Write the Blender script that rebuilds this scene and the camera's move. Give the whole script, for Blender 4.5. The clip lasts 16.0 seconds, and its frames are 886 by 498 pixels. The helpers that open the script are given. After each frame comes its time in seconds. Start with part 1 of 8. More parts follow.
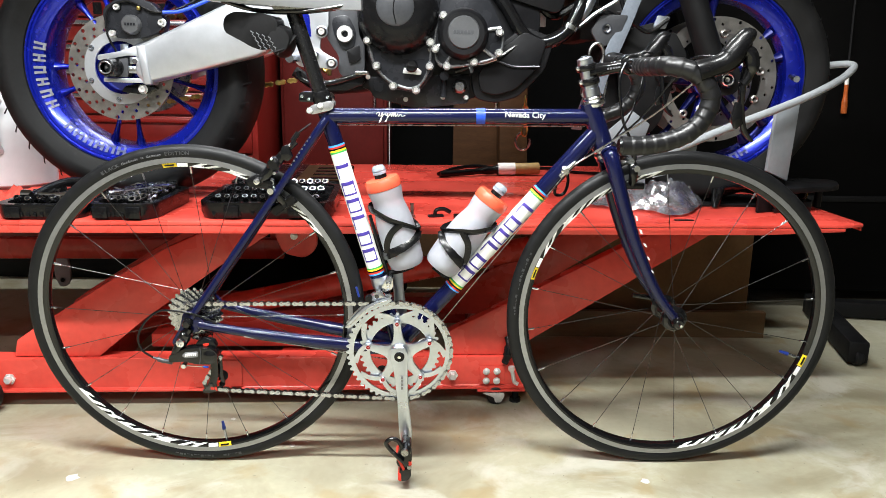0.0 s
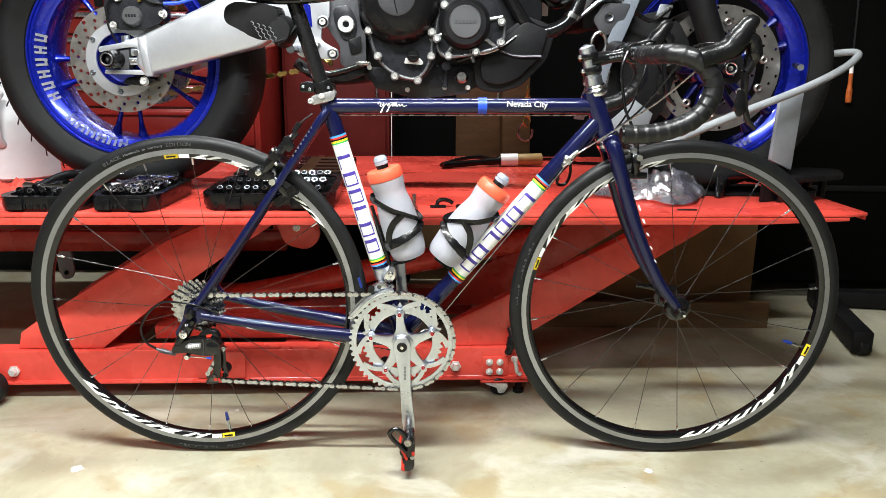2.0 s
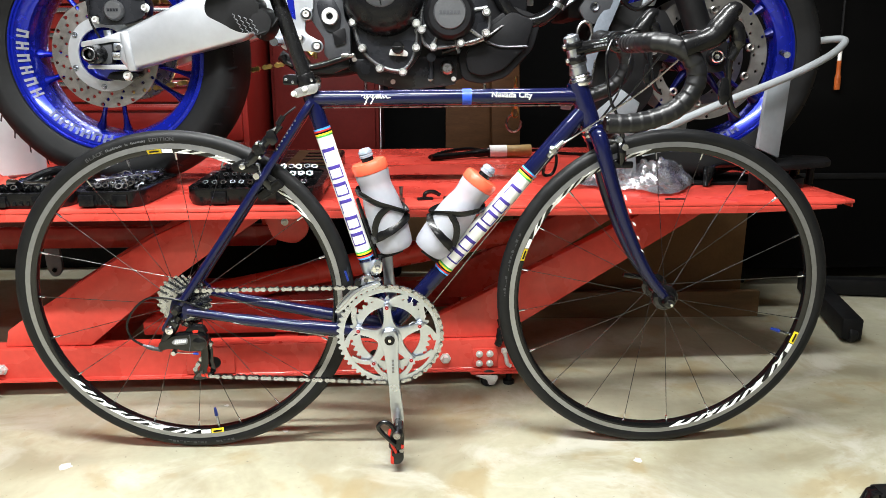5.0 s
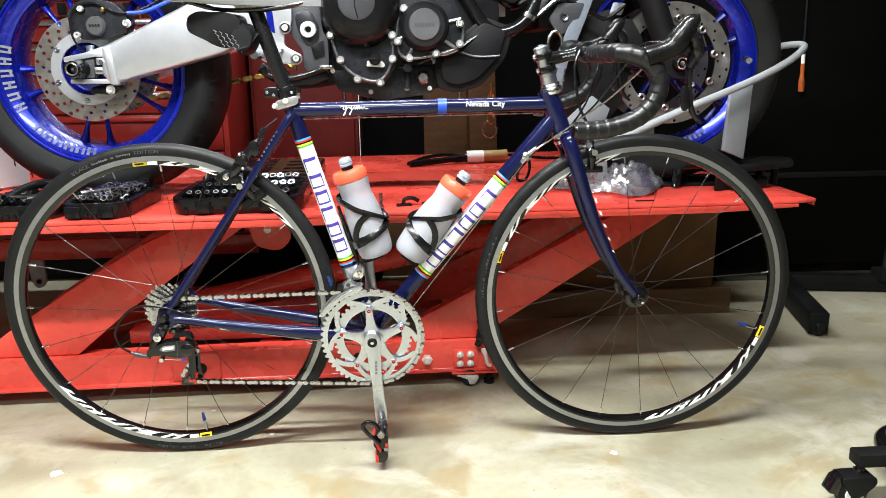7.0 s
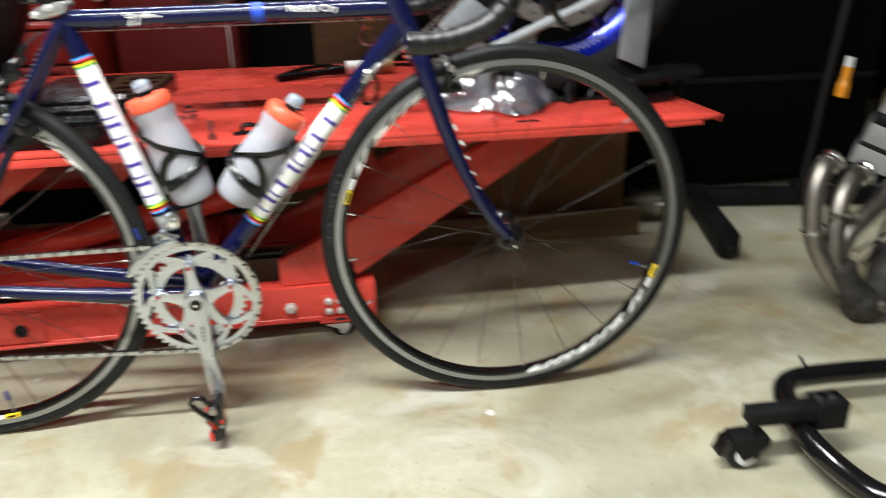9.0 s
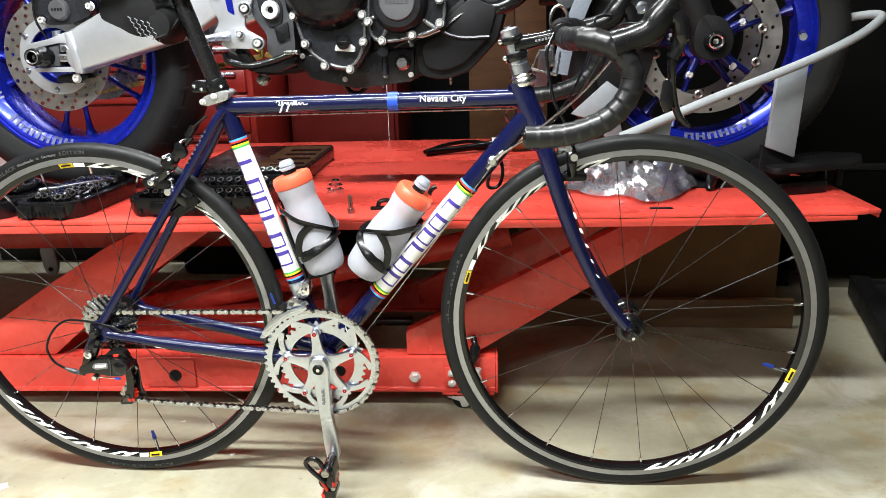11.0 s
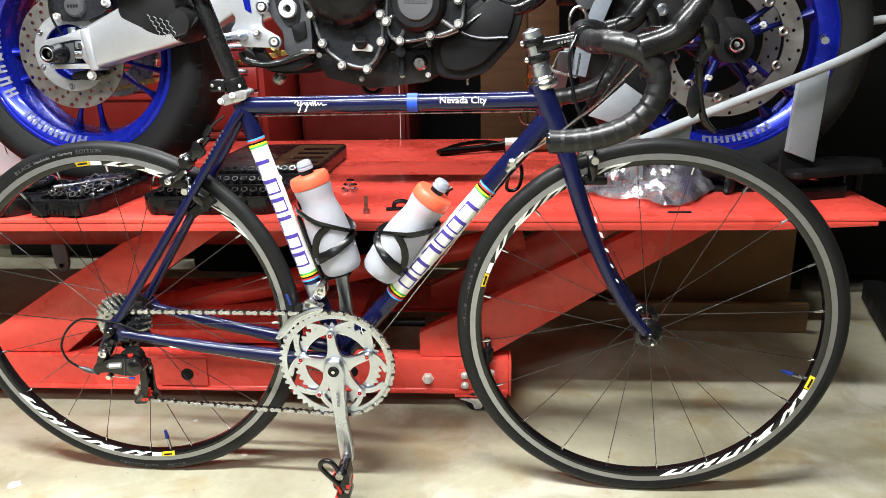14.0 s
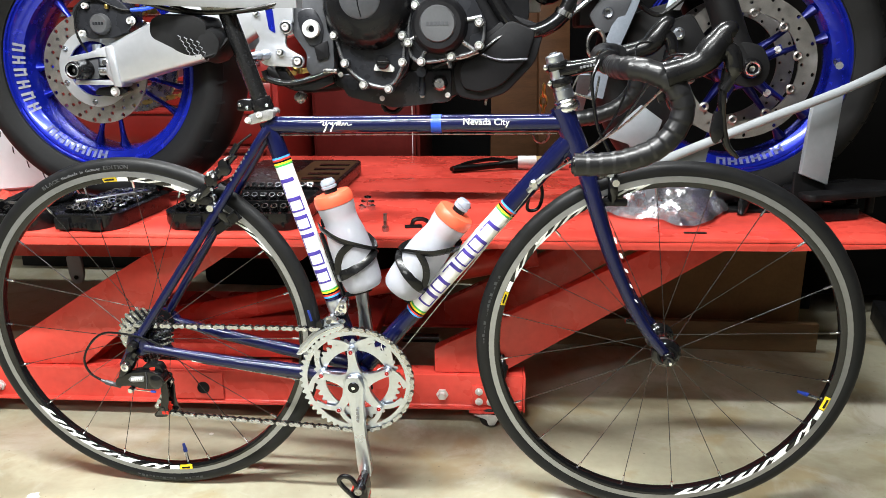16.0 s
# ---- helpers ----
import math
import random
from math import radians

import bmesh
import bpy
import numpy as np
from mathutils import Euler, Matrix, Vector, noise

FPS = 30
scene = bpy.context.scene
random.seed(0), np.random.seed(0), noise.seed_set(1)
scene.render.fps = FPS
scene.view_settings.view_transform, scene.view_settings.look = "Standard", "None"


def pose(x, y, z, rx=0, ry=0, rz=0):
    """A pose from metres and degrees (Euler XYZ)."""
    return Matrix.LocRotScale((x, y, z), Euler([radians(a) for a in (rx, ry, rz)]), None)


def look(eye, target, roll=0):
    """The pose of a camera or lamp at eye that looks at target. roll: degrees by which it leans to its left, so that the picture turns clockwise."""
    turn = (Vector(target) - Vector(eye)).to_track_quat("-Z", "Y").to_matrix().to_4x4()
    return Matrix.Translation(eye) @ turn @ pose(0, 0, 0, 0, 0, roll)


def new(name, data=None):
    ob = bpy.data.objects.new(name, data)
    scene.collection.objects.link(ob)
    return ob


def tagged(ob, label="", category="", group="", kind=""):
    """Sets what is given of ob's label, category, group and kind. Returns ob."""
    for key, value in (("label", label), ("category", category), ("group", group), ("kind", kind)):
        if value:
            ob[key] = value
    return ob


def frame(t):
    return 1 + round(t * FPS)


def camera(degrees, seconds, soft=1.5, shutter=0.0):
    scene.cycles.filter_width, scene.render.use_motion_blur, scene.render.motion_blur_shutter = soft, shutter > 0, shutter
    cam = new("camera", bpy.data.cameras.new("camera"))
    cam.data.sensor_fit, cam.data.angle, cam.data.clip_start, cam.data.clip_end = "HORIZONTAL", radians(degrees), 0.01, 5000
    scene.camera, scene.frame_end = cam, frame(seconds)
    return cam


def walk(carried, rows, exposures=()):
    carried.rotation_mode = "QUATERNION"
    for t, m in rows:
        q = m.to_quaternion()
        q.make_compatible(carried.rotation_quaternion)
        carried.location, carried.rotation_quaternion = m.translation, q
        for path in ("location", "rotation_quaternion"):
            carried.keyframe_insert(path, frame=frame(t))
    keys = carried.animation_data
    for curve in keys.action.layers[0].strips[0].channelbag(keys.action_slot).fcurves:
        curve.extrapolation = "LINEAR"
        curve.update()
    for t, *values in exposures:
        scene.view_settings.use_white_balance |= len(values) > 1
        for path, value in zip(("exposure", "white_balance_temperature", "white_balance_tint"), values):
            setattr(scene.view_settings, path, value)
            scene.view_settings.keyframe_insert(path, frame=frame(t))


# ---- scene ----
cam = camera(61.9, 16.0, 0.6, 0.5)
PATH = [
    (0, (0.051, -1.412, 0.8), (0.095, 0.534, 0.338), 0.9),
    (0.5, (0.05, -1.414, 0.795), (0.093, 0.531, 0.331), 0.8),
    (1, (0.051, -1.415, 0.797), (0.089, 0.53, 0.331), 0.8),
    (1.5, (0.053, -1.412, 0.797), (0.087, 0.531, 0.324), 0.7),
    (2, (0.054, -1.411, 0.795), (0.088, 0.53, 0.314), 0.6),
    (2.5, (0.058, -1.412, 0.793), (0.093, 0.527, 0.304), 0.4),
    (3, (0.06, -1.415, 0.791), (0.099, 0.523, 0.298), 0.2),
    (5.5, (0.081, -1.406, 0.794), (0.133, 0.53, 0.294), -0.2),
    (6, (0.092, -1.422, 0.798), (0.153, 0.515, 0.304), -0.5),
    (6.5, (0.09, -1.438, 0.805), (0.173, 0.498, 0.307), -0.6),
    (7, (0.075, -1.457, 0.806), (0.171, 0.479, 0.316), -0.8),
    (7.2, (0.063, -1.435, 0.820), (0.154, 0.497, 0.310), -0.8),
    (7.5, (0.052, -1.421, 0.803), (0.209, 0.511, 0.312), 1.6),
    (7.7, (0.071, -1.406, 0.811), (0.381, 0.502, 0.295), 2.8),
    (8, (0.115, -1.384, 0.793), (0.506, 0.484, 0.196), 0.5),
    (8.2, (0.169, -1.338, 0.792), (0.564, 0.504, 0.122), -0.9),
    (8.5, (0.233, -1.283, 0.772), (0.627, 0.539, 0.048), -2.1),
    (8.7, (0.263, -1.249, 0.777), (0.650, 0.562, 0.021), -2.2),
    (9, (0.275, -1.222, 0.798), (0.503, 0.623, 0.06), -1.3),
    (9.2, (0.282, -1.209, 0.820), (0.336, 0.649, 0.082), 0.4),
    (9.5, (0.32, -1.217, 0.824), (0.202, 0.665, 0.155), -0.9),
    (10, (0.348, -1.229, 0.835), (0.158, 0.669, 0.234), -1.6),
    (12.5, (0.343, -1.222, 0.828), (0.141, 0.687, 0.266), -1.8),
    (13, (0.328, -1.22, 0.825), (0.125, 0.688, 0.259), -1.6),
    (13.5, (0.323, -1.216, 0.831), (0.116, 0.688, 0.254), -1.2),
    (14, (0.323, -1.218, 0.841), (0.116, 0.685, 0.264), -1.2),
    (14.5, (0.312, -1.22, 0.851), (0.108, 0.686, 0.28), -0.9),
    (15, (0.304, -1.229, 0.861), (0.097, 0.679, 0.299), -0.9),
    (15.5, (0.296, -1.24, 0.862), (0.087, 0.67, 0.307), -0.8),
    (16, (0.29, -1.236, 0.856), (0.081, 0.677, 0.312), -0.6),
]
walk(cam, [(t, look(eye, target, roll)) for t, eye, target, roll in PATH], exposures=[(0.0, 0.74, 6400, 9), (3.0, 0.74, 6400, 9), (6.8, 0.80, 6400, 9), (8.0, 0.62, 6400, 9), (8.5, 0.50, 6400, 9), (9.0, 0.50, 6400, 9), (9.8, 0.80, 6400, 9), (16.0, 0.86, 6400, 9)])

# ---- light: main tube pair, plus unseen fill tubes behind camera and over lift rear ----
world = bpy.data.worlds.new("world")
scene.world = world
world.use_nodes = True
world.node_tree.nodes["Background"].inputs[0].default_value = (0.02, 0.02, 0.025, 1)
world.node_tree.nodes["Background"].inputs[1].default_value = 0.4


def area_lamp(x, y, z, sx, sy, watts, colour=(0.98, 0.99, 0.97), turn=0, tilt=0):
    data = bpy.data.lights.new("main_or_fill_lamp", "AREA")
    data.shape, data.size, data.size_y, data.energy, data.color = "RECTANGLE", sx, sy, watts, colour
    ob = new("main_or_fill_lamp", data)
    ob.matrix_world = pose(x, y, z, tilt, 0, turn)
    return ob


# first two: the main light; last two: added fill for dark fronts and rear deck
LAMPS = [(-0.26, -0.775, 1.95, 1.7, 0.03, 36, 0), (-0.26, -0.745, 1.95, 1.7, 0.03, 36, 0), (-0.4, -2.5, 2.36, 1.2, 0.08, 32, 0), (-0.10, 0.85, 2.36, 1.2, 0.08, 28, 0)]
for lx, ly, lz, lsx, lsy, w, turn in LAMPS:
    area_lamp(lx, ly, lz, lsx, lsy, w, turn=turn)


# ---- materials ----
def material(name, base, rough=0.5, metal=0.0, vary=0.15, scale=30.0, bump=0.0, coat=0.0, spec=0.5, fine=4.0, other=None,
             rough_vary=0.15, transmission=0.0, alpha=1.0, ior=1.45, stretch=None):
    """A principled surface whose colour and gloss vary at two scales."""
    m = bpy.data.materials.new(name)
    m.use_nodes = True
    nt = m.node_tree
    p = nt.nodes["Principled BSDF"]
    tc = nt.nodes.new("ShaderNodeTexCoord")
    mp = nt.nodes.new("ShaderNodeMapping")
    nt.links.new(tc.outputs["Object"], mp.inputs[0])
    if stretch:
        mp.inputs["Scale"].default_value = stretch
    n1, n2 = nt.nodes.new("ShaderNodeTexNoise"), nt.nodes.new("ShaderNodeTexNoise")
    for n, s, d in ((n1, scale, 4.0), (n2, scale * fine * 2, 3.0)):
        n.inputs["Scale"].default_value, n.inputs["Detail"].default_value = s, d
        nt.links.new(mp.outputs[0], n.inputs["Vector"])
    add = nt.nodes.new("ShaderNodeMath")
    add.operation = "MULTIPLY_ADD"
    nt.links.new(n2.outputs[0], add.inputs[0])
    add.inputs[1].default_value = 0.45
    nt.links.new(n1.outputs[0], add.inputs[2])
    ramp = nt.nodes.new("ShaderNodeMapRange")
    nt.links.new(add.outputs[0], ramp.inputs[0])
    ramp.inputs[1].default_value, ramp.inputs[2].default_value = 0.45, 1.0
    mix = nt.nodes.new("ShaderNodeMix")
    mix.data_type = "RGBA"
    nt.links.new(ramp.outputs[0], mix.inputs[0])
    low = tuple(c * (1 - vary) for c in base)
    high = other or tuple(min(1, c * (1 + vary)) for c in base)
    mix.inputs[6].default_value, mix.inputs[7].default_value = (*low, 1), (*high, 1)
    nt.links.new(mix.outputs[2], p.inputs["Base Color"])
    rr = nt.nodes.new("ShaderNodeMapRange")
    nt.links.new(n1.outputs[0], rr.inputs[0])
    rr.inputs[1].default_value, rr.inputs[2].default_value = 0.3, 0.7
    rr.inputs[3].default_value, rr.inputs[4].default_value = max(0.02, rough * (1 - rough_vary)), min(1, rough * (1 + rough_vary))
    nt.links.new(rr.outputs[0], p.inputs["Roughness"])
    p.inputs["Metallic"].default_value, p.inputs["Coat Weight"].default_value = metal, coat
    p.inputs["Coat Roughness"].default_value = 0.06
    p.inputs["Specular IOR Level"].default_value, p.inputs["IOR"].default_value = spec, ior
    p.inputs["Transmission Weight"].default_value = transmission
    p.inputs["Alpha"].default_value = alpha
    if bump:
        b = nt.nodes.new("ShaderNodeBump")
        b.inputs["Strength"].default_value, b.inputs["Distance"].default_value = bump, 0.002
        nt.links.new(add.outputs[0], b.inputs["Height"])
        nt.links.new(b.outputs[0], p.inputs["Normal"])
    return m


def concrete():
    """Sealed garage floor: mottled cream with brown stains, paler scuffs and a dull polish."""
    m = material("sealed_concrete", (0.376, 0.360, 0.262), 0.38, vary=0.14, scale=3.2, bump=0.06, fine=9, rough_vary=0.3)
    nt = m.node_tree
    p = nt.nodes["Principled BSDF"]
    tc = nt.nodes.new("ShaderNodeTexCoord")
    old = p.inputs["Base Color"].links[0].from_socket
    for size, lo, hi, colour, amount, rough, warp in ((2.6, 0.47, 0.64, (0.212, 0.180, 0.108), 0.66, 0.62, 0.6), (7.0, 0.55, 0.64, (0.30, 0.225, 0.105), 0.55, 0.5, 0.4),
                                                (4.5, 0.52, 0.66, (0.53, 0.52, 0.46), 0.55, 0.65, 0.8), (13.0, 0.62, 0.68, (0.28, 0.225, 0.13), 0.4, 0.5, 0.3),
                                                (1.1, 0.50, 0.62, (0.26, 0.245, 0.185), 0.45, 0.6, 0.3), (90.0, 0.68, 0.73, (0.10, 0.085, 0.06), 0.6, 0.5, 0.0)):
        n = nt.nodes.new("ShaderNodeTexNoise")
        n.inputs["Scale"].default_value, n.inputs["Detail"].default_value = size, 6
        n.inputs["Roughness"].default_value, n.inputs["Distortion"].default_value = rough, warp
        off = nt.nodes.new("ShaderNodeMapping")
        off.inputs["Location"].default_value = (size * 1.7, size * 2.3, 0)
        nt.links.new(tc.outputs["Object"], off.inputs[0])
        nt.links.new(off.outputs[0], n.inputs["Vector"])
        r = nt.nodes.new("ShaderNodeMapRange")
        nt.links.new(n.outputs[0], r.inputs[0])
        r.inputs[1].default_value, r.inputs[2].default_value, r.inputs[4].default_value = lo, hi, amount
        mix = nt.nodes.new("ShaderNodeMix")
        mix.data_type = "RGBA"
        nt.links.new(r.outputs[0], mix.inputs[0])
        nt.links.new(old, mix.inputs[6])
        mix.inputs[7].default_value = (*colour, 1)
        old = mix.outputs[2]
    nt.links.new(old, p.inputs["Base Color"])
    return m


CONCRETE = concrete()
RED = material("red_gloss_paint", (0.62, 0.056, 0.040), 0.29, vary=0.14, scale=7, bump=0.03, coat=0.10, rough_vary=0.35, other=(0.70, 0.076, 0.055), spec=0.40)
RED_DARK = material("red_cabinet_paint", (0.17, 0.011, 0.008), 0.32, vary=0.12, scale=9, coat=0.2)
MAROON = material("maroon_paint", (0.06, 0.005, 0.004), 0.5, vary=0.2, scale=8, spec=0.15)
RED_RAG = material("red_cloth", (0.6, 0.06, 0.04), 0.85, vary=0.25, scale=60, bump=0.3)
NAVY = material("navy_metallic_paint", (0.0040, 0.0055, 0.034), 0.16, metal=0.1, vary=0.1, scale=300, coat=0.5, spec=0.18)
BLACK = material("black_plastic", (0.0048, 0.0048, 0.0053), 0.25, vary=0.3, scale=40, bump=0.03, spec=0.32)
BLACK_GLOSS = material("black_gloss_paint", (0.0045, 0.0045, 0.005), 0.15, vary=0.2, scale=30, coat=0.3, spec=0.4)
BLACK_MATT = material("black_matt_paint", (0.005, 0.005, 0.0055), 0.55, vary=0.35, scale=20, bump=0.05, spec=0.22)
RUBBER = material("tyre_rubber", (0.0062, 0.0064, 0.0071), 0.48, vary=0.25, scale=60, bump=0.06, spec=0.30)
SIDEWALL = material("dusty_sidewall_rubber", (0.0062, 0.0064, 0.0068), 0.58, vary=0.45, scale=14, bump=0.10, spec=0.20)
TREAD = material("moto_tread_rubber", (0.0065, 0.0065, 0.0068), 0.55, vary=0.35, scale=18, bump=0.12, spec=0.28)
TAPE_WRAP = material("black_bar_tape", (0.0075, 0.0075, 0.0082), 0.33, vary=0.2, scale=80, bump=0.12)
CARBON = material("carbon_weave", (0.006, 0.006, 0.0065), 0.25, vary=0.5, scale=220, coat=0.5)
ALU = material("brushed_aluminium", (0.42, 0.445, 0.50), 0.26, metal=1.0, vary=0.08, scale=25, bump=0.02)
ALU_SATIN = material("satin_aluminium", (0.58, 0.62, 0.70), 0.30, metal=1.0, vary=0.10, scale=15, bump=0.02)
CHROME = material("polished_steel", (0.76, 0.77, 0.80), 0.17, metal=1.0, vary=0.08, scale=30)
CHAIN = material("bright_chain_steel", (0.46, 0.47, 0.50), 0.20, metal=1.0, vary=0.2, scale=120)
SPOKE = material("dark_spoke_steel", (0.10, 0.10, 0.105), 0.28, metal=1.0, vary=0.2, scale=60)
STEEL = material("worn_steel", (0.36, 0.355, 0.35), 0.28, metal=1.0, vary=0.2, scale=80)
SOCKET = material("dark_chrome", (0.46, 0.47, 0.50), 0.18, metal=1.0, vary=0.3, scale=60)
LINK_DARK = material("oily_link_steel", (0.10, 0.10, 0.105), 0.30, metal=1.0, vary=0.2, scale=120)
SPROCKET = material("sprocket_steel", (0.34, 0.345, 0.36), 0.20, metal=1.0, vary=0.25, scale=150)
DISC = material("brake_disc_steel", (0.31, 0.295, 0.28), 0.36, metal=0.9, vary=0.15, scale=60)
HEADER = material("burnt_steel", (0.34, 0.325, 0.31), 0.42, metal=1.0, vary=0.3, scale=14, other=(0.36, 0.32, 0.27), bump=0.05)
SOOT = material("sooty_cast_steel", (0.06, 0.056, 0.052), 0.55, metal=0.6, vary=0.4, scale=20, bump=0.15)
TRACK = material("machined_brake_track", (0.32, 0.325, 0.34), 0.36, metal=0.85, vary=0.08, scale=120)
WHITE = material("white_vinyl", (0.82, 0.82, 0.80), 0.35, vary=0.04, scale=20)
WHITE_SOFT = material("white_ink", (0.78, 0.78, 0.77), 0.5, vary=0.05, scale=40)
CHALK = material("thin_chalky_paint", (0.58, 0.58, 0.54), 0.7, vary=0.15, scale=60)
INK = material("violet_ink", (0.055, 0.035, 0.26), 0.4, vary=0.1, scale=50)
YELLOW = material("yellow_vinyl", (0.85, 0.62, 0.02), 0.4, vary=0.06, scale=50)
ORANGE = material("orange_plastic", (0.80, 0.105, 0.050), 0.38, vary=0.06, scale=30)
AMBER = material("amber_handle", (0.80, 0.30, 0.02), 0.35, vary=0.1, scale=30)
AMBER_DARK = material("dark_amber_plastic", (0.38, 0.085, 0.018), 0.3, vary=0.3, scale=40)
GREEN = material("green_vinyl", (0.05, 0.38, 0.08), 0.4, vary=0.06, scale=50)
SKYBLUE = material("light_blue_vinyl", (0.05, 0.30, 0.75), 0.4, vary=0.06, scale=50)
REDVINYL = material("red_vinyl", (0.62, 0.030, 0.016), 0.4, vary=0.1, scale=50)
RED_ANODISED = material("red_anodised_alloy", (0.42, 0.020, 0.028), 0.25, metal=0.7, vary=0.15, scale=150)
BLUE_TAPE = material("blue_tape", (0.014, 0.060, 0.45), 0.45, vary=0.1, scale=60)
BLUE_CAP = material("dark_blue_plastic", (0.010, 0.030, 0.22), 0.45, vary=0.1, scale=60)
BLUE_RIM = material("blue_anodised_rim", (0.007, 0.016, 0.33), 0.25, metal=0.6, vary=0.12, scale=60, coat=0.6)
# shaded copy of the rim blue, for spokes and arms dim behind the front disc
BLUE_SHADED = material("shaded_blue_cast_spoke", (0.004, 0.007, 0.10), 0.35, metal=0.3, vary=0.12, scale=60)
CASE_GREY = material("engine_case_black", (0.021, 0.022, 0.026), 0.27, metal=0.35, vary=0.2, scale=25, bump=0.05, spec=0.4)
CASE_DARK = material("engine_block_dark", (0.0075, 0.0075, 0.0085), 0.40, metal=0.1, vary=0.35, scale=20, bump=0.08, spec=0.22)
# brighter metal puts the lamp's highlight on edges into the colour
CASE_GLINT = material("cover_edge_glint", (0.20, 0.205, 0.215), 0.28, metal=0.8, vary=0.2, scale=40)
ZINC = material("bright_bolt_zinc", (0.72, 0.72, 0.71), 0.36, metal=0.55, vary=0.12, scale=150)
POLISH = material("hand_polished_alloy", (0.36, 0.36, 0.36), 0.24, metal=0.6, vary=0.3, scale=120)
CASE_MID = material("grey_cast_bracket", (0.055, 0.057, 0.063), 0.34, metal=0.3, vary=0.2, scale=20, bump=0.05)
CAP_GREY = material("grey_cover_disc", (0.085, 0.087, 0.092), 0.40, metal=0.4, vary=0.1, scale=30)
GREY_PAINT = material("light_grey_paint", (0.205, 0.225, 0.245), 0.45, vary=0.1, scale=12, bump=0.03)
PALE_GREY = material("pale_grey_grip", (0.27, 0.285, 0.30), 0.5, vary=0.08, scale=30)
CAST = material("bead_blasted_casting", (0.56, 0.58, 0.62), 0.36, metal=0.75, vary=0.05, scale=15, bump=0.02)
PRINT_GREY = material("silver_print", (0.20, 0.205, 0.22), 0.35, metal=0.4, vary=0.08, scale=40)
RIM_PRINT = material("grey_rim_print", (0.17, 0.175, 0.20), 0.55, vary=0.1, scale=40, spec=0.3)
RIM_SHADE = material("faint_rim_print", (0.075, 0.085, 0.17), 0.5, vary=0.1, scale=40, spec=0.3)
BOTTLE = material("frosted_bottle", (0.54, 0.555, 0.62), 0.36, vary=0.10, scale=12, transmission=0.48, ior=1.25)
CLEAR = material("clear_nozzle", (0.45, 0.53, 0.62), 0.22, vary=0.05, scale=30, transmission=0.5)
JUG = material("milky_jug", (0.60, 0.61, 0.63), 0.4, vary=0.06, scale=8, transmission=0.18, ior=1.3)
GOLD = material("gold_chain", (0.62, 0.44, 0.14), 0.32, metal=1.0, vary=0.2, scale=90)
BRASS = material("brown_connector", (0.34, 0.22, 0.08), 0.5, vary=0.2, scale=60)
LEATHER = material("tan_leather", (0.42, 0.24, 0.11), 0.5, vary=0.2, scale=50, bump=0.08)
SADDLE_GREY = material("grey_saddle_shell", (0.23, 0.236, 0.25), 0.32, metal=0.25, vary=0.08, scale=20)
WOOD = material("brown_plywood", (0.046, 0.021, 0.009), 0.6, vary=0.35, scale=6, bump=0.1, stretch=(1, 1, 6), spec=0.12)
LUMBER_DARK = material("brown_stained_plank", (0.16, 0.095, 0.045), 0.6, vary=0.25, scale=8, bump=0.1, stretch=(0.7, 6, 6))
LUMBER = material("pine_lumber", (0.30, 0.17, 0.07), 0.6, vary=0.25, scale=8, bump=0.1, stretch=(6, 6, 0.7))
CARD = material("cardboard", (0.17, 0.095, 0.046), 0.8, vary=0.15, scale=14, bump=0.08, spec=0.15)
PAPER = material("coated_paper", (0.30, 0.30, 0.285), 0.45, vary=0.12, scale=10)
WALL = material("painted_wall", (0.22, 0.21, 0.195), 0.8, vary=0.12, scale=4, bump=0.06)
WALL_PALE = material("grey_door_paint", (0.20, 0.20, 0.195), 0.6, vary=0.06, scale=4, bump=0.04)
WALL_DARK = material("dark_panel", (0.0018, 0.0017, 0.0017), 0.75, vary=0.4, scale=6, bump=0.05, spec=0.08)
CEILING = material("bare_board_ceiling", (0.24, 0.21, 0.17), 0.85, vary=0.05, scale=5)
CLOTH = material("pale_blue_cloth", (0.34, 0.48, 0.60), 0.85, vary=0.15, scale=60, bump=0.3)
STRAP = material("grey_strap", (0.13, 0.15, 0.18), 0.7, vary=0.15, scale=200, bump=0.2)


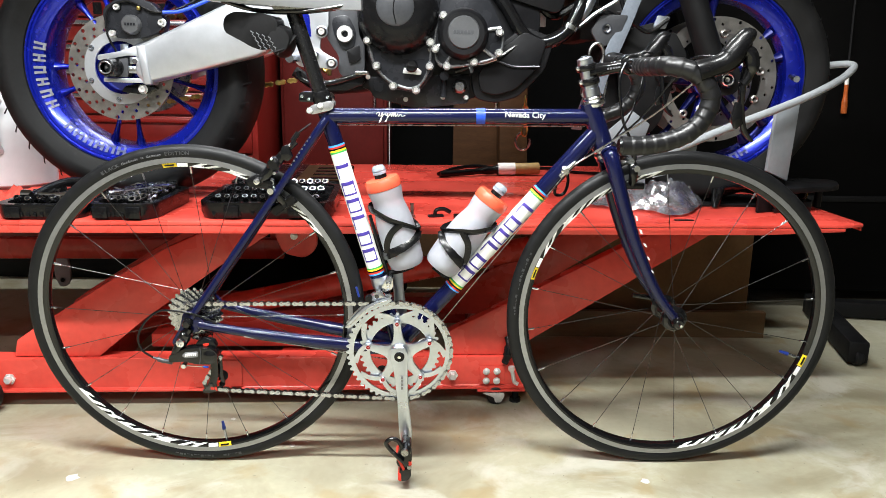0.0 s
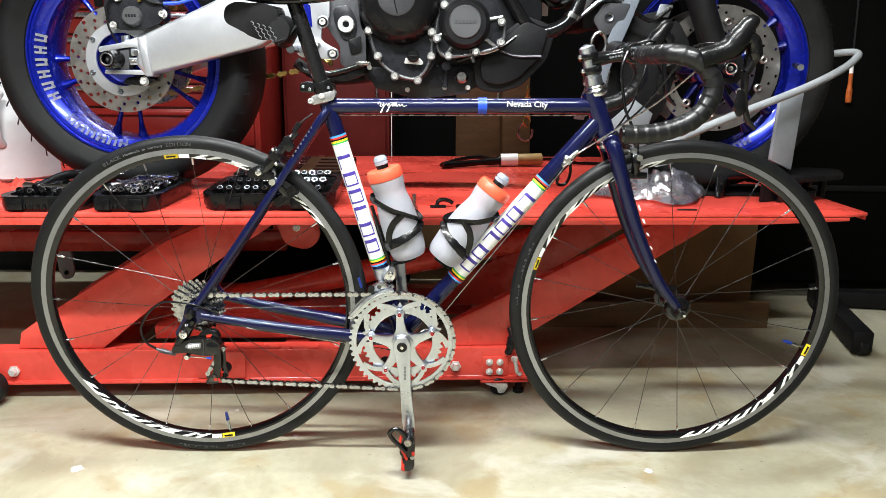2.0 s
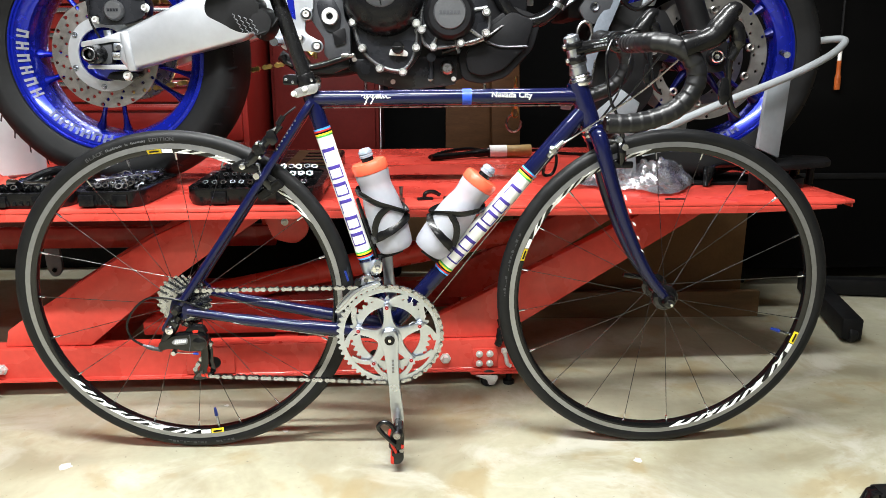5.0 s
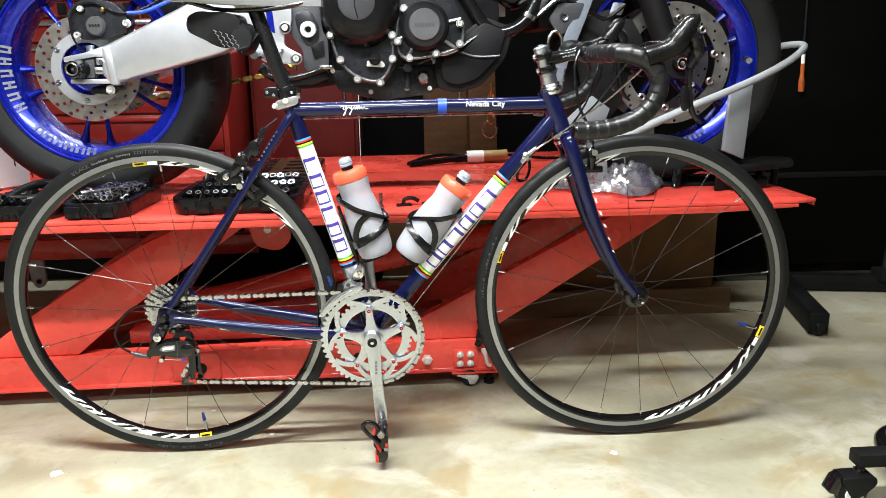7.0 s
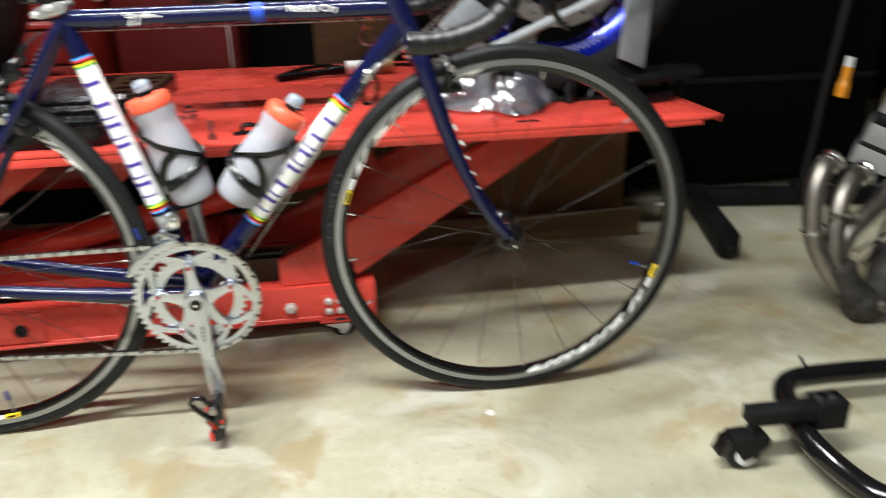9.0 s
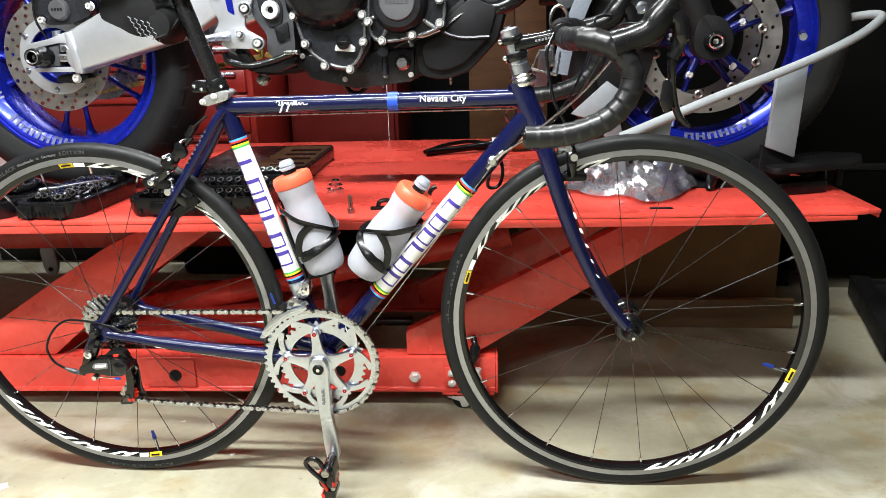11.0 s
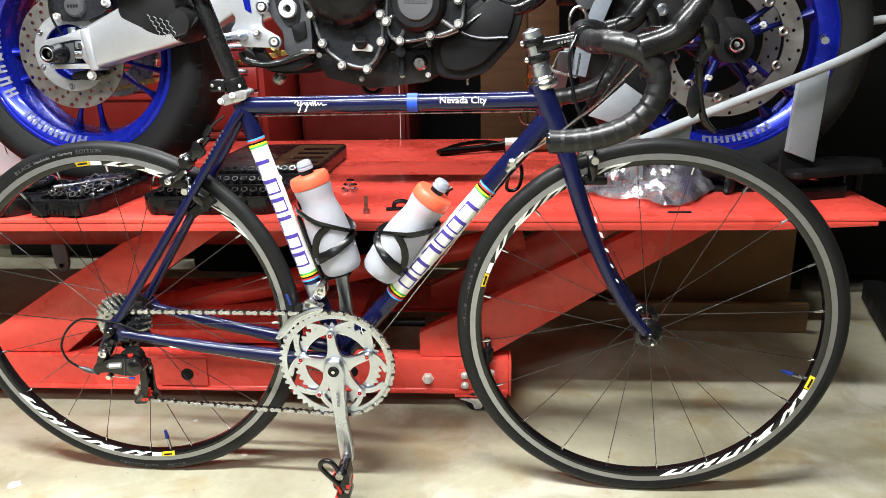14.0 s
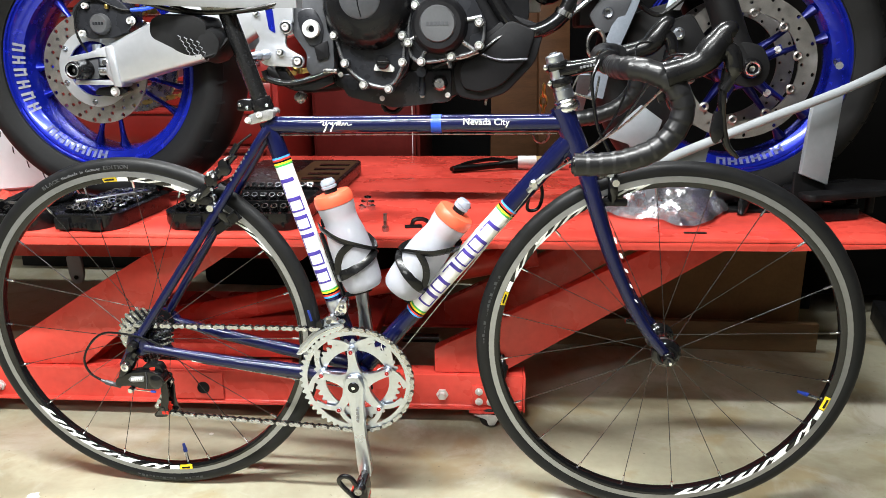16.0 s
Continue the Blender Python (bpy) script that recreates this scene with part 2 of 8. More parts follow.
def bag_material():
    """Thin clear film: see-through, with mirror-like glints on its creases."""
    m = bpy.data.materials.new("clear_plastic_film")
    m.use_nodes = True
    nt = m.node_tree
    nt.nodes.remove(nt.nodes["Principled BSDF"])
    clear, gloss, mix, add = (nt.nodes.new("ShaderNode" + k) for k in ("BsdfTransparent", "BsdfGlossy", "MixShader", "Math"))
    clear.inputs[0].default_value = (0.93, 0.93, 0.94, 1)
    gloss.inputs["Color"].default_value, gloss.inputs["Roughness"].default_value = (0.95, 0.96, 1.0, 1), 0.20
    fres, tc, n, b = (nt.nodes.new("ShaderNode" + k) for k in ("Fresnel", "TexCoord", "TexNoise", "Bump"))
    n.inputs["Scale"].default_value, n.inputs["Detail"].default_value = 70, 3
    b.inputs["Strength"].default_value, b.inputs["Distance"].default_value = 0.5, 0.003
    nt.links.new(tc.outputs["Object"], n.inputs["Vector"])
    nt.links.new(n.outputs[0], b.inputs["Height"])
    nt.links.new(b.outputs[0], gloss.inputs["Normal"])
    add.operation, add.inputs[1].default_value = "MULTIPLY_ADD", 0.8
    add.inputs[2].default_value = 0.20
    nt.links.new(fres.outputs[0], add.inputs[0])
    nt.links.new(add.outputs[0], mix.inputs[0])
    nt.links.new(clear.outputs[0], mix.inputs[1])
    nt.links.new(gloss.outputs[0], mix.inputs[2])
    haze, both = nt.nodes.new("ShaderNodeBsdfDiffuse"), nt.nodes.new("ShaderNodeMixShader")
    haze.inputs[0].default_value = (0.80, 0.81, 0.84, 1)
    both.inputs[0].default_value = 0.05
    nt.links.new(mix.outputs[0], both.inputs[1])
    nt.links.new(haze.outputs[0], both.inputs[2])
    nt.links.new(both.outputs[0], nt.nodes["Material Output"].inputs[0])
    return m


FILM = bag_material()


def picture_material():
    """Glossy printed photo of rust-coloured ground, seen on the boxes."""
    m = material("printed_box", (0.34, 0.15, 0.085), 0.4, vary=0.5, scale=7, other=(0.40, 0.31, 0.20), fine=3)
    return m


PRINT = picture_material()


def glow(name, colour, strength):
    m = bpy.data.materials.new(name)
    m.use_nodes = True
    p = m.node_tree.nodes["Principled BSDF"]
    p.inputs["Emission Color"].default_value, p.inputs["Emission Strength"].default_value = (*colour, 1), strength
    p.inputs["Base Color"].default_value = (0.8, 0.8, 0.8, 1)
    return m


DIFFUSER = glow("lamp_diffuser", (1.0, 0.965, 0.90), 6.0)


# ---- mesh helpers ----
def finish(bm, angle=38):
    bmesh.ops.recalc_face_normals(bm, faces=bm.faces[:])
    me = bpy.data.meshes.new("mesh")
    bm.to_mesh(me)
    bm.free()
    me.polygons.foreach_set("use_smooth", [True] * len(me.polygons))
    me.set_sharp_from_angle(angle=radians(angle))
    return me


def part(name, bm, mat, parent=None, label="", at=None):
    """One mesh object out of a bmesh (or a ready mesh), under its thing."""
    me = bm if isinstance(bm, bpy.types.Mesh) else finish(bm)
    me.name = name
    if mat and not me.materials:
        me.materials.append(mat)
    ob = new(name, me)
    if parent:
        ob.parent = parent
    if at is not None:
        ob.matrix_basis = at
    if label:
        tagged(ob, label)
    return ob


def thing(name, label, category, at=None, group="", kind=""):
    ob = new(name)
    ob.empty_display_size = 0.05
    if at is not None:
        ob.matrix_basis = at
    return tagged(ob, label, category, group, kind)


def solid(name, bm, mat, label, category="", group="", kind="", at=None):
    ob = part(name, bm, mat, at=at)
    return tagged(ob, label, category, group, kind)


def B():
    return bmesh.new()


def box(x0, x1, y0, y1, z0, z1, bevel=0.0, bm=None, seg=2):
    own = bmesh.new()
    bmesh.ops.create_cube(own, size=1)
    for v in own.verts:
        v.co = Vector(((x0 + x1) / 2 + v.co.x * (x1 - x0), (y0 + y1) / 2 + v.co.y * (y1 - y0), (z0 + z1) / 2 + v.co.z * (z1 - z0)))
    if bevel:
        bmesh.ops.bevel(own, geom=own.edges[:], offset=bevel, segments=seg, affect="EDGES", profile=0.5)
    return merge(bm, own)


def merge(bm, own):
    if bm is None:
        return own
    me = bpy.data.meshes.new("tmp")
    own.to_mesh(me)
    own.free()
    bm.from_mesh(me)
    bpy.data.meshes.remove(me)
    return bm


def smooth_path(pts, n=6):
    """Catmull-Rom through the points."""
    p = [Vector(q) for q in pts]
    p = [p[0] * 2 - p[1]] + p + [p[-1] * 2 - p[-2]]
    out = []
    for i in range(1, len(p) - 2):
        for k in range(n):
            t = k / n
            a, b, c, d = p[i - 1 : i + 3]
            out.append(0.5 * ((2 * b) + (c - a) * t + (2 * a - 5 * b + 4 * c - d) * t * t + (3 * b - a - 3 * c + d) * t**3))
    return out + [p[-2]]


def tube(pts, r, seg=12, bm=None, closed=False, flat=1.0, side=None):
    """A swept tube; r may be one radius or one for each point; flat squeezes it along the first normal."""
    bm = bm or bmesh.new()
    p = [Vector(q) for q in pts]
    n = len(p)
    rs = list(r) if hasattr(r, "__len__") else [r] * n
    prev, rings = None, []
    for i in range(n):
        a, b = (p[(i - 1) % n], p[(i + 1) % n]) if closed else (p[max(0, i - 1)], p[min(n - 1, i + 1)])
        d = (b - a).normalized()
        if prev is None:
            u = Vector(side) if side else (Vector((0, 0, 1)) if abs(d.z) < 0.9 else Vector((1, 0, 0)))
        else:
            u = prev
        u = (u - d * u.dot(d)).normalized()
        prev = u
        w = d.cross(u)
        rings.append([bm.verts.new(p[i] + (u * math.cos(2 * math.pi * k / seg) * flat + w * math.sin(2 * math.pi * k / seg)) * rs[i]) for k in range(seg)])
    for i in range(n if closed else n - 1):
        a, b = rings[i], rings[(i + 1) % n]
        for k in range(seg):
            bm.faces.new((a[k], a[(k + 1) % seg], b[(k + 1) % seg], b[k]))
    if not closed:
        bm.faces.new(rings[0][::-1])
        bm.faces.new(rings[-1])
    return bm


def cyl(a, b, r, seg=20, bm=None, r2=None, bevel=0.0):
    a, b = Vector(a), Vector(b)
    if not bevel:
        return tube([a, b], [r, r if r2 is None else r2], seg, bm)
    d = (b - a).normalized() * bevel
    e = r if r2 is None else r2
    return tube([a, a + d * 0.3, a + d, b - d, b - d * 0.3, b], [r - bevel, r - bevel * 0.3, r, e, e - bevel * 0.3, e - bevel], seg, bm)


def lathe(profile, origin=(0, 0, 0), axis="y", seg=32, bm=None, closed=False, aim=None):
    """Revolves (radius, height) pairs round an axis through origin; aim: any direction instead of a letter."""
    bm = bm or bmesh.new()
    o = Vector(origin)
    d = Vector(aim).normalized() if aim is not None else Vector({"x": (1, 0, 0), "y": (0, 1, 0), "z": (0, 0, 1)}[axis])
    u = d.orthogonal().normalized() if aim is not None else Vector({"x": (0, 1, 0), "y": (1, 0, 0), "z": (1, 0, 0)}[axis])
    w = d.cross(u)
    rows = []
    for r, h in profile:
        if r < 1e-6:
            rows.append([bm.verts.new(o + d * h)] * seg)
        else:
            rows.append([bm.verts.new(o + d * h + (u * math.cos(2 * math.pi * k / seg) + w * math.sin(2 * math.pi * k / seg)) * r) for k in range(seg)])
    for i in range(len(rows) if closed else len(rows) - 1):
        a, b = rows[i], rows[(i + 1) % len(rows)]
        for k in range(seg):
            face = []
            for v in (a[k], a[(k + 1) % seg], b[(k + 1) % seg], b[k]):
                if v not in face:
                    face.append(v)
            if len(face) > 2:
                bm.faces.new(face)
    return bm


def prism(poly, y0, y1, bevel=0.0, bm=None, seg=2, axes="xzy"):
    """A polygon of (a, b) pairs extruded from y0 to y1 along the third axis."""
    own = bmesh.new()
    i, j, k = ("xyz".index(c) for c in axes)

    def at(a, b, c):
        v = [0, 0, 0]
        v[i], v[j], v[k] = a, b, c
        return own.verts.new(v)

    lo, hi = [at(a, b, y0) for a, b in poly], [at(a, b, y1) for a, b in poly]
    n = len(poly)
    own.faces.new(lo[::-1])
    own.faces.new(hi)
    for q in range(n):
        own.faces.new((lo[q], lo[(q + 1) % n], hi[(q + 1) % n], hi[q]))
    bmesh.ops.recalc_face_normals(own, faces=own.faces[:])
    if bevel:
        bmesh.ops.bevel(own, geom=own.edges[:], offset=bevel, segments=seg, affect="EDGES", profile=0.5, clamp_overlap=True)
    return merge(bm, own)


def rounded(poly, r, n=4):
    """Rounds the corners of a polygon of pairs."""
    out = []
    m = len(poly)
    for i in range(m):
        a, b, c = Vector(poly[i - 1]).to_2d(), Vector(poly[i]).to_2d(), Vector(poly[(i + 1) % m]).to_2d()
        e = min(r, (a - b).length * 0.45, (c - b).length * 0.45)
        s, t = b + (a - b).normalized() * e, b + (c - b).normalized() * e
        for k in range(n + 1):
            q = k / n
            out.append(tuple(s * (1 - q) ** 2 + b * 2 * q * (1 - q) + t * q * q))
    return out


def ring_plate(r_in, r_out, y0, y1, holes=(), seg=60, rows=1, origin=(0, 0), bm=None):
    """A flat annulus round the y axis; holes holds (segment, row) cells that are pierced by a round hole."""
    bm = bm or bmesh.new()
    ox, oz = origin
    holes = set(holes)

    def spot(r, a, y):
        return bm.verts.new((ox + r * math.cos(a), y, oz + r * math.sin(a)))

    grids = []
    for y in (y0, y1):
        grids.append([[spot(r_in + (r_out - r_in) * j / rows, 2 * math.pi * i / seg, y) for j in range(rows + 1)] for i in range(seg)])
    for i in range(seg):
        n = (i + 1) % seg
        for j in range(rows):
            if (i, j) in holes:
                a = 2 * math.pi * (i + 0.5) / seg
                r = r_in + (r_out - r_in) * (j + 0.5) / rows
                size = 0.40 * min((r_out - r_in) / rows, 2 * math.pi * r / seg)
                rims = []
                for y, g in ((y0, grids[0]), (y1, grids[1])):
                    rim = []
                    for k in range(8):
                        b = math.pi * (k / 4 + 0.25)
                        rr, aa = r - math.cos(b) * size, a - math.sin(b) * size / r
                        rim.append(spot(rr, aa, y))
                    corners = [g[i][j], g[i][j + 1], g[n][j + 1], g[n][j]]
                    for c in range(4):
                        k = 2 * c
                        bm.faces.new((corners[c], corners[(c + 1) % 4], rim[(k + 2) % 8], rim[k + 1], rim[k]))
                    rims.append(rim)
                for k in range(8):
                    bm.faces.new((rims[0][k], rims[0][(k + 1) % 8], rims[1][(k + 1) % 8], rims[1][k]))
            else:
                for g in grids:
                    bm.faces.new((g[i][j], g[i][j + 1], g[n][j + 1], g[n][j]))
        for j in (0, rows):
            bm.faces.new((grids[0][i][j], grids[0][n][j], grids[1][n][j], grids[1][i][j]))
    return bm


def arc_patch(r0, r1, a0, a1, y, origin, skew=0.0, n=8, bm=None, thick=0.0008, dish=0.0):
    """A thin curved sticker on a wheel's flank, from angle a0 to a1 in degrees; skew slants its ends."""
    bm = bm or bmesh.new()
    ox, oz = origin
    rows = []
    for k in range(n + 1):
        a = radians(a0 + (a1 - a0) * k / n)
        row = []
        for r, s, yy in ((r0, 0, y + dish), (r1, radians(skew), y)):
            for h in (0, thick):
                row.append(bm.verts.new((ox + r * math.cos(a + s), yy - h, oz + r * math.sin(a + s))))
        rows.append(row)
    for a, b in zip(rows, rows[1:]):
        for i, j in ((0, 1), (1, 3), (3, 2), (2, 0)):
            bm.faces.new((a[i], a[j], b[j], b[i]))
    for r in (rows[0], rows[-1]):
        bm.faces.new((r[0], r[1], r[3], r[2]))
    return bm


def lettering(name, text, size, mat, m, parent=None, depth=0.0006, label="", squeeze=1.0, shear=0.0):
    """Built-in font, turned into a mesh; m places it (x to the right, y up the text)."""
    c = bpy.data.curves.new(name, "FONT")
    c.body, c.size, c.align_x, c.align_y, c.extrude, c.shear = text, size, "CENTER", "CENTER", depth, shear
    c.resolution_u = 2
    tmp = bpy.data.objects.new("tmp", c)
    scene.collection.objects.link(tmp)
    me = bpy.data.meshes.new_from_object(tmp.evaluated_get(bpy.context.evaluated_depsgraph_get()))
    bpy.data.objects.remove(tmp)
    bpy.data.curves.remove(c)
    me.materials.clear()
    me.materials.append(mat)
    ob = new(name, me)
    ob.parent = parent
    ob.matrix_basis = m @ Matrix.Diagonal((squeeze, 1, 1, 1))
    if label:
        tagged(ob, label)
    return ob


def bolt(parent, x, y, z, r=0.006, h=0.006, mat=None, name="bolt"):
    """A socket-head bolt that faces the camera's side (minus y)."""
    mat = ZINC if mat in (None, CHROME, STEEL) else mat
    key = ("bolt", round(r, 4), round(h, 4), mat.name)
    if key not in MESHES:
        bm = lathe([(0, -h * 0.45), (r * 0.45, -h * 0.45), (r * 0.5, -h * 0.95), (r * 0.85, -h), (r, -h * 0.8), (r, 0), (r * 1.45, 0), (r * 1.45, 0.001), (0, 0.001)], seg=12)
        MESHES[key] = finish(bm)
    return part(name, MESHES[key], mat, parent, at=pose(x, y, z))


MESHES = {}

# ---- the garage ----
def build_room():
    solid("floor", box(-3.2, 4.2, -3.4, 2.6, -0.12, 0.0), CONCRETE, "sealed beige concrete floor with brown stains", "floor", kind="structure")
    solid("ceiling", box(-3.2, 4.2, -3.4, 2.6, 2.5, 2.6), CEILING, "bare brown board ceiling", "ceiling", kind="structure")
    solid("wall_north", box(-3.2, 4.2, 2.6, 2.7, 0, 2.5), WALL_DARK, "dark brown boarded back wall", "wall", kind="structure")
    solid("wall_south", box(-3.2, 4.2, -3.5, -3.4, 0, 2.5), WALL_PALE, "grey painted garage wall", "wall", kind="structure")
    solid("wall_west", box(-3.3, -3.2, -3.4, 2.6, 0, 2.5), WALL, "plain painted garage wall", "wall", kind="structure")
    solid("wall_east", box(4.2, 4.3, -3.4, 2.6, 0, 2.5), WALL, "plain painted garage wall", "wall", kind="structure")
    # the second and third fixtures are made up to house the fill lamps
    for lx, ly, lz, lsx, tubes in ((-0.26, -0.76, 1.95, 1.7, (-0.03, 0.03)), (-0.4, -2.5, 2.36, 1.2, (0.0,)), (-0.10, 0.85, 2.36, 1.2, (0.0,))):
        hung = lz < 2.2
        f = thing("main_or_fill_fixture", "long white tube light hung on two rods" if hung else "added white tube light under the ceiling, for fill only", "ceiling light", pose(lx, ly, 0), "ceiling lights")
        part("housing", box(-lsx / 2 - 0.03, lsx / 2 + 0.03, -0.09, 0.09, lz + 0.05, lz + 0.10 if hung else 2.498, 0.01), WHITE_SOFT, f)
        for x in (-0.4, 0.4) if hung else ():
            part("hanging_rod", cyl((x, 0, lz + 0.10), (x, 0, 2.499), 0.004, 8), STEEL, f)
        for y in tubes:
            part("tube", tube([(-lsx / 2, y, lz + 0.03), (lsx / 2, y, lz + 0.03)], 0.014, 12), DIFFUSER, f, "glowing white tube")


build_room()


# ---- the lift table ----
LIFT = pose(0, 0, 0, 0, 0, 2.0)
TOP = 0.486


def build_lift():
    f = thing("motorcycle_lift", "red scissor lift table with a low base frame and casters", "lift table", LIFT)
    y0 = 0.150
    # deck with a lipped front edge, tapering to its nose
    deck = prism([(-1.45, y0), (0.99, y0), (1.041, y0 + 0.014), (1.046, y0 + 0.295), (0.97, y0 + 0.47), (0.95, y0 + 0.64), (-1.45, y0 + 0.64)], TOP - 0.009, TOP, 0.003, axes="xyz")
    part("deck", deck, RED, f, "glossy red steel deck")
    part("front_lip", prism([(-1.45, TOP - 0.025), (0.80, TOP - 0.025), (0.992, TOP - 0.017), (0.992, TOP - 0.0095), (-1.45, TOP - 0.0095)], y0 + 0.001, y0 + 0.005, 0.001), RED, f, "folded front lip of the deck")
    part("end_lip", box(1.037, 1.041, y0 + 0.02, y0 + 0.29, TOP - 0.018, TOP - 0.0095, 0.001), RED, f, "folded end lip of the deck")
    part("side_extension", box(-1.4, 0.95, y0 + 0.6402, y0 + 1.06, TOP - 0.03, TOP - 0.002, 0.004), RED, f, "red side extension plate")
    part("front_rail", box(-1.42, 0.62, y0 + 0.20, y0 + 0.24, TOP - 0.056, TOP - 0.0095, 0.004), RED, f)
    part("back_rail", box(-1.42, 0.62, y0 + 0.55, y0 + 0.59, TOP - 0.075, TOP - 0.028, 0.004), RED, f)
    # two slanted scissor arms on each side
    for y, name in ((y0 + 0.152, "scissor_arm"), (y0 + 0.47, "scissor_arm")):
        arm = prism([(0.11, 0.1235), (0.11, 0.180), (0.630, TOP - 0.040), (0.778, TOP - 0.040), (0.30, 0.148), (0.26, 0.1235)], y, y + 0.035, 0.003)
        part(name, arm, RED, f)
        arm = prism([(-0.925, 0.1235), (-0.915, 0.165), (-0.877, 0.192), (-0.693, 0.308), (-0.554, 0.390), (-0.43, TOP - 0.040), (-0.28, TOP - 0.040), (-0.424, 0.351), (-0.606, 0.222), (-0.725, 0.1235)], y + 0.002, y + 0.037, 0.003)
        part(name, arm, RED, f)
    part("arm_pivot_plate", prism(rounded([(-0.37, 0.455), (-0.235, 0.455), (-0.225, 0.335), (-0.26, 0.305), (-0.32, 0.320)], 0.02), y0 + 0.400, y0 + 0.425, 0.003), RED, f)
    bolt(f, -0.288, y0 + 0.399, 0.368, 0.007, 0.008, STEEL)
    part("rear_rail", box(-1.38, -0.36, y0 + 0.66, y0 + 0.70, 0.238, 0.300, 0.004), RED, f, "red rail under the back of the deck")
    for x in (-1.36, -0.40):
        part("rail_hanger", box(x, x + 0.03, y0 + 0.67, y0 + 0.69, 0.3005, 0.4555, 0.002), RED, f)
    # base channels, front and back, joined by cross members
    for y in (0.292, 0.292 + 0.50):
        c = prism([(y - 0.010, 0.040), (y + 0.05, 0.040), (y + 0.05, 0.046), (y + 0.006, 0.048), (y + 0.006, 0.116), (y + 0.05, 0.116), (y + 0.05, 0.122), (y, 0.122), (y, 0.047), (y - 0.010, 0.046)], -1.42 if y < 0.5 else -0.80, 0.311 if y < 0.5 else 0.265, 0.001, axes="yzx", seg=1)
        part("base_channel", c, RED, f, "folded red steel channel")
    for x in (-0.78, -0.30, 0.20):
        part("cross_member", box(x, x + 0.06, 0.345, 0.79, 0.055, 0.115, 0.004), RED, f)
    part("pump_rod", cyl((0.02, 0.44, 0.150), (0.11, 0.44, 0.150), 0.011, 14), BLACK, f, "black pump rod")
    part("cross_plate", box(-0.62, -0.05, 0.36, 0.74, 0.125, 0.16, 0.004), RED, f)
    part("hydraulic_cylinder", cyl((-0.75, 0.54, 0.12), (0.35, 0.54, 0.34), 0.032, 16), RED, f, "red hydraulic cylinder")
    # patch plate with a hole
    part("patch_plate", box(-0.50, -0.385, 0.286, 0.290, 0.050, 0.118, 0.0015), RED, f)
    # no real openings: black discs stand for the dark inside the holes
    part("hole_dark", lathe([(0.0, 0.0008), (0.0118, 0.0008), (0.0125, -0.0012), (0.0140, -0.0012), (0.0145, 0.002)], (-0.432, 0.2838, 0.080), seg=24), BLACK_MATT, f, "black disc for the darkness of a hole")
    part("hole_dark", lathe([(0.0, 0.0), (0.011, 0.0), (0.013, 0.001)], (-0.045, 0.2905, 0.088), seg=20), BLACK_MATT, f, "black disc for the darkness of a hole")
    for x, z in ((-0.935, 0.072), (0.128, 0.074)):
        part("hex_bolt", lathe([(0, -0.014), (0.008, -0.014), (0.010, -0.011), (0.010, -0.004), (0.014, -0.004), (0.014, 0.001), (0, 0.001)], (x, 0.291, z), seg=6), ZINC, f, "plain steel hex bolt")
    # caster plate at the end with four bolts
    part("caster_plate", box(0.196, 0.258, 0.2865, 0.2915, 0.050, 0.099, 0.0015), RED, f, "bolted red plate that carries the caster")
    part("caster_shelf", box(0.190, 0.308, 0.276, 0.3415, 0.0345, 0.0395, 0.0015), RED, f)
    part("end_flange", box(0.3115, 0.317, 0.276, 0.345, 0.040, 0.1235, 0.0015), RED, f, "red end plate of the channel")
    for x in (0.2120, 0.2380):
        for z in (0.0600, 0.0850):
            part("caster_bolt", lathe([(0, -0.0085), (0.0040, -0.0085), (0.0060, -0.0070), (0.0062, -0.0025), (0.0090, -0.0020), (0.0090, 0), (0, 0)], (x, 0.2865, z), seg=12), ZINC, f, "zinc bolt head")
    part("lock_pin", tube(smooth_path([(0.272, 0.270, 0.098), (0.276, 0.268, 0.080), (0.279, 0.266, 0.066), (0.288, 0.264, 0.060)], 3), 0.0050, 10), ZINC, f, "bright bent locking pin")
    part("pin_nut", lathe([(0, -0.008), (0.006, -0.008), (0.0085, -0.005), (0.0085, 0.004), (0, 0.004)], (0.272, 0.270, 0.100), axis="z", seg=6), ZINC, f)
    part("hose_end", tube(smooth_path([(0.262, 0.300, 0.170), (0.266, 0.286, 0.150), (0.262, 0.280, 0.128), (0.256, 0.282, 0.110)], 4), [0.007] * 4 + [0.012] * 5 + [0.009] * 4, 12), BLACK, f, "black rubber hose end")
    for x, y in ((0.236, 0.288), (0.232, 0.79), (-0.74, 0.79)):
        w = part("caster", lathe([(0, -0.011), (0.019, -0.011), (0.022, -0.008), (0.022, 0.008), (0.019, 0.011), (0, 0.011)], (x, y, 0.0225), seg=20), RUBBER, f, "small black caster wheel")
        part("fork", prism(rounded([(x - 0.036, 0.034), (x + 0.020, 0.034), (x + 0.021, 0.026), (x + 0.012, 0.009), (x - 0.002, 0.009), (x - 0.006, 0.023), (x - 0.022, 0.029)], 0.004), y - 0.018, y - 0.014, 0.001), ZINC, w, "zinc plated fork")
        part("swivel", cyl((x - 0.004, y, 0.026), (x - 0.004, y, 0.0344 if y < 0.5 else 0.0398), 0.014), STEEL, w)
    part("foot_bolt", cyl((0.288, 0.30, 0.0), (0.288, 0.30, 0.0344), 0.008, 12), BLACK_MATT, f, "black levelling bolt")
    part("foot_pad", cyl((0.288, 0.30, 0.0), (0.288, 0.30, 0.009), 0.014, 14), BLACK_MATT, f)
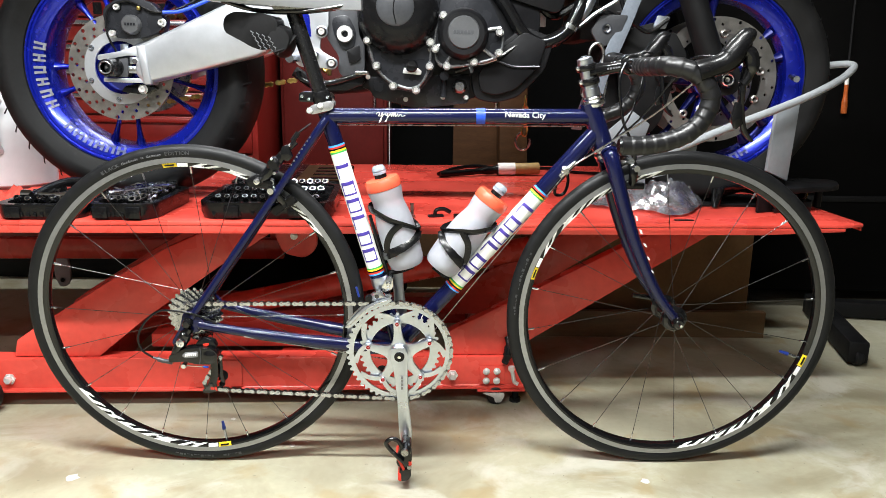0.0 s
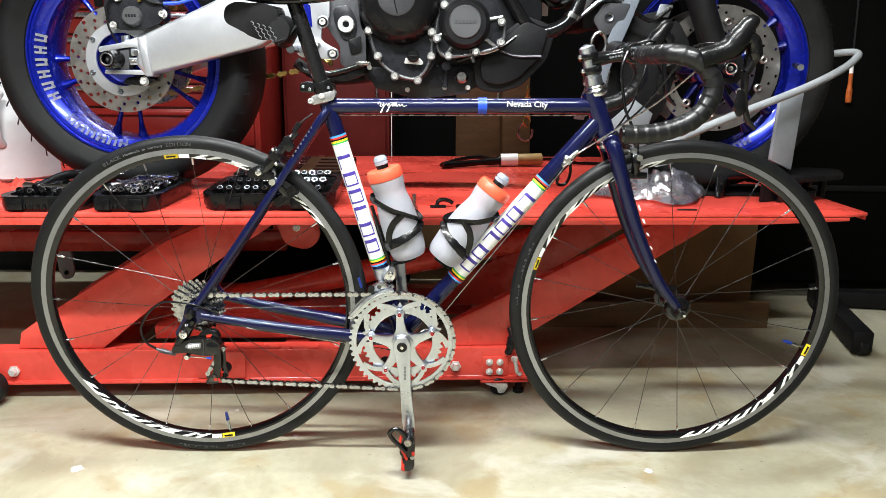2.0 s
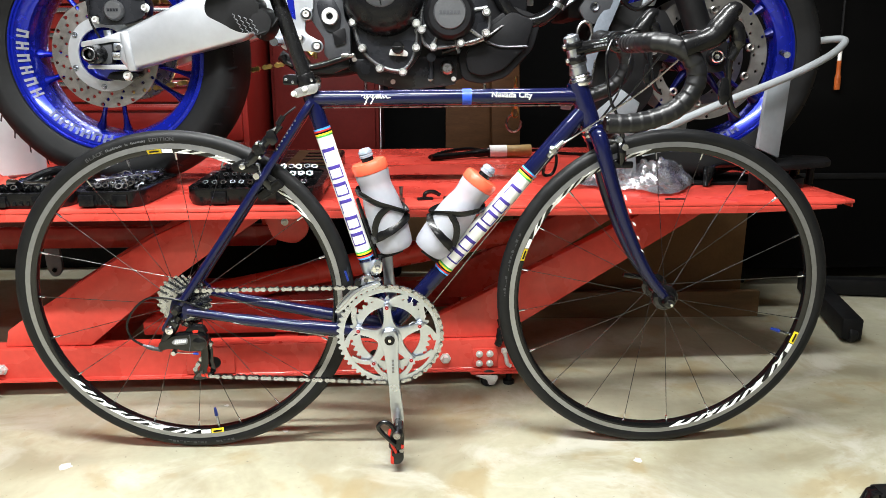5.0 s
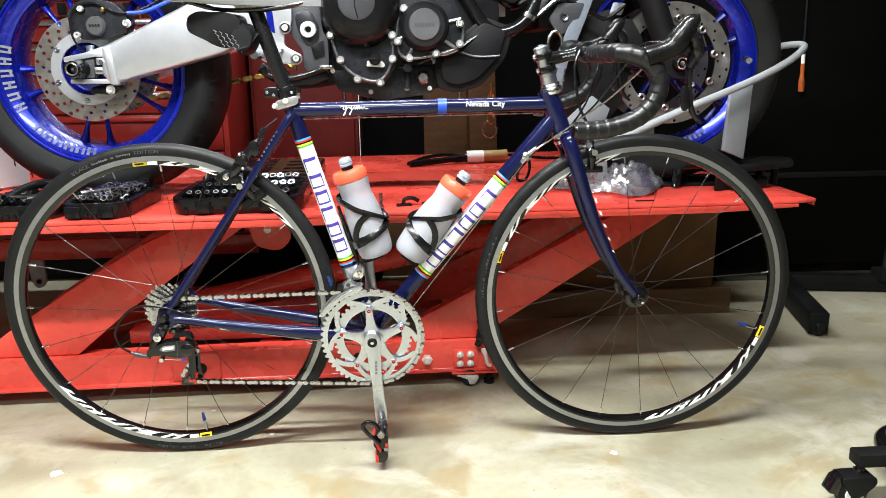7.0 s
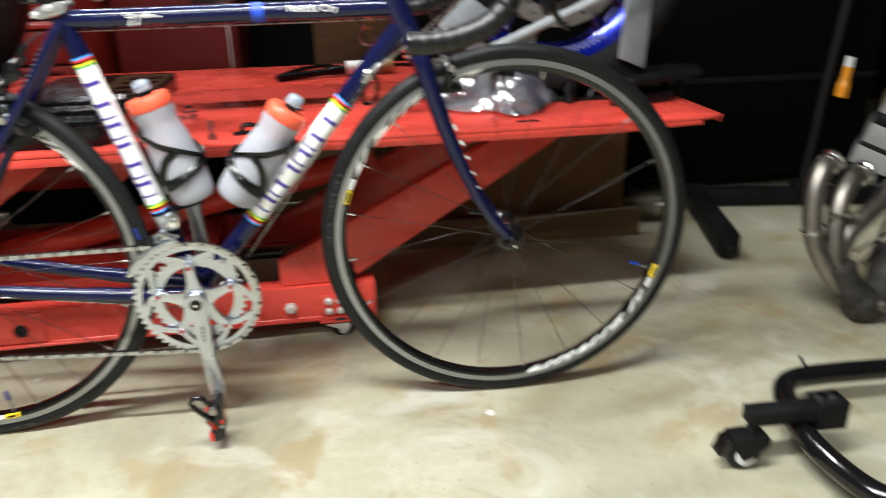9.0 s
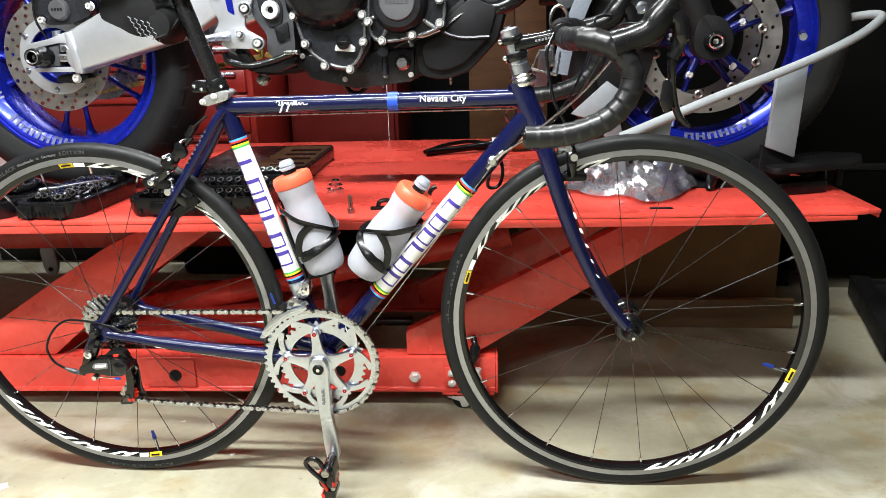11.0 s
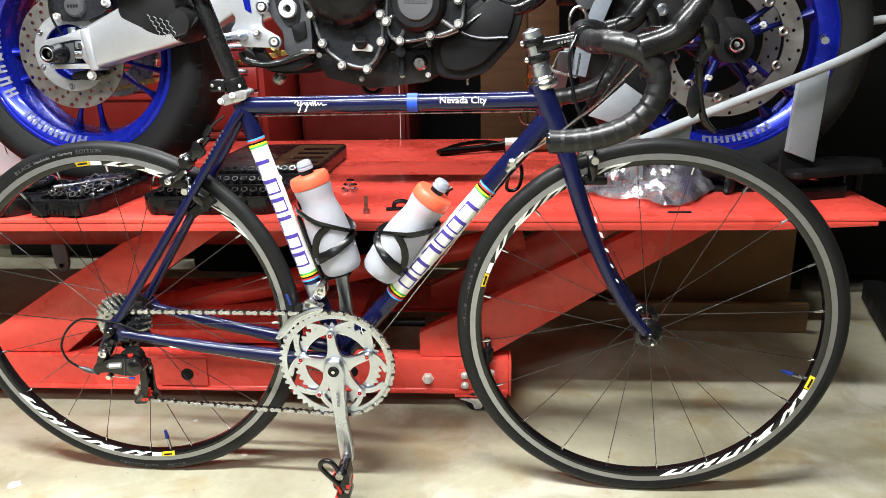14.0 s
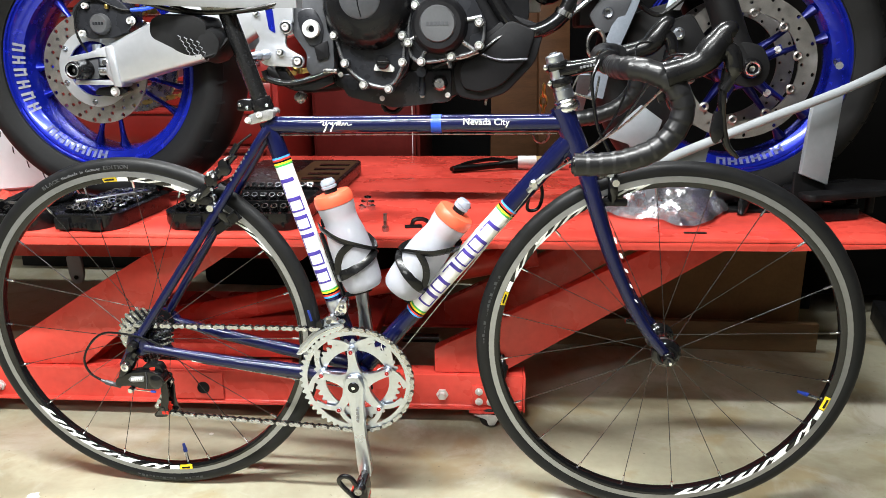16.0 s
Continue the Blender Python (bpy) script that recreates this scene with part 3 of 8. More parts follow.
    w = part("end_wheel", lathe([(0, -0.018), (0.030, -0.018), (0.044, -0.014), (0.044, 0.014), (0.030, 0.018), (0, 0.018)], (-0.985, 0.255, 0.045), seg=28), RUBBER, f, "black rubber transport wheel")
    part("hub_cap", lathe([(0, -0.021), (0.012, -0.021), (0.016, -0.016)], (-0.985, 0.255, 0.045), seg=16), STEEL, w)
    # pale lug under the rear rail
    part("stop_lug", prism(rounded([(-1.055, 0.2375), (-1.010, 0.2375), (-1.006, 0.175), (-1.018, 0.150), (-1.040, 0.148), (-1.052, 0.175)], 0.010), y0 + 0.668, y0 + 0.680, 0.002), PALE_GREY, f, "pale grey steel stop")
    bolt(f, -1.030, y0 + 0.668, 0.170, 0.006, 0.005, BLACK_MATT)
    return f


build_lift()


def build_chock():
    """Grey wheel clamp that holds the motorcycle's front wheel on the deck."""
    f = thing("wheel_chock", "grey painted steel wheel chock with a long bent lever", "wheel chock")
    part("upright_plate", prism([(0.0, 0.588), (0.068, 0.562), (0.080, 0.762), (0.010, 0.733)], -0.005, 0.005, 0.002), GREY_PAINT, f, "flat grey upright", at=pose(0.848, 0.312, 0, 0, 0, 21))
    part("upright_foot", prism([(-0.004, TOP + 0.001), (0.072, TOP + 0.001), (0.072, 0.566), (-0.004, 0.592)], 0.0055, 0.0135, 0.002), BLACK_MATT, f, "black steel foot", at=pose(0.848, 0.312, 0, 0, 0, 21))
    lever = smooth_path([(0.535, 0.140, 0.636), (0.62, 0.178, 0.664), (0.73, 0.225, 0.700), (0.84, 0.270, 0.734), (0.93, 0.308, 0.764), (1.02, 0.358, 0.799), (1.075, 0.405, 0.826), (1.092, 0.440, 0.836), (1.085, 0.475, 0.838), (1.050, 0.495, 0.833)], 6)
    part("lever", tube(lever, 0.0088, 14), PALE_GREY, f, "long pale grey lever tube")
    part("lever_lug", prism([(-0.03, 0.590), (0.075, 0.605), (0.085, 0.668), (0.0, 0.640)], -0.004, 0.004, 0.002), GREY_PAINT, f, at=pose(0.56, 0.165, 0, 0, 0, 23))
    part("side_plate", prism([(0.462, 0.656), (0.535, 0.722), (0.580, 0.690), (0.564, 0.640), (0.575, 0.600), (0.545, 0.590), (0.512, 0.640)], 0.36, 0.368, 0.002), GREY_PAINT, f)
    part("side_leg", prism([(0.545, 0.60), (0.575, 0.60), (0.585, TOP + 0.004), (0.560, TOP + 0.004)], 0.36, 0.368, 0.002), GREY_PAINT, f)
    part("base_plate", box(0.62, 0.93, 0.40, 0.56, TOP, TOP + 0.008, 0.002), BLACK_MATT, f, "black base plate")
    part("pin", cyl((0.905, 0.33, 0.800), (0.930, 0.41, 0.806), 0.0075, 10), ALU, f)
    return f


build_chock()

# ---- the road bicycle ----
BIKE = pose(0, 0.016, 0, 2.4, 0, 0)
RH, FH, BB = (-0.403, 0.333), (0.545, 0.333), (0.0, 0.268)
TYRE_R = 0.332
AXLE = (0.5405, 0.3385)


def bicycle_wheel(bike, name, hub, spoke_turn, decals, crossed):
    hx, hz = hub
    w = new(name)
    w.parent = bike
    o = (hx, 0, hz)
    # tyre: rounded section over the rim
    sect = []
    for k in range(15):
        a = math.pi * (-0.72 + 1.44 * k / 14)
        sect.append((TYRE_R - 0.0145 + 0.0145 * math.cos(a), 0.0128 * math.sin(a)))
    part("tyre", lathe(sect, o, seg=96, closed=True), RUBBER, w, "black road tyre with a dull sidewall")
    # rim: bright brake track, dark deep inner part
    for side in (-1, 1):
        part("brake_track", lathe([(0.3085, side * 0.0095), (0.3085, side * 0.0114), (0.2990, side * 0.0114), (0.2990, side * 0.0095)], o, seg=96, closed=True), TRACK, w, "worn silver brake track")
    part("rim", lathe([(0.3085, -0.0094), (0.2990, -0.0110), (0.2930, -0.0092), (0.2897, -0.0064), (0.2885, 0.0), (0.2897, 0.0064), (0.2930, 0.0092), (0.2990, 0.0110), (0.3085, 0.0094)], o, seg=96, closed=True), BLACK_GLOSS, w, "black anodised rim")
    # hub
    cx, cz = hub if crossed else AXLE
    oh = (cx, 0, cz)
    flange = 0.0255 if not crossed else 0.032
    if crossed:
        hubp = [(0, -0.052), (0.009, -0.052), (0.010, -0.040), (flange * 0.9, -0.036), (flange, -0.034), (flange, -0.030), (0.014, -0.026), (0.012, 0), (0.014, 0.026), (flange, 0.030), (flange, 0.034), (0.010, 0.040), (0.009, 0.052), (0, 0.052)]
    else:
        hubp = [(0, -0.0515), (0.0120, -0.0515), (0.0130, -0.0480), (0.0215, -0.0440), (0.0240, -0.0400), (flange, -0.0370), (flange, -0.0320), (0.0180, -0.0270), (0.0140, -0.0180), (0.0135, 0), (0.0140, 0.0180), (0.0180, 0.0270), (flange, 0.0320), (flange, 0.0370), (0.0215, 0.0440), (0.0130, 0.0480), (0.0120, 0.0515), (0, 0.0515)]
    hb = part("hub", lathe(hubp, oh, seg=32), BLACK_GLOSS, w, "gloss black hub")
    if not crossed:
        part("hub_ring", lathe([(0.0132, -0.0490), (0.0165, -0.0472), (0.0165, -0.0460), (0.0130, -0.0470)], oh, seg=28, closed=True), BLACK_MATT, hb, "dull black seal ring")
        part("hub_band", lathe([(0.0142, -0.020), (0.0152, -0.020), (0.0152, -0.012), (0.0142, -0.012)], oh, seg=24, closed=True), YELLOW, hb, "yellow printed band")
        part("hub_mark", lathe([(0.0142, -0.010), (0.0150, -0.010), (0.0150, -0.004), (0.0142, -0.004)], oh, seg=24, closed=True), PRINT_GREY, hb, "silver printed band")
    # spokes with bright nipples
    n = 20
    for i in range(n):
        a = radians(spoke_turn + 360 * i / n)
        side = -1 if i % 2 else 1
        lean = radians(0 if not crossed or side < 0 else (42 if (i // 2) % 2 else -42))
        b = a + lean
        s = (cx + math.cos(b) * flange * 0.92, side * 0.0345, cz + math.sin(b) * flange * 0.92)
        e = (hx + math.cos(a) * 0.2895, side * 0.002, hz + math.sin(a) * 0.2895)
        part("spoke", tube([s, e], 0.00098, 6, flat=0.7), SPOKE, w)
        m = Vector(s).lerp(Vector(e), 0.950)
        part("nipple", tube([m, e], 0.0020, 8), CHROME, w, "bright spoke nipple")
    # stickers on the dark flank
    for a0, direction in decals:
        y = -0.0112
        part("yellow_sticker", arc_patch(0.2906, 0.2984, a0 - 2.5, a0 + 2.5, y, hub, dish=0.0036), YELLOW, w, "yellow maker sticker")
        part("white_sticker", arc_patch(0.2910, 0.2980, a0 + direction * 2.8, a0 + direction * 6.6, y, hub, dish=0.0020, n=4), WHITE_SOFT, w)
        part("printed_mark", arc_patch(0.2932, 0.2962, a0 - 1.7, a0 + 1.7, y - 0.0005, hub, dish=0.0008, n=3), BLACK, w)
        pos = 6.9
        for k, size in enumerate((9.6, 5.0, 10.4, 10.2, 9.2, 11.0)):
            lo, hi, sk = 0.2906, 0.2988, direction * 4.6
            if k != 1:
                part("white_sticker", arc_patch(lo, hi, a0 + direction * pos, a0 + direction * (pos + 2.3), y - 0.0004, hub, skew=sk, dish=0.0036, n=3), WHITE, w, "white slanted graphic")
            part("white_sticker", arc_patch(lo, hi, a0 + direction * (pos + size * 0.52), a0 + direction * (pos + size * 0.52 + 2.2), y - 0.0004, hub, skew=sk, dish=0.0036, n=3), WHITE, w, "white slanted graphic")
            c0, c1, shift = (hi - 0.0030, hi, sk * 0.8 * direction) if k % 2 else (lo, lo + 0.0030, 0.0)
            part("white_sticker", arc_patch(c0, c1, a0 + direction * (pos + 1.8 + shift), a0 + direction * (pos + size * 0.60 + shift), y - 0.0002, hub, dish=0.0008, n=3), WHITE, w)
            pos += size
    # valve
    va = radians(decals[1][0] + 0.3)
    v0, v1, v2 = ((hx + r * math.cos(va), 0, hz + r * math.sin(va)) for r in (0.289, 0.265, 0.247))
    stem = part("valve", tube([v0, v1], 0.0030, 8), ALU, w, "bright valve stem")
    part("valve_cap", tube([v1, v1, v2], [0.0030, 0.0042, 0.0026], 8), BLUE_CAP, stem, "blue plastic valve cap")
    # raised sidewall marks
    if crossed:
        ang = 119.8
        for word in ("BLACK", "Handmade", "in", "Germany", "EDITION"):
            big = word.isupper()
            size = 0.0092 if big else 0.0068
            for ch in word:
                wide = {"m": 1.0, "H": 0.95, "G": 0.95, "i": 0.40, "r": 0.5, "I": 0.75}.get(ch, 1.42 if big else 0.68)
                a = radians(ang - wide * 0.5)
                lettering("sidewall_letter", ch, size, PRINT_GREY if not big else CAP_GREY, Matrix.Translation((hx + 0.3165 * math.cos(a), -0.0131, hz + 0.3165 * math.sin(a))) @ pose(0, 0, 0, 90, 90 - math.degrees(a), 0), w, squeeze=1.22 if big else 1.0)
                ang -= wide
            ang -= 0.9
    for a0, a1, r in ((258, 272, 0.3185), (276, 283, 0.3185)) if crossed else ((155.7, 170.2, 0.3190), (172.0, 179.2, 0.3190)):
        k = a0
        while k < a1:
            wide = 0.5 + 0.7 * abs(math.sin(k * 7.3))
            part("sidewall_mark", arc_patch(r - 0.0026, r + 0.0022 * math.cos(k * 3.1), k, k + wide, -0.01335, hub, n=2, thick=0.0003), CASE_MID, w)
            k += wide + 0.45
    return w


def chainring(teeth, r, y, inner):
    bm = B()
    n = teeth * 4
    outer = []
    for i in range(n):
        a = 2 * math.pi * i / n
        rr = r + (0.0022 if i % 4 in (0, 1) else -0.0032)
        outer.append((rr, a))
    rows = []
    for i, (rr, a) in enumerate(outer):
        c, s = math.cos(a), math.sin(a)
        rows.append([bm.verts.new((BB[0] + q * c, yy, BB[1] + q * s)) for q, yy in ((inner, y - 0.0016), (rr, y - 0.0010), (rr, y + 0.0010), (inner, y + 0.0016))])
    for i in range(n):
        a, b = rows[i], rows[(i + 1) % n]
        for k in range(4):
            bm.faces.new((a[k], a[(k + 1) % 4], b[(k + 1) % 4], b[k]))
    return bm


def build_cranks(bike):
    c = new("crankset")
    c.parent = bike
    y = -0.046
    part("outer_chainring", chainring(52, 0.1030, y, 0.0905), ALU_SATIN, c, "bright toothed chainring")
    part("inner_chainring", chainring(39, 0.0782, y + 0.0056, 0.0590), ALU_SATIN, c, "bright inner chainring")
    o = Vector((BB[0], 0, BB[1] - 0.001))
    part("spider_hub", lathe([(0, -0.060), (0.016, -0.060), (0.023, -0.0565), (0.025, -0.050), (0.025, -0.044), (0, -0.044)], tuple(o), seg=40), ALU_SATIN, c)
    for k in range(5):
        a = radians(94.5 + 72 * k)
        d, t = Vector((math.cos(a), 0, math.sin(a))), Vector((-math.sin(a), 0, math.cos(a)))

        def place(bm, depth):
            for v in bm.verts:
                v.co = o + d * v.co.x + t * v.co.z + Vector((0, y + depth + v.co.y, 0))
            return bm

        # spider arm, broad at its root and waisted before the bolt
        poly = rounded([(0.012, 0.0185), (0.021, 0.0150), (0.030, 0.0100), (0.044, 0.0078), (0.058, 0.0072), (0.066, 0.0070), (0.0710, 0.0035), (0.0710, -0.0035), (0.066, -0.0070), (0.058, -0.0072), (0.044, -0.0078), (0.030, -0.0100), (0.021, -0.0150), (0.012, -0.0185)], 0.004, 2)
        part("spider_arm", place(prism(poly, -0.0045, 0.0045, 0.0018), -0.006), ALU_SATIN, c)
        q = o + d * 0.0631
        part("chainring_bolt", lathe([(0, -0.0125), (0.0028, -0.0125), (0.003, -0.0135), (0.0050, -0.013), (0.0056, -0.011), (0.0056, 0.006), (0, 0.006)], (q.x, y, q.z), seg=14), ALU_SATIN, c, "bright chainring bolt")
        part("bolt_centre", lathe([(0.0012, -0.0138), (0.0036, -0.0140), (0.0042, -0.012), (0.0012, -0.012)], (q.x, y, q.z), seg=12, closed=True), RED_ANODISED, c, "red anodised bolt centre")
        # two curved struts from each bolt out to the toothed band
        for side in (-1, 1):
            curve = smooth_path([(r * math.cos(radians(f * side)), 0, r * math.sin(radians(f * side))) for r, f in ((0.0635, 1), (0.0700, 5), (0.0765, 11), (0.0830, 18.5), (0.0905, 28))], 4)
            edge_in, edge_out = [], []
            for i, q2 in enumerate(curve):
                step = Vector(curve[min(i + 1, len(curve) - 1)]) - Vector(curve[max(i - 1, 0)])
                n2 = Vector((-step.z, 0, step.x)).normalized() * (0.0044 if 3 < i < len(curve) - 4 else 0.0052)
                edge_in.append((q2[0] + n2.x, q2[2] + n2.z))
                edge_out.append((q2[0] - n2.x, q2[2] - n2.z))
            part("chainring_strut", place(prism(edge_in + edge_out[::-1], -0.0016, 0.0014 + 0.0001 * side), 0.0), ALU_SATIN, c)
        part("bolt_lug", place(lathe([(0, -0.002), (0.0085, -0.002), (0.0092, -0.001), (0.0092, 0.0018), (0, 0.0018)], (0.0631, 0, 0), seg=20), 0.0), ALU_SATIN, c)
    # right crank arm, pointing down, and the left one up behind the frame
    tip = (0.013, 0.096)
    d = (Vector((tip[0], 0, tip[1])) - Vector((BB[0], 0, BB[1])))
    length = d.length
    d.normalize()
    t = Vector((d.z, 0, -d.x))
    for s, name in ((1, "right_crank"), (-1, "left_crank")):
        poly = rounded([(-0.020, 0.012), (0.0, 0.0185), (0.03, 0.0135), (0.09, 0.0105), (0.155, 0.0125), (length + 0.012, 0.011), (length + 0.012, -0.011), (0.155, -0.0125), (0.09, -0.0105), (0.03, -0.0135), (0.0, -0.0185), (-0.020, -0.012)], 0.008, 3)
        bm = prism(poly, -0.0085, 0.0085, 0.004, seg=3)
        for v in bm.verts:
            v.co = Vector((BB[0], 0, BB[1])) + (d * v.co.x + t * v.co.z) * s + Vector((0, (-0.062 if s > 0 else 0.066) + v.co.y - (0.0 if v.co.x < 0.05 else 0.006) * s, 0))
        arm = part(name, bm, ALU_SATIN, c, "satin silver crank arm")
        if s > 0:
            part("crank_bolt", lathe([(0, -0.072), (0.0045, -0.072), (0.005, -0.0745), (0.009, -0.0745), (0.010, -0.073), (0.010, -0.066)], (BB[0], 0, BB[1]), seg=20), BLACK, arm, "dark crank bolt with a bright socket")
            part("bolt_socket", lathe([(0, -0.0748), (0.0035, -0.0748), (0.0038, -0.071)], (BB[0], 0, BB[1]), seg=6), CHROME, arm)
            for k in range(4):
                part("printed_mark", box(0.0035, 0.0080, -0.0775, -0.0768, 0.224 - k * 0.0075, 0.2295 - k * 0.0075), PRINT_GREY, arm)
    part("spindle", cyl((BB[0], -0.06, BB[1]), (BB[0], 0.06, BB[1]), 0.012), STEEL, c)
    # clipless pedals
    for s, px, pz, yy in ((1, tip[0], tip[1], -0.105), (-1, -tip[0], 2 * BB[1] - tip[1], 0.105)):
        p = part("pedal_axle", cyl((px, yy + 0.035 * s, pz), (px, yy - 0.03 * s, pz), 0.007, 12), STEEL, c)
        def at_axle(pts):
            return [(px + u, pz + w) for u, w in pts]

        part("pedal_body", prism(rounded(at_axle([(-0.008, 0.004), (0.011, 0.010), (0.014, -0.016), (0.011, -0.038), (-0.008, -0.042), (-0.017, -0.032), (-0.016, -0.016)]), 0.005), yy - 0.016, yy + 0.016, 0.003), BLACK_GLOSS, p, "black clipless pedal body")
        loop = smooth_path([(px + u, yy - 0.019, pz + w) for u, w in ((-0.004, -0.024), (-0.014, -0.014), (-0.028, 0.001), (-0.036, 0.015), (-0.027, 0.0245), (-0.014, 0.021), (-0.006, 0.008), (-0.001, -0.008))], 4)
        part("pedal_cage", tube(loop, 0.0044, 10), BLACK_GLOSS, p, "black wire-like toe loop")
        part("axle_end", lathe([(0, -0.010), (0.0085, -0.010), (0.0100, -0.007), (0.0100, 0.012), (0, 0.012)], (px + 0.002, yy - 0.014, pz - 0.002), seg=18), BLACK, p)
        part("release_strip", prism(rounded(at_axle([(-0.0185, -0.013), (-0.0145, -0.011), (0.0000, -0.042), (-0.0040, -0.046)]), 0.0015), yy - 0.0185, yy + 0.0185, 0.001), REDVINYL, p, "thin red release strip")
        part("release_tab", prism(rounded(at_axle([(0.007, -0.026), (0.0125, -0.027), (0.0130, -0.034), (0.0070, -0.035)]), 0.0015), yy - 0.0175, yy + 0.0175, 0.001), REDVINYL, p, "small red tab")
        part("pedal_spring", cyl((px + 0.008, yy - 0.017, pz - 0.040), (px + 0.008, yy + 0.017, pz - 0.040), 0.0042, 12), STEEL, p, "steel spring")
        part("tension_housing", prism(rounded(at_axle([(-0.011, -0.044), (0.011, -0.043), (0.013, -0.056), (0.007, -0.067), (-0.006, -0.070), (-0.011, -0.062)]), 0.006), yy - 0.018, yy + 0.018, 0.003), BLACK_GLOSS, p)
        part("housing_plate", prism(rounded(at_axle([(-0.0135, -0.049), (-0.0075, -0.052), (-0.0070, -0.069), (-0.0135, -0.066)]), 0.0015), yy - 0.0190, yy + 0.0190, 0.001), REDVINYL, p, "small red end plate")


def chain_path():
    """Side view of the chain: top run, cassette, derailleur, bottom run, chainring."""
    top, pts = [], []
    R = 0.1015
    for k in range(25):
        a = radians(96 - 186 * k / 24)
        pts.append((BB[0] + R * math.cos(a), -0.046, BB[1] + R * math.sin(a)))
    end = Vector(pts[-1])
    low = Vector((-0.362, -0.046, 0.1845))
    for k in range(1, 30):
        pts.append(tuple(end.lerp(low, k / 30)))
    j1, j2 = (-0.3700, 0.2000), (-0.3640, 0.2560)
    for a in (-60, -120, 180, 120):
        pts.append((j1[0] + 0.016 * math.cos(radians(a)), -0.046, j1[1] + 0.016 * math.sin(radians(a))))
    for a in (-60, 0, 50):
        pts.append((j2[0] + 0.014 * math.cos(radians(a)), -0.046, j2[1] + 0.014 * math.sin(radians(a))))
    for a in (-100, -130, -160, 170, 140, 115, 95):
        pts.append((RH[0] + 0.030 * math.cos(radians(a)), -0.042, RH[1] + 0.030 * math.sin(radians(a))))
    return pts


def resample(pts, step, closed=True):
    p = [Vector(q) for q in pts]
    if closed:
        p.append(p[0])
    out, need = [p[0]], step
    for a, b in zip(p, p[1:]):
        seg = (b - a).length
        pos = 0.0
        while seg - pos >= need:
            pos += need
            out.append(a.lerp(b, pos / seg))
            need = step
        need -= seg - pos
    return out


def build_chain(bike):
    """Roller chain: pinched outer plates, and darker inner links between them."""
    pts = resample(chain_path(), 0.0127)
    outer, inner = B(), B()
    for i in range(len(pts) - 1):
        a, b = pts[i], pts[i + 1]
        bm, off, lobe, waist = (outer, 0.0034, 0.0044, 0.0022) if i % 2 else (inner, 0.0022, 0.0039, 0.0017)
        d = (b - a).normalized()
        up = Vector((-d.z, 0, d.x))
        mid = (a + b) / 2
        for s in (-1, 1):
            ring = [mid + up * waist]
            ring += [a + d * lobe * math.cos(radians(t)) + up * lobe * math.sin(radians(t)) for t in (60, 100, 140, 180, 220, 260, 300)]
            ring += [mid - up * waist]
            ring += [b + d * lobe * math.cos(radians(t)) + up * lobe * math.sin(radians(t)) for t in (240, 280, 320, 0, 40, 80, 120)]
            lo = [bm.verts.new(q + Vector((0, s * off - 0.0005, 0))) for q in ring]
            hi = [bm.verts.new(q + Vector((0, s * off + 0.0005, 0))) for q in ring]
            n = len(ring)
            mids = [(bm.verts.new(mid + Vector((0, s * off - 0.0005, 0))), lo), (bm.verts.new(mid + Vector((0, s * off + 0.0005, 0))), hi)]
            for c, row in mids:
                for k in range(n):
                    bm.faces.new((row[k], row[(k + 1) % n], c))
            for k in range(n):
                bm.faces.new((lo[k], hi[k], hi[(k + 1) % n], lo[(k + 1) % n]))
        tube([a + Vector((0, -0.0048, 0)), a + Vector((0, 0.0048, 0))], 0.0019, 8, outer)
        tube([a + Vector((0, -0.0018, 0)), a + Vector((0, 0.0018, 0))], 0.0036, 8, inner)
    ch = part("chain", outer, CHAIN, bike, "bright steel roller chain")
    part("inner_link_run", inner, LINK_DARK, ch, "darker inner links and rollers")


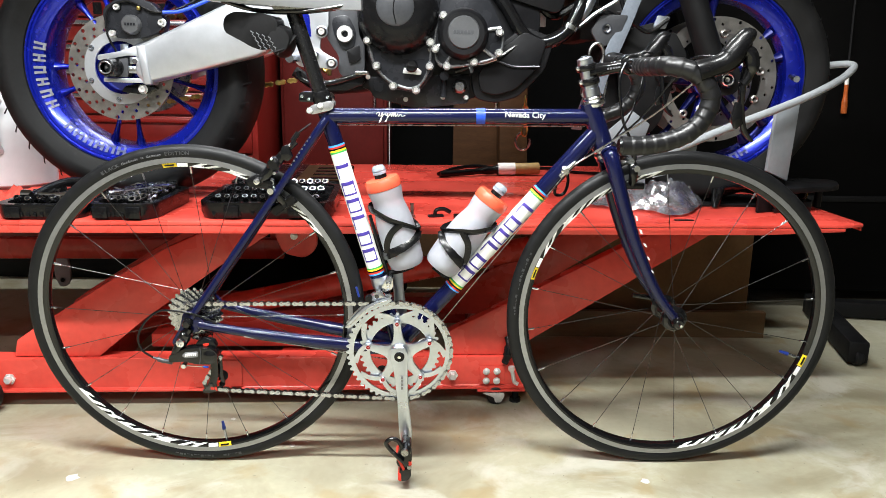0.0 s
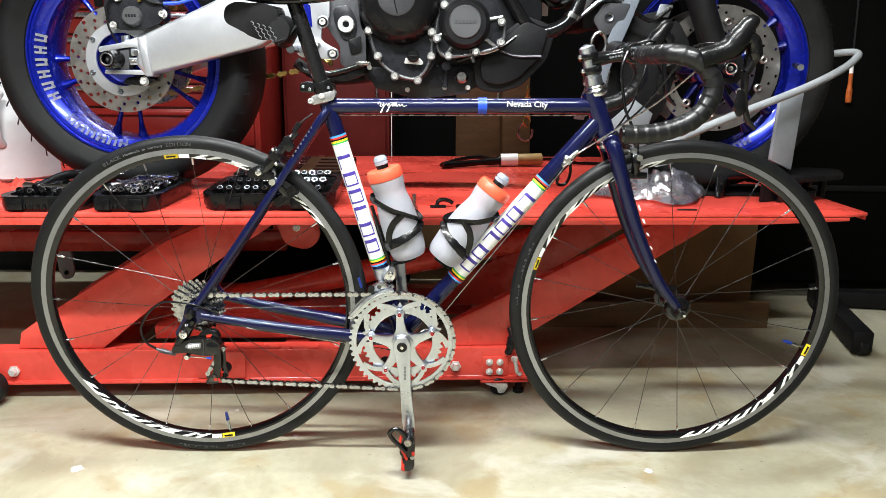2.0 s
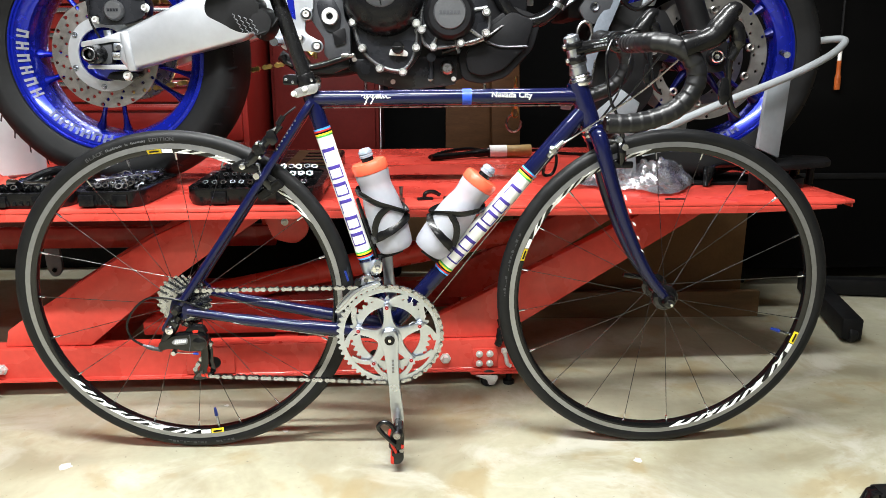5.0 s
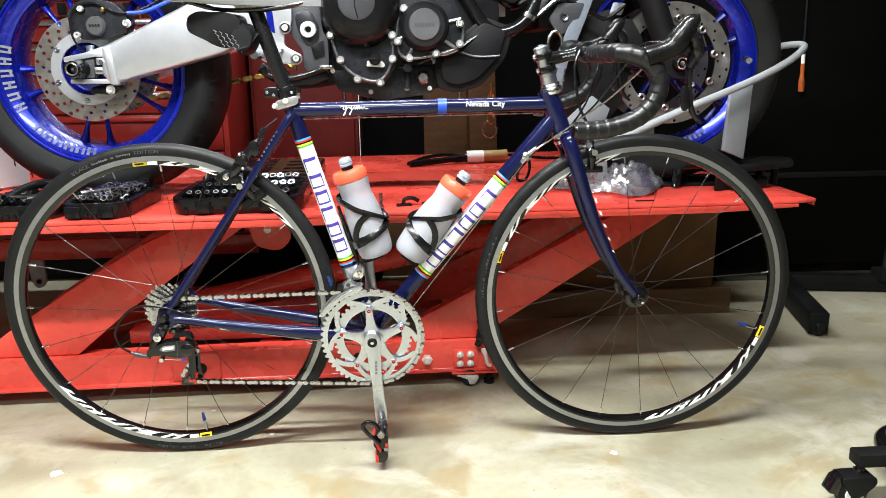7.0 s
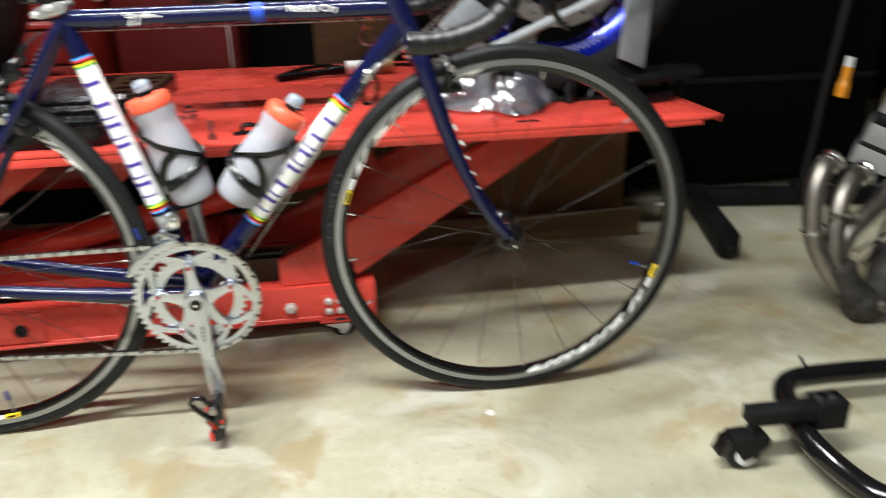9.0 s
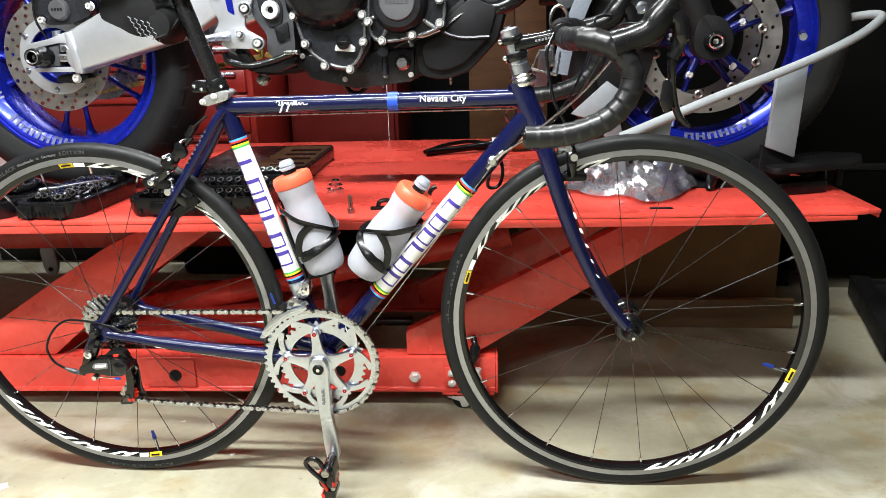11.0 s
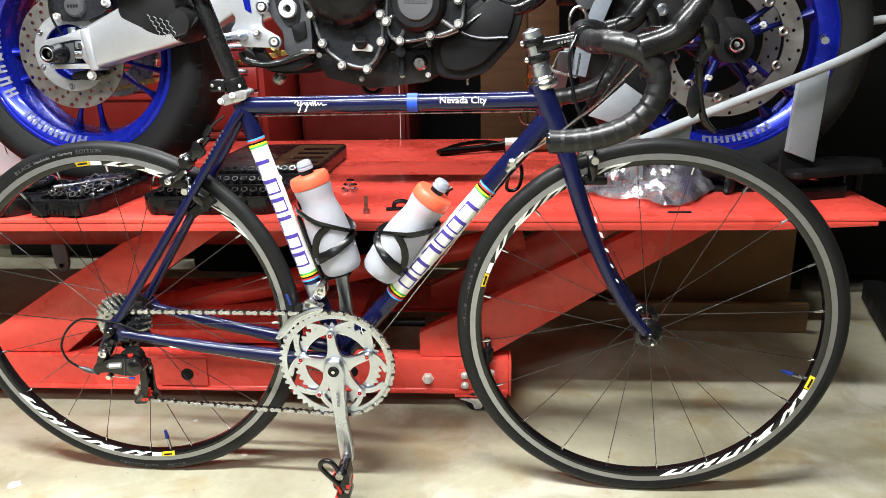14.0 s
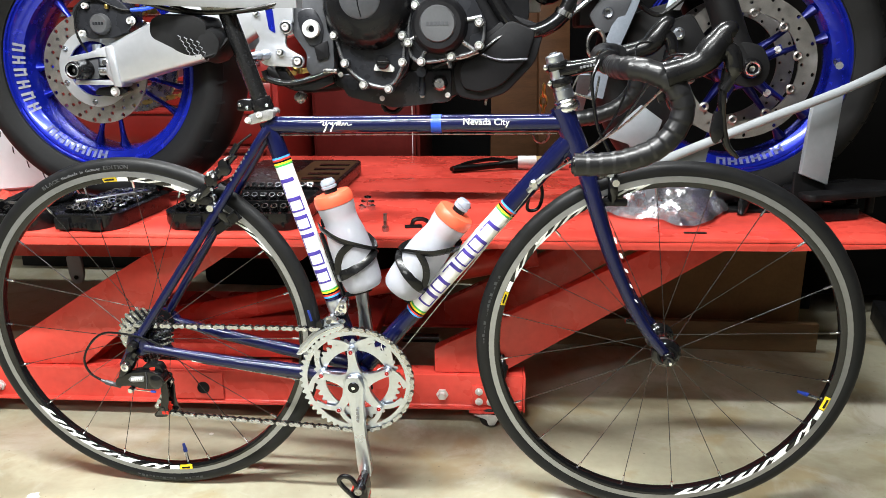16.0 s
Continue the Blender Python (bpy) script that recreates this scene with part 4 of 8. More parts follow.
def build_drivetrain(bike):
    cas = new("cassette")
    cas.parent = bike
    for k in range(8):
        r, n, y = 0.052 - 0.0038 * k, 25 - 2 * k, -0.018 - 0.0044 * k
        bm = B()
        rows = []
        for i in range(n * 4):
            a = 2 * math.pi * i / (n * 4)
            rr = r + (0.0022 if i % 4 in (0, 1) else -0.0024)
            rows.append([bm.verts.new((RH[0] + q * math.cos(a), yy, RH[1] + q * math.sin(a))) for q, yy in ((r * 0.55, y - 0.0008), (rr, y - 0.0006), (rr, y + 0.0006), (r * 0.55, y + 0.0008))])
        for i in range(len(rows)):
            a, b = rows[i], rows[(i + 1) % len(rows)]
            for q in range(4):
                bm.faces.new((a[q], a[(q + 1) % 4], b[(q + 1) % 4], b[q]))
        part("sprocket", bm, SPROCKET if k % 2 else CHAIN, cas, "bright steel sprocket")
    part("lock_ring", lathe([(0.006, -0.053), (0.016, -0.053), (0.017, -0.050), (0.017, -0.018), (0.006, -0.018)], (RH[0], 0, RH[1]), seg=20), STEEL, cas)
    # rear derailleur
    d = new("rear_derailleur")
    d.parent = bike
    part("hanger_bolt", lathe([(0, -0.085), (0.0030, -0.085), (0.0034, -0.088), (0.0075, -0.087), (0.0085, -0.083), (0.0088, -0.058), (0, -0.058)], (-0.4145, 0, 0.2985), seg=20), CHROME, d, "bright pivot bolt")
    part("pivot_body", tube(smooth_path([(-0.400, -0.068, 0.322), (-0.407, -0.070, 0.312), (-0.4145, -0.070, 0.2985), (-0.423, -0.071, 0.284), (-0.428, -0.071, 0.270)], 4), [0.0085] * 4 + [0.0115] * 6 + [0.0100] * 7, 14), BLACK_GLOSS, d, "black pivot body")
    body = rounded([(-0.4420, 0.2560), (-0.4390, 0.2720), (-0.4270, 0.2760), (-0.4120, 0.2850), (-0.3800, 0.2885), (-0.3590, 0.2865), (-0.3480, 0.2770), (-0.3475, 0.2640), (-0.3600, 0.2530), (-0.3850, 0.2530), (-0.4140, 0.2590)], 0.007)
    part("parallelogram", prism(body, -0.081, -0.060, 0.005, seg=3), BLACK_GLOSS, d, "gloss black derailleur body")
    part("front_knuckle", lathe([(0, -0.0855), (0.006, -0.0855), (0.0130, -0.082), (0.0145, -0.076), (0.0145, -0.056), (0, -0.056)], (-0.3625, 0, 0.2690), seg=24), BLACK_GLOSS, d, "round black knuckle")
    part("body_plate", prism(rounded([(-0.4150, 0.2715), (-0.4080, 0.2790), (-0.3830, 0.2805), (-0.3845, 0.2690), (-0.4080, 0.2665)], 0.003), -0.0822, -0.0808, 0.0004), PRINT_GREY, d, "pale worn name plate")
    for k in range(6):
        part("printed_mark", prism([(-0.4085 + k * 0.0037, 0.2705 + k * 0.0004), (-0.4060 + k * 0.0037, 0.2705 + k * 0.0004), (-0.4045 + k * 0.0037, 0.2765 + k * 0.0003), (-0.4070 + k * 0.0037, 0.2765 + k * 0.0003)], -0.0830, -0.0821), WHITE_SOFT, d)
    part("body_seam", tube(smooth_path([(-0.3795, -0.0815, 0.2880), (-0.3780, -0.0820, 0.2760), (-0.3820, -0.0815, 0.2540)], 3), 0.0011, 6), CASE_MID, d)
    part("spring_cover", prism(rounded([(-0.3900, 0.2940), (-0.3740, 0.3020), (-0.3560, 0.2980), (-0.3500, 0.2840), (-0.3640, 0.2820), (-0.3860, 0.2860)], 0.004), -0.072, -0.056, 0.002), BLACK, d)
    part("inner_spring", prism(rounded([(-0.3760, 0.2925), (-0.3640, 0.2940), (-0.3660, 0.2885), (-0.3740, 0.2880)], 0.0015), -0.0735, -0.0715), REDVINYL, d, "red inner plate")
    part("limit_screw", tube([(-0.4120, -0.078, 0.2500), (-0.3720, -0.078, 0.2475)], 0.0012, 6), CHROME, d)
    part("fixing_bolt", lathe([(0, -0.012), (0.0045, -0.012), (0.0055, -0.008), (0.0055, 0)], (-0.4120, -0.074, 0.2510), seg=12), CHROME, d, "bright cable bolt")
    part("cable_end", tube([(-0.3760, -0.078, 0.2478), (-0.3670, -0.078, 0.2470)], 0.0024, 8), BLUE_TAPE, d, "blue crimped cable end")
    for yy, outline in ((-0.0585, [(-0.3665, 0.2700), (-0.3560, 0.2740), (-0.3545, 0.2400), (-0.3560, 0.2150), (-0.3600, 0.2040), (-0.3590, 0.1920), (-0.3640, 0.1835), (-0.3860, 0.1815), (-0.3890, 0.1875), (-0.3800, 0.1960), (-0.3730, 0.2080), (-0.3690, 0.2240), (-0.3680, 0.2420)]),
                        (-0.0385, [(-0.3720, 0.2680), (-0.3540, 0.2660), (-0.3510, 0.2400), (-0.3520, 0.2140), (-0.3480, 0.1900), (-0.3620, 0.1800), (-0.3890, 0.1800), (-0.3940, 0.1890), (-0.3780, 0.2100), (-0.3700, 0.2400)])):
        part("cage_plate", prism(rounded(outline, 0.004), yy, yy + 0.0020, 0.0006), BLACK_GLOSS, d, "black cage plate")
    # solid dark plate in place of the shaded opening
    part("cage_window_dark", prism(rounded([(-0.3840, 0.1875), (-0.3600, 0.1875), (-0.3580, 0.1940), (-0.3680, 0.1975), (-0.3790, 0.1960)], 0.002), -0.0592, -0.0584), LINK_DARK, d, "dark plate for the shade in the cage window")
    for x0, x1 in ((-0.3715, -0.3655), (-0.3635, -0.3590)):
        part("cage_tooth", prism(rounded([(x0, 0.1905), (x1, 0.1890), (x1, 0.1950), (x0, 0.1965)], 0.0012), -0.0604, -0.0590), REDVINYL, d, "red wheel edge in the window")
    for x, z in ((-0.3700, 0.2000), (-0.3640, 0.2560)):
        bm = B()
        for k in range(44):
            a0, rr = 2 * math.pi * k / 44, 0.0135 if k % 4 < 2 else 0.0108
            a1 = 2 * math.pi * (k + 1) / 44
            r1 = 0.0135 if (k + 1) % 4 < 2 else 0.0108
            f0 = [bm.verts.new((x + q * math.cos(t), yy, z + q * math.sin(t))) for yy in (-0.048, -0.043) for q, t in ((rr, a0), (r1, a1))]
            c0, c1 = bm.verts.new((x, -0.048, z)), bm.verts.new((x, -0.043, z))
            bm.faces.new((f0[0], f0[1], c0))
            bm.faces.new((f0[2], f0[3], c1))
            bm.faces.new((f0[0], f0[1], f0[3], f0[2]))
        jw = part("jockey_wheel", bm, REDVINYL if z < 0.22 else BLACK, d, "red toothed jockey wheel" if z < 0.22 else "black jockey wheel")
        part("jockey_bolt", lathe([(0, -0.015), (0.0032, -0.015), (0.0042, -0.0125), (0.0042, 0.01), (0, 0.01)], (x, -0.046, z), seg=10), LINK_DARK, jw)
    part("adjust_barrel", tube([(-0.4730, -0.072, 0.2635), (-0.4640, -0.072, 0.2600), (-0.4640, -0.072, 0.2600), (-0.4520, -0.072, 0.2560), (-0.4520, -0.072, 0.2560), (-0.4370, -0.072, 0.2540)], [0.0024, 0.0030, 0.0046, 0.0046, 0.0036, 0.0052], 10), CASE_MID, d, "grey barrel adjuster")
    loop = smooth_path([(-0.350, -0.062, 0.3300), (-0.3700, -0.064, 0.3420), (-0.3912, -0.067, 0.3507), (-0.4226, -0.070, 0.3581), (-0.4546, -0.072, 0.3578), (-0.4815, -0.074, 0.3366), (-0.4969, -0.075, 0.3056), (-0.4905, -0.074, 0.2784), (-0.4730, -0.072, 0.2635)], 6)
    part("gear_cable", tube(loop, 0.0021, 8), BLACK, d, "black cable housing loop")
    # skewer on the rear
    part("skewer_nut", lathe([(0, -0.080), (0.006, -0.080), (0.009, -0.076), (0.010, -0.064), (0.0, -0.064)], (RH[0], 0, RH[1]), seg=16), BLACK_GLOSS, d)
    # front derailleur
    fd = new("front_derailleur")
    fd.parent = bike
    part("clamp", lathe([(0.0155, -0.011), (0.0195, -0.011), (0.0200, -0.008), (0.0200, 0.008), (0.0195, 0.011), (0.0155, 0.011)], (-0.0385, 0, 0.4000), aim=(-0.28, 0, 0.96), seg=24, closed=True), ALU_SATIN, fd, "bright band clamp")
    part("clamp_lug", prism(rounded([(-0.024, 0.420), (-0.013, 0.416), (-0.014, 0.396), (-0.022, 0.388), (-0.034, 0.388), (-0.036, 0.398)], 0.004), -0.034, -0.012, 0.003), CHROME, fd, "polished clamp lug")
    part("clamp_bolt", lathe([(0, -0.040), (0.0028, -0.040), (0.0032, -0.042), (0.0052, -0.041), (0.0055, -0.030)], (-0.022, 0, 0.405), seg=14), CHROME, fd)
    part("outer_link", prism(rounded([(-0.050, 0.390), (-0.040, 0.394), (-0.022, 0.378), (-0.020, 0.366), (-0.030, 0.362), (-0.046, 0.378)], 0.004), -0.046, -0.030, 0.002), CHROME, fd, "polished linkage")
    part("inner_link", prism(rounded([(-0.066, 0.372), (-0.050, 0.384), (-0.040, 0.376), (-0.052, 0.358), (-0.064, 0.360)], 0.004), -0.042, -0.016, 0.002), ALU_SATIN, fd)
    part("pivot_spring", tube([(-0.044, -0.049, 0.383), (-0.044, -0.014, 0.383)], 0.0042, 10), LINK_DARK, fd)
    for x, z in ((-0.030, 0.372), (-0.056, 0.366)):
        part("link_pin", lathe([(0, -0.049), (0.0026, -0.049), (0.0034, -0.046), (0.0034, -0.030)], (x, 0, z), seg=12), CHROME, fd)
    outline = [(-0.019, 0.383), (-0.014, 0.377), (-0.024, 0.370), (-0.046, 0.361), (-0.0615, 0.3531), (-0.076, 0.339), (-0.086, 0.3277), (-0.0977, 0.319), (-0.1063, 0.3204), (-0.098, 0.332), (-0.0877, 0.3441), (-0.075, 0.357), (-0.0629, 0.3666), (-0.040, 0.377)]
    part("cage", prism(rounded(outline, 0.003), -0.0540, -0.0522, 0.0005), ALU_SATIN, fd, "polished curved cage")
    part("inner_cage", prism(rounded([(x, z + 0.004) for x, z in outline], 0.003), -0.0405, -0.0390, 0.0005), ALU, fd)
    part("cage_rib", tube(smooth_path([(-0.022, -0.0545, 0.3775), (-0.046, -0.0545, 0.3690), (-0.066, -0.0545, 0.3565), (-0.084, -0.0545, 0.3380), (-0.099, -0.0545, 0.3225)], 4), 0.0012, 6), CHROME, fd)
    part("cable_bolt", lathe([(0, -0.052), (0.006, -0.052), (0.007, -0.046), (0.007, -0.040)], (-0.060, 0, 0.378), seg=12), BLACK, fd)
    part("barrel", tube([(-0.080, -0.03, 0.376), (-0.085, -0.03, 0.396)], 0.0022, 8), BLUE_CAP, fd)


def tube_decal(parent, a, b, r, s0, s1, mat, name="decal_panel", arc=(40, 160), label="", eps=0.0006, n=12):
    """A thin curved band on the near side of a frame tube, between lengths s0 and s1 from a."""
    a, b = Vector(a), Vector(b)
    d = (b - a).normalized()
    u = Vector((0, -1, 0))
    u = (u - d * u.dot(d)).normalized()
    w = d.cross(u)
    bm = B()
    rows = []
    for s in (s0, s1):
        rows.append([bm.verts.new(a + d * s + (u * math.sin(radians(q)) + w * math.cos(radians(q))) * (r + eps)) for q in [arc[0] + (arc[1] - arc[0]) * k / n for k in range(n + 1)]])
    for k in range(n):
        bm.faces.new((rows[0][k], rows[0][k + 1], rows[1][k + 1], rows[1][k]))
    geom = bmesh.ops.extrude_face_region(bm, geom=bm.faces[:])
    c = a.lerp(b, 0.5)
    for v in [g for g in geom["geom"] if isinstance(g, bmesh.types.BMVert)]:
        q = v.co - a
        radial = q - d * q.dot(d)
        v.co -= radial.normalized() * 0.0005
    return part(name, bm, mat, parent, label)


def letter_blocks(parent, a, b, r, s0, s1, count, mat, height=60, stroke=0.0052, reverse=False):
    """A brand word as plain upright shapes on a tube: open frames of letter size, unlettered."""
    step = (s1 - s0) / count
    for i in range(count):
        p0, p1 = s0 + i * step + step * 0.12, s0 + (i + 1) * step - step * 0.10
        lo, hi = 90 - height / 2, 90 + height / 2
        thick = math.degrees(stroke / r) * 0.72
        tube_decal(parent, a, b, r, p0, p0 + stroke * 1.25, mat, "brand_shape", (lo, hi), eps=0.0013, n=6)
        if i % 3 != 0:
            tube_decal(parent, a, b, r, p1 - stroke * 0.62, p1, mat, "brand_shape", (lo, hi), eps=0.0013, n=6)
        thick *= 0.55
        tube_decal(parent, a, b, r, p0, p1, mat, "brand_shape", (lo, lo + thick), eps=0.0013, n=2)
        if i % 3:
            tube_decal(parent, a, b, r, p0, p1, mat, "brand_shape", (hi - thick, hi), eps=0.0013, n=2)


def bottle(bike, foot, top):
    """Frosted bottle with an orange cap, in a black two-armed cage (parts of the bicycle's bottle mount)."""
    f, t = Vector(foot), Vector(top)
    d = (t - f).normalized()
    L = (t - f).length
    b = thing("water_bottle", "frosted clear water bottle with an orange cap in a cage", "bottle", group="water bottles")
    body = [(0, 0.004), (0.022, 0.0005), (0.0300, 0.002), (0.0338, 0.008), (0.0354, 0.018), (0.0368, 0.045), (0.0368, 0.070), (0.0363, 0.088), (0.0350, 0.102), (0.0326, 0.116), (0.0306, 0.126), (0.0300, 0.134), (0.0306, 0.142), (0.0322, 0.150), (0.0328, 0.160), (0.0300, 0.162), (0.0, 0.162)]
    inv = BIKE

    def put(name, prof, mat, parent, label="", seg=36):
        bm = lathe(prof, tuple(f), aim=d, seg=seg)
        return part(name, bm, mat, parent, label, at=inv if parent is b else None)

    put("body", body, BOTTLE, b, "frosted translucent body")
    put("cap", [(0, 0.161), (0.0330, 0.161), (0.0340, 0.1625), (0.0342, 0.170), (0.0336, 0.1765), (0.0312, 0.1808), (0.0280, 0.1812), (0.0150, 0.1822), (0.0, 0.1822)], ORANGE, b, "orange screw cap")
    put("nozzle", [(0.0100, 0.1895), (0.0132, 0.1900), (0.0136, 0.1940), (0.0120, 0.1955), (0.0132, 0.1970), (0.0132, 0.2005), (0.0118, 0.2030), (0.0100, 0.2060), (0.0050, 0.2070), (0, 0.2070)], CLEAR, b, "clear blue-grey spout", 24)
    put("nozzle_collar", [(0, 0.1820), (0.0118, 0.1820), (0.0112, 0.1900), (0.0, 0.1900)], BLACK, b, "black collar", 20)
    return b


def bottle_cage(bike, foot, top, tube_side):
    """Black cage: a backbone on the frame tube and two crossing arms round the bottle."""
    f, t = Vector(foot), Vector(top)
    d = (t - f).normalized()
    c = new("bottle_cage")
    c.parent = bike
    tagged(c, "black moulded bottle cage")
    s = Vector(tube_side)
    s = (s - d * s.dot(d)).normalized()
    n = d.cross(s)
    if n.y > 0:
        n = -n
    R = 0.0392

    def at(h, ang):
        return f + d * h + (s * math.cos(radians(ang)) + n * math.sin(radians(ang))) * R

    spine = [f + d * h + s * (R + 0.003) for h in (-0.004, 0.05, 0.10, 0.118)]
    part("backbone", tube(spine, 0.006, 10, flat=0.6), BLACK, c)
    part("toe", tube(smooth_path([f + s * R * 1.0 - d * 0.004, f + s * 0.015 - d * 0.006, f - s * 0.010 - d * 0.004], 4), 0.005, 8), BLACK, c)
    for q in (1, -1):
        upper = smooth_path([at(h, g * q) for h, g in ((0.132, 12), (0.128, 42), (0.107, 82), (0.091, 115), (0.074, 152), (0.066, 178))], 5)
        part("upper_arm", tube(upper, 0.0082, 10, side=at(0.132, 12 * q) - (f + d * 0.132), flat=0.24), BLACK, c)
        lower = smooth_path([at(h, g * q) for h, g in ((0.034, 14), (0.041, 55), (0.048, 98), (0.057, 148), (0.064, 178))], 5)
        part("lower_arm", tube(lower, [0.0092] * 8 + [0.0082] * 13, 10, side=at(0.034, 14 * q) - (f + d * 0.034), flat=0.22), BLACK, c)
        rib = smooth_path([at(h, g * q) for h, g in ((0.093, 112), (0.082, 80), (0.064, 58), (0.044, 46))], 5)
        part("cage_rib", tube(rib, 0.0066, 10, side=at(0.093, 112 * q) - (f + d * 0.093), flat=0.28), BLACK, c)


def build_bars(bike):
    h = new("handlebar")
    h.parent = bike
    tagged(h, "drop handlebar wrapped in ridged black tape")
    cx, cz = 0.420, 0.822
    part("bar_centre", cyl((cx, -0.075, cz), (cx, 0.075, cz), 0.0135), BLACK_GLOSS, h, "black bar centre")
    for s in (-1, 1):
        top = [(cx, s * 0.072, cz), (cx, s * 0.11, cz), (cx + 0.003, s * 0.155, cz + 0.002), (cx + 0.016, s * 0.188, cz + 0.004), (cx + 0.040, s * 0.203, cz - 0.001), (cx + 0.064, s * 0.209, cz - 0.016), (cx + 0.078, s * 0.211, cz - 0.044), (cx + 0.070, s * 0.213, cz - 0.074), (cx + 0.046, s * 0.214, cz - 0.099), (cx + 0.010, s * 0.214, cz - 0.114), (cx - 0.025, s * 0.214, cz - 0.120), (cx - 0.060, s * 0.214, cz - 0.121)]
        path = resample(smooth_path(top, 10), 0.0022, closed=False)
        rad = [0.0150 + 0.0013 * ((k % 8) / 8.0) for k in range(len(path))]
        part("bar_tape", tube(path, rad, 16), TAPE_WRAP, h, "wrapped black bar tape")
        e = path[-1]
        part("end_plug", lathe([(0, -0.004), (0.011, -0.004), (0.014, 0.0), (0.014, 0.006)], tuple(e), aim=(1, 0, 0), seg=18), BLACK_GLOSS, h, "shiny end plug")
        # hood and lever
        y = s * 0.211
        hood = smooth_path([(cx + 0.052, y, cz - 0.004), (cx + 0.075, y, cz + 0.004), (cx + 0.098, y, cz + 0.014), (cx + 0.112, y, cz + 0.034), (cx + 0.124, y, cz + 0.050), (cx + 0.134, y, cz + 0.046)], 5)
        n = len(hood)
        rr = [0.0185, 0.0185, 0.018, 0.0175, 0.017, 0.0165, 0.0165, 0.0165, 0.017, 0.0175, 0.018, 0.0185, 0.019, 0.019, 0.0185, 0.018, 0.017, 0.016, 0.0155, 0.015, 0.0145, 0.014, 0.0135, 0.012, 0.010, 0.006]
        hd = part("brake_hood", tube(hood, rr[:n], 16, flat=1.0), BLACK, h, "smooth black rubber hood")
        body = smooth_path([(cx + 0.112, y, cz + 0.030), (cx + 0.130, y, cz + 0.026), (cx + 0.136, y, cz + 0.002), (cx + 0.126, y, cz - 0.022)], 4)
        part("lever_body", tube(body, [0.014] * 4 + [0.015] * 5 + [0.010] * 4, 12, flat=0.8), BLACK_GLOSS, hd)
        lev = smooth_path([(cx + 0.128, y, cz + 0.004), (cx + 0.126, y, cz - 0.030), (cx + 0.131, y - s * 0.004, cz - 0.065), (cx + 0.140, y - s * 0.006, cz - 0.095), (cx + 0.156, y - s * 0.008, cz - 0.112)], 5)
        part("brake_lever", tube(lev, [0.0075] * 8 + [0.0065] * 8 + [0.006, 0.0055, 0.005, 0.004, 0.003], 10, flat=0.75), BLACK_GLOSS, hd, "gloss black brake lever")
        paddle = prism(rounded([(cx + 0.118, cz - 0.048), (cx + 0.128, cz - 0.052), (cx + 0.132, cz - 0.082), (cx + 0.122, cz - 0.094), (cx + 0.114, cz - 0.078)], 0.006), y - 0.004, y + 0.004, 0.002)
        part("shift_paddle", paddle, BLACK_GLOSS, hd)
        cable = smooth_path([(cx + 0.10, y - s * 0.014, cz + 0.020), (cx + 0.065, y - s * 0.06, cz + 0.016), (cx + 0.055, y - s * 0.12, cz - 0.02), (cx + 0.015, y - s * 0.18, cz - 0.10), (cx - 0.045, 0.0 - s * 0.02, cz - 0.165)], 6)
        part("shift_cable", tube(cable, 0.0020, 6), BLACK, h, "thin cable housing")
    # quill stem
    st = new("stem")
    st.parent = bike
    q, b = Vector((0.345, 0, 0.808)), Vector((cx, 0, cz))
    part("stem_body", tube([q, q.lerp(b, 0.25), q.lerp(b, 0.6), b], [0.0165, 0.0125, 0.0110, 0.0140], 18), BLACK_GLOSS, st, "gloss black stem")
    part("bar_clamp", cyl((cx, -0.022, cz), (cx, 0.022, cz), 0.019, 24, bevel=0.003), BLACK_GLOSS, st)
    for k in range(5):
        part("printed_mark", box(0.377 + k * 0.0050, 0.3805 + k * 0.0050, -0.0126, -0.0112, 0.8125 + k * 0.0009, 0.8160 + k * 0.0009), PRINT_GREY, st)
    ax = Vector((0.0275, 0, -0.0940)).normalized()
    top = Vector((0.3350, 0, 0.836))

    def turned(name, profile, mat, label=""):
        return part(name, lathe(profile, tuple(top), aim=ax, seg=28), mat, st, label)

    turned("top_cap", [(0, 0.0), (0.0060, 0.0), (0.0065, 0.0025), (0.0120, 0.0030), (0.0142, 0.005), (0.0145, 0.015), (0.0135, 0.017), (0, 0.017)], ALU_SATIN, "knurled silver top cap")
    turned("steerer", [(0, 0.016), (0.0138, 0.016), (0.0138, 0.058), (0, 0.058)], ALU_SATIN, "bare silver steerer tube")
    for lo, hi in ((0.0155, 0.0265), (0.0405, 0.0530)):
        cl = turned("clamp_band", [(0.0140, lo), (0.0178, lo), (0.0190, lo + 0.002), (0.0190, hi - 0.002), (0.0178, hi), (0.0140, hi)], BLACK_GLOSS, "gloss black clamp band")
        p = top + ax * ((lo + hi) / 2) + Vector((-0.0175, -0.010, -0.002))
        part("clamp_bolt", lathe([(0, -0.006), (0.0024, -0.006), (0.0038, -0.005), (0.0040, 0.004), (0, 0.004)], tuple(p), seg=12), CHROME, cl, "small bright bolt")
    turned("spacer", [(0.012, 0.0535), (0.0150, 0.0535), (0.0150, 0.0575), (0.0142, 0.0580), (0.0142, 0.0590), (0.0156, 0.0595), (0.0156, 0.0735), (0.012, 0.0740)], ALU_SATIN, "silver headset spacers")
    turned("headset_cup", [(0.012, 0.0745), (0.0175, 0.0745), (0.0192, 0.0775), (0.0175, 0.0805), (0.0204, 0.0835), (0.0210, 0.0880), (0.0204, 0.0920), (0.0170, 0.0955), (0.012, 0.0955)], CHROME, "polished headset cup")
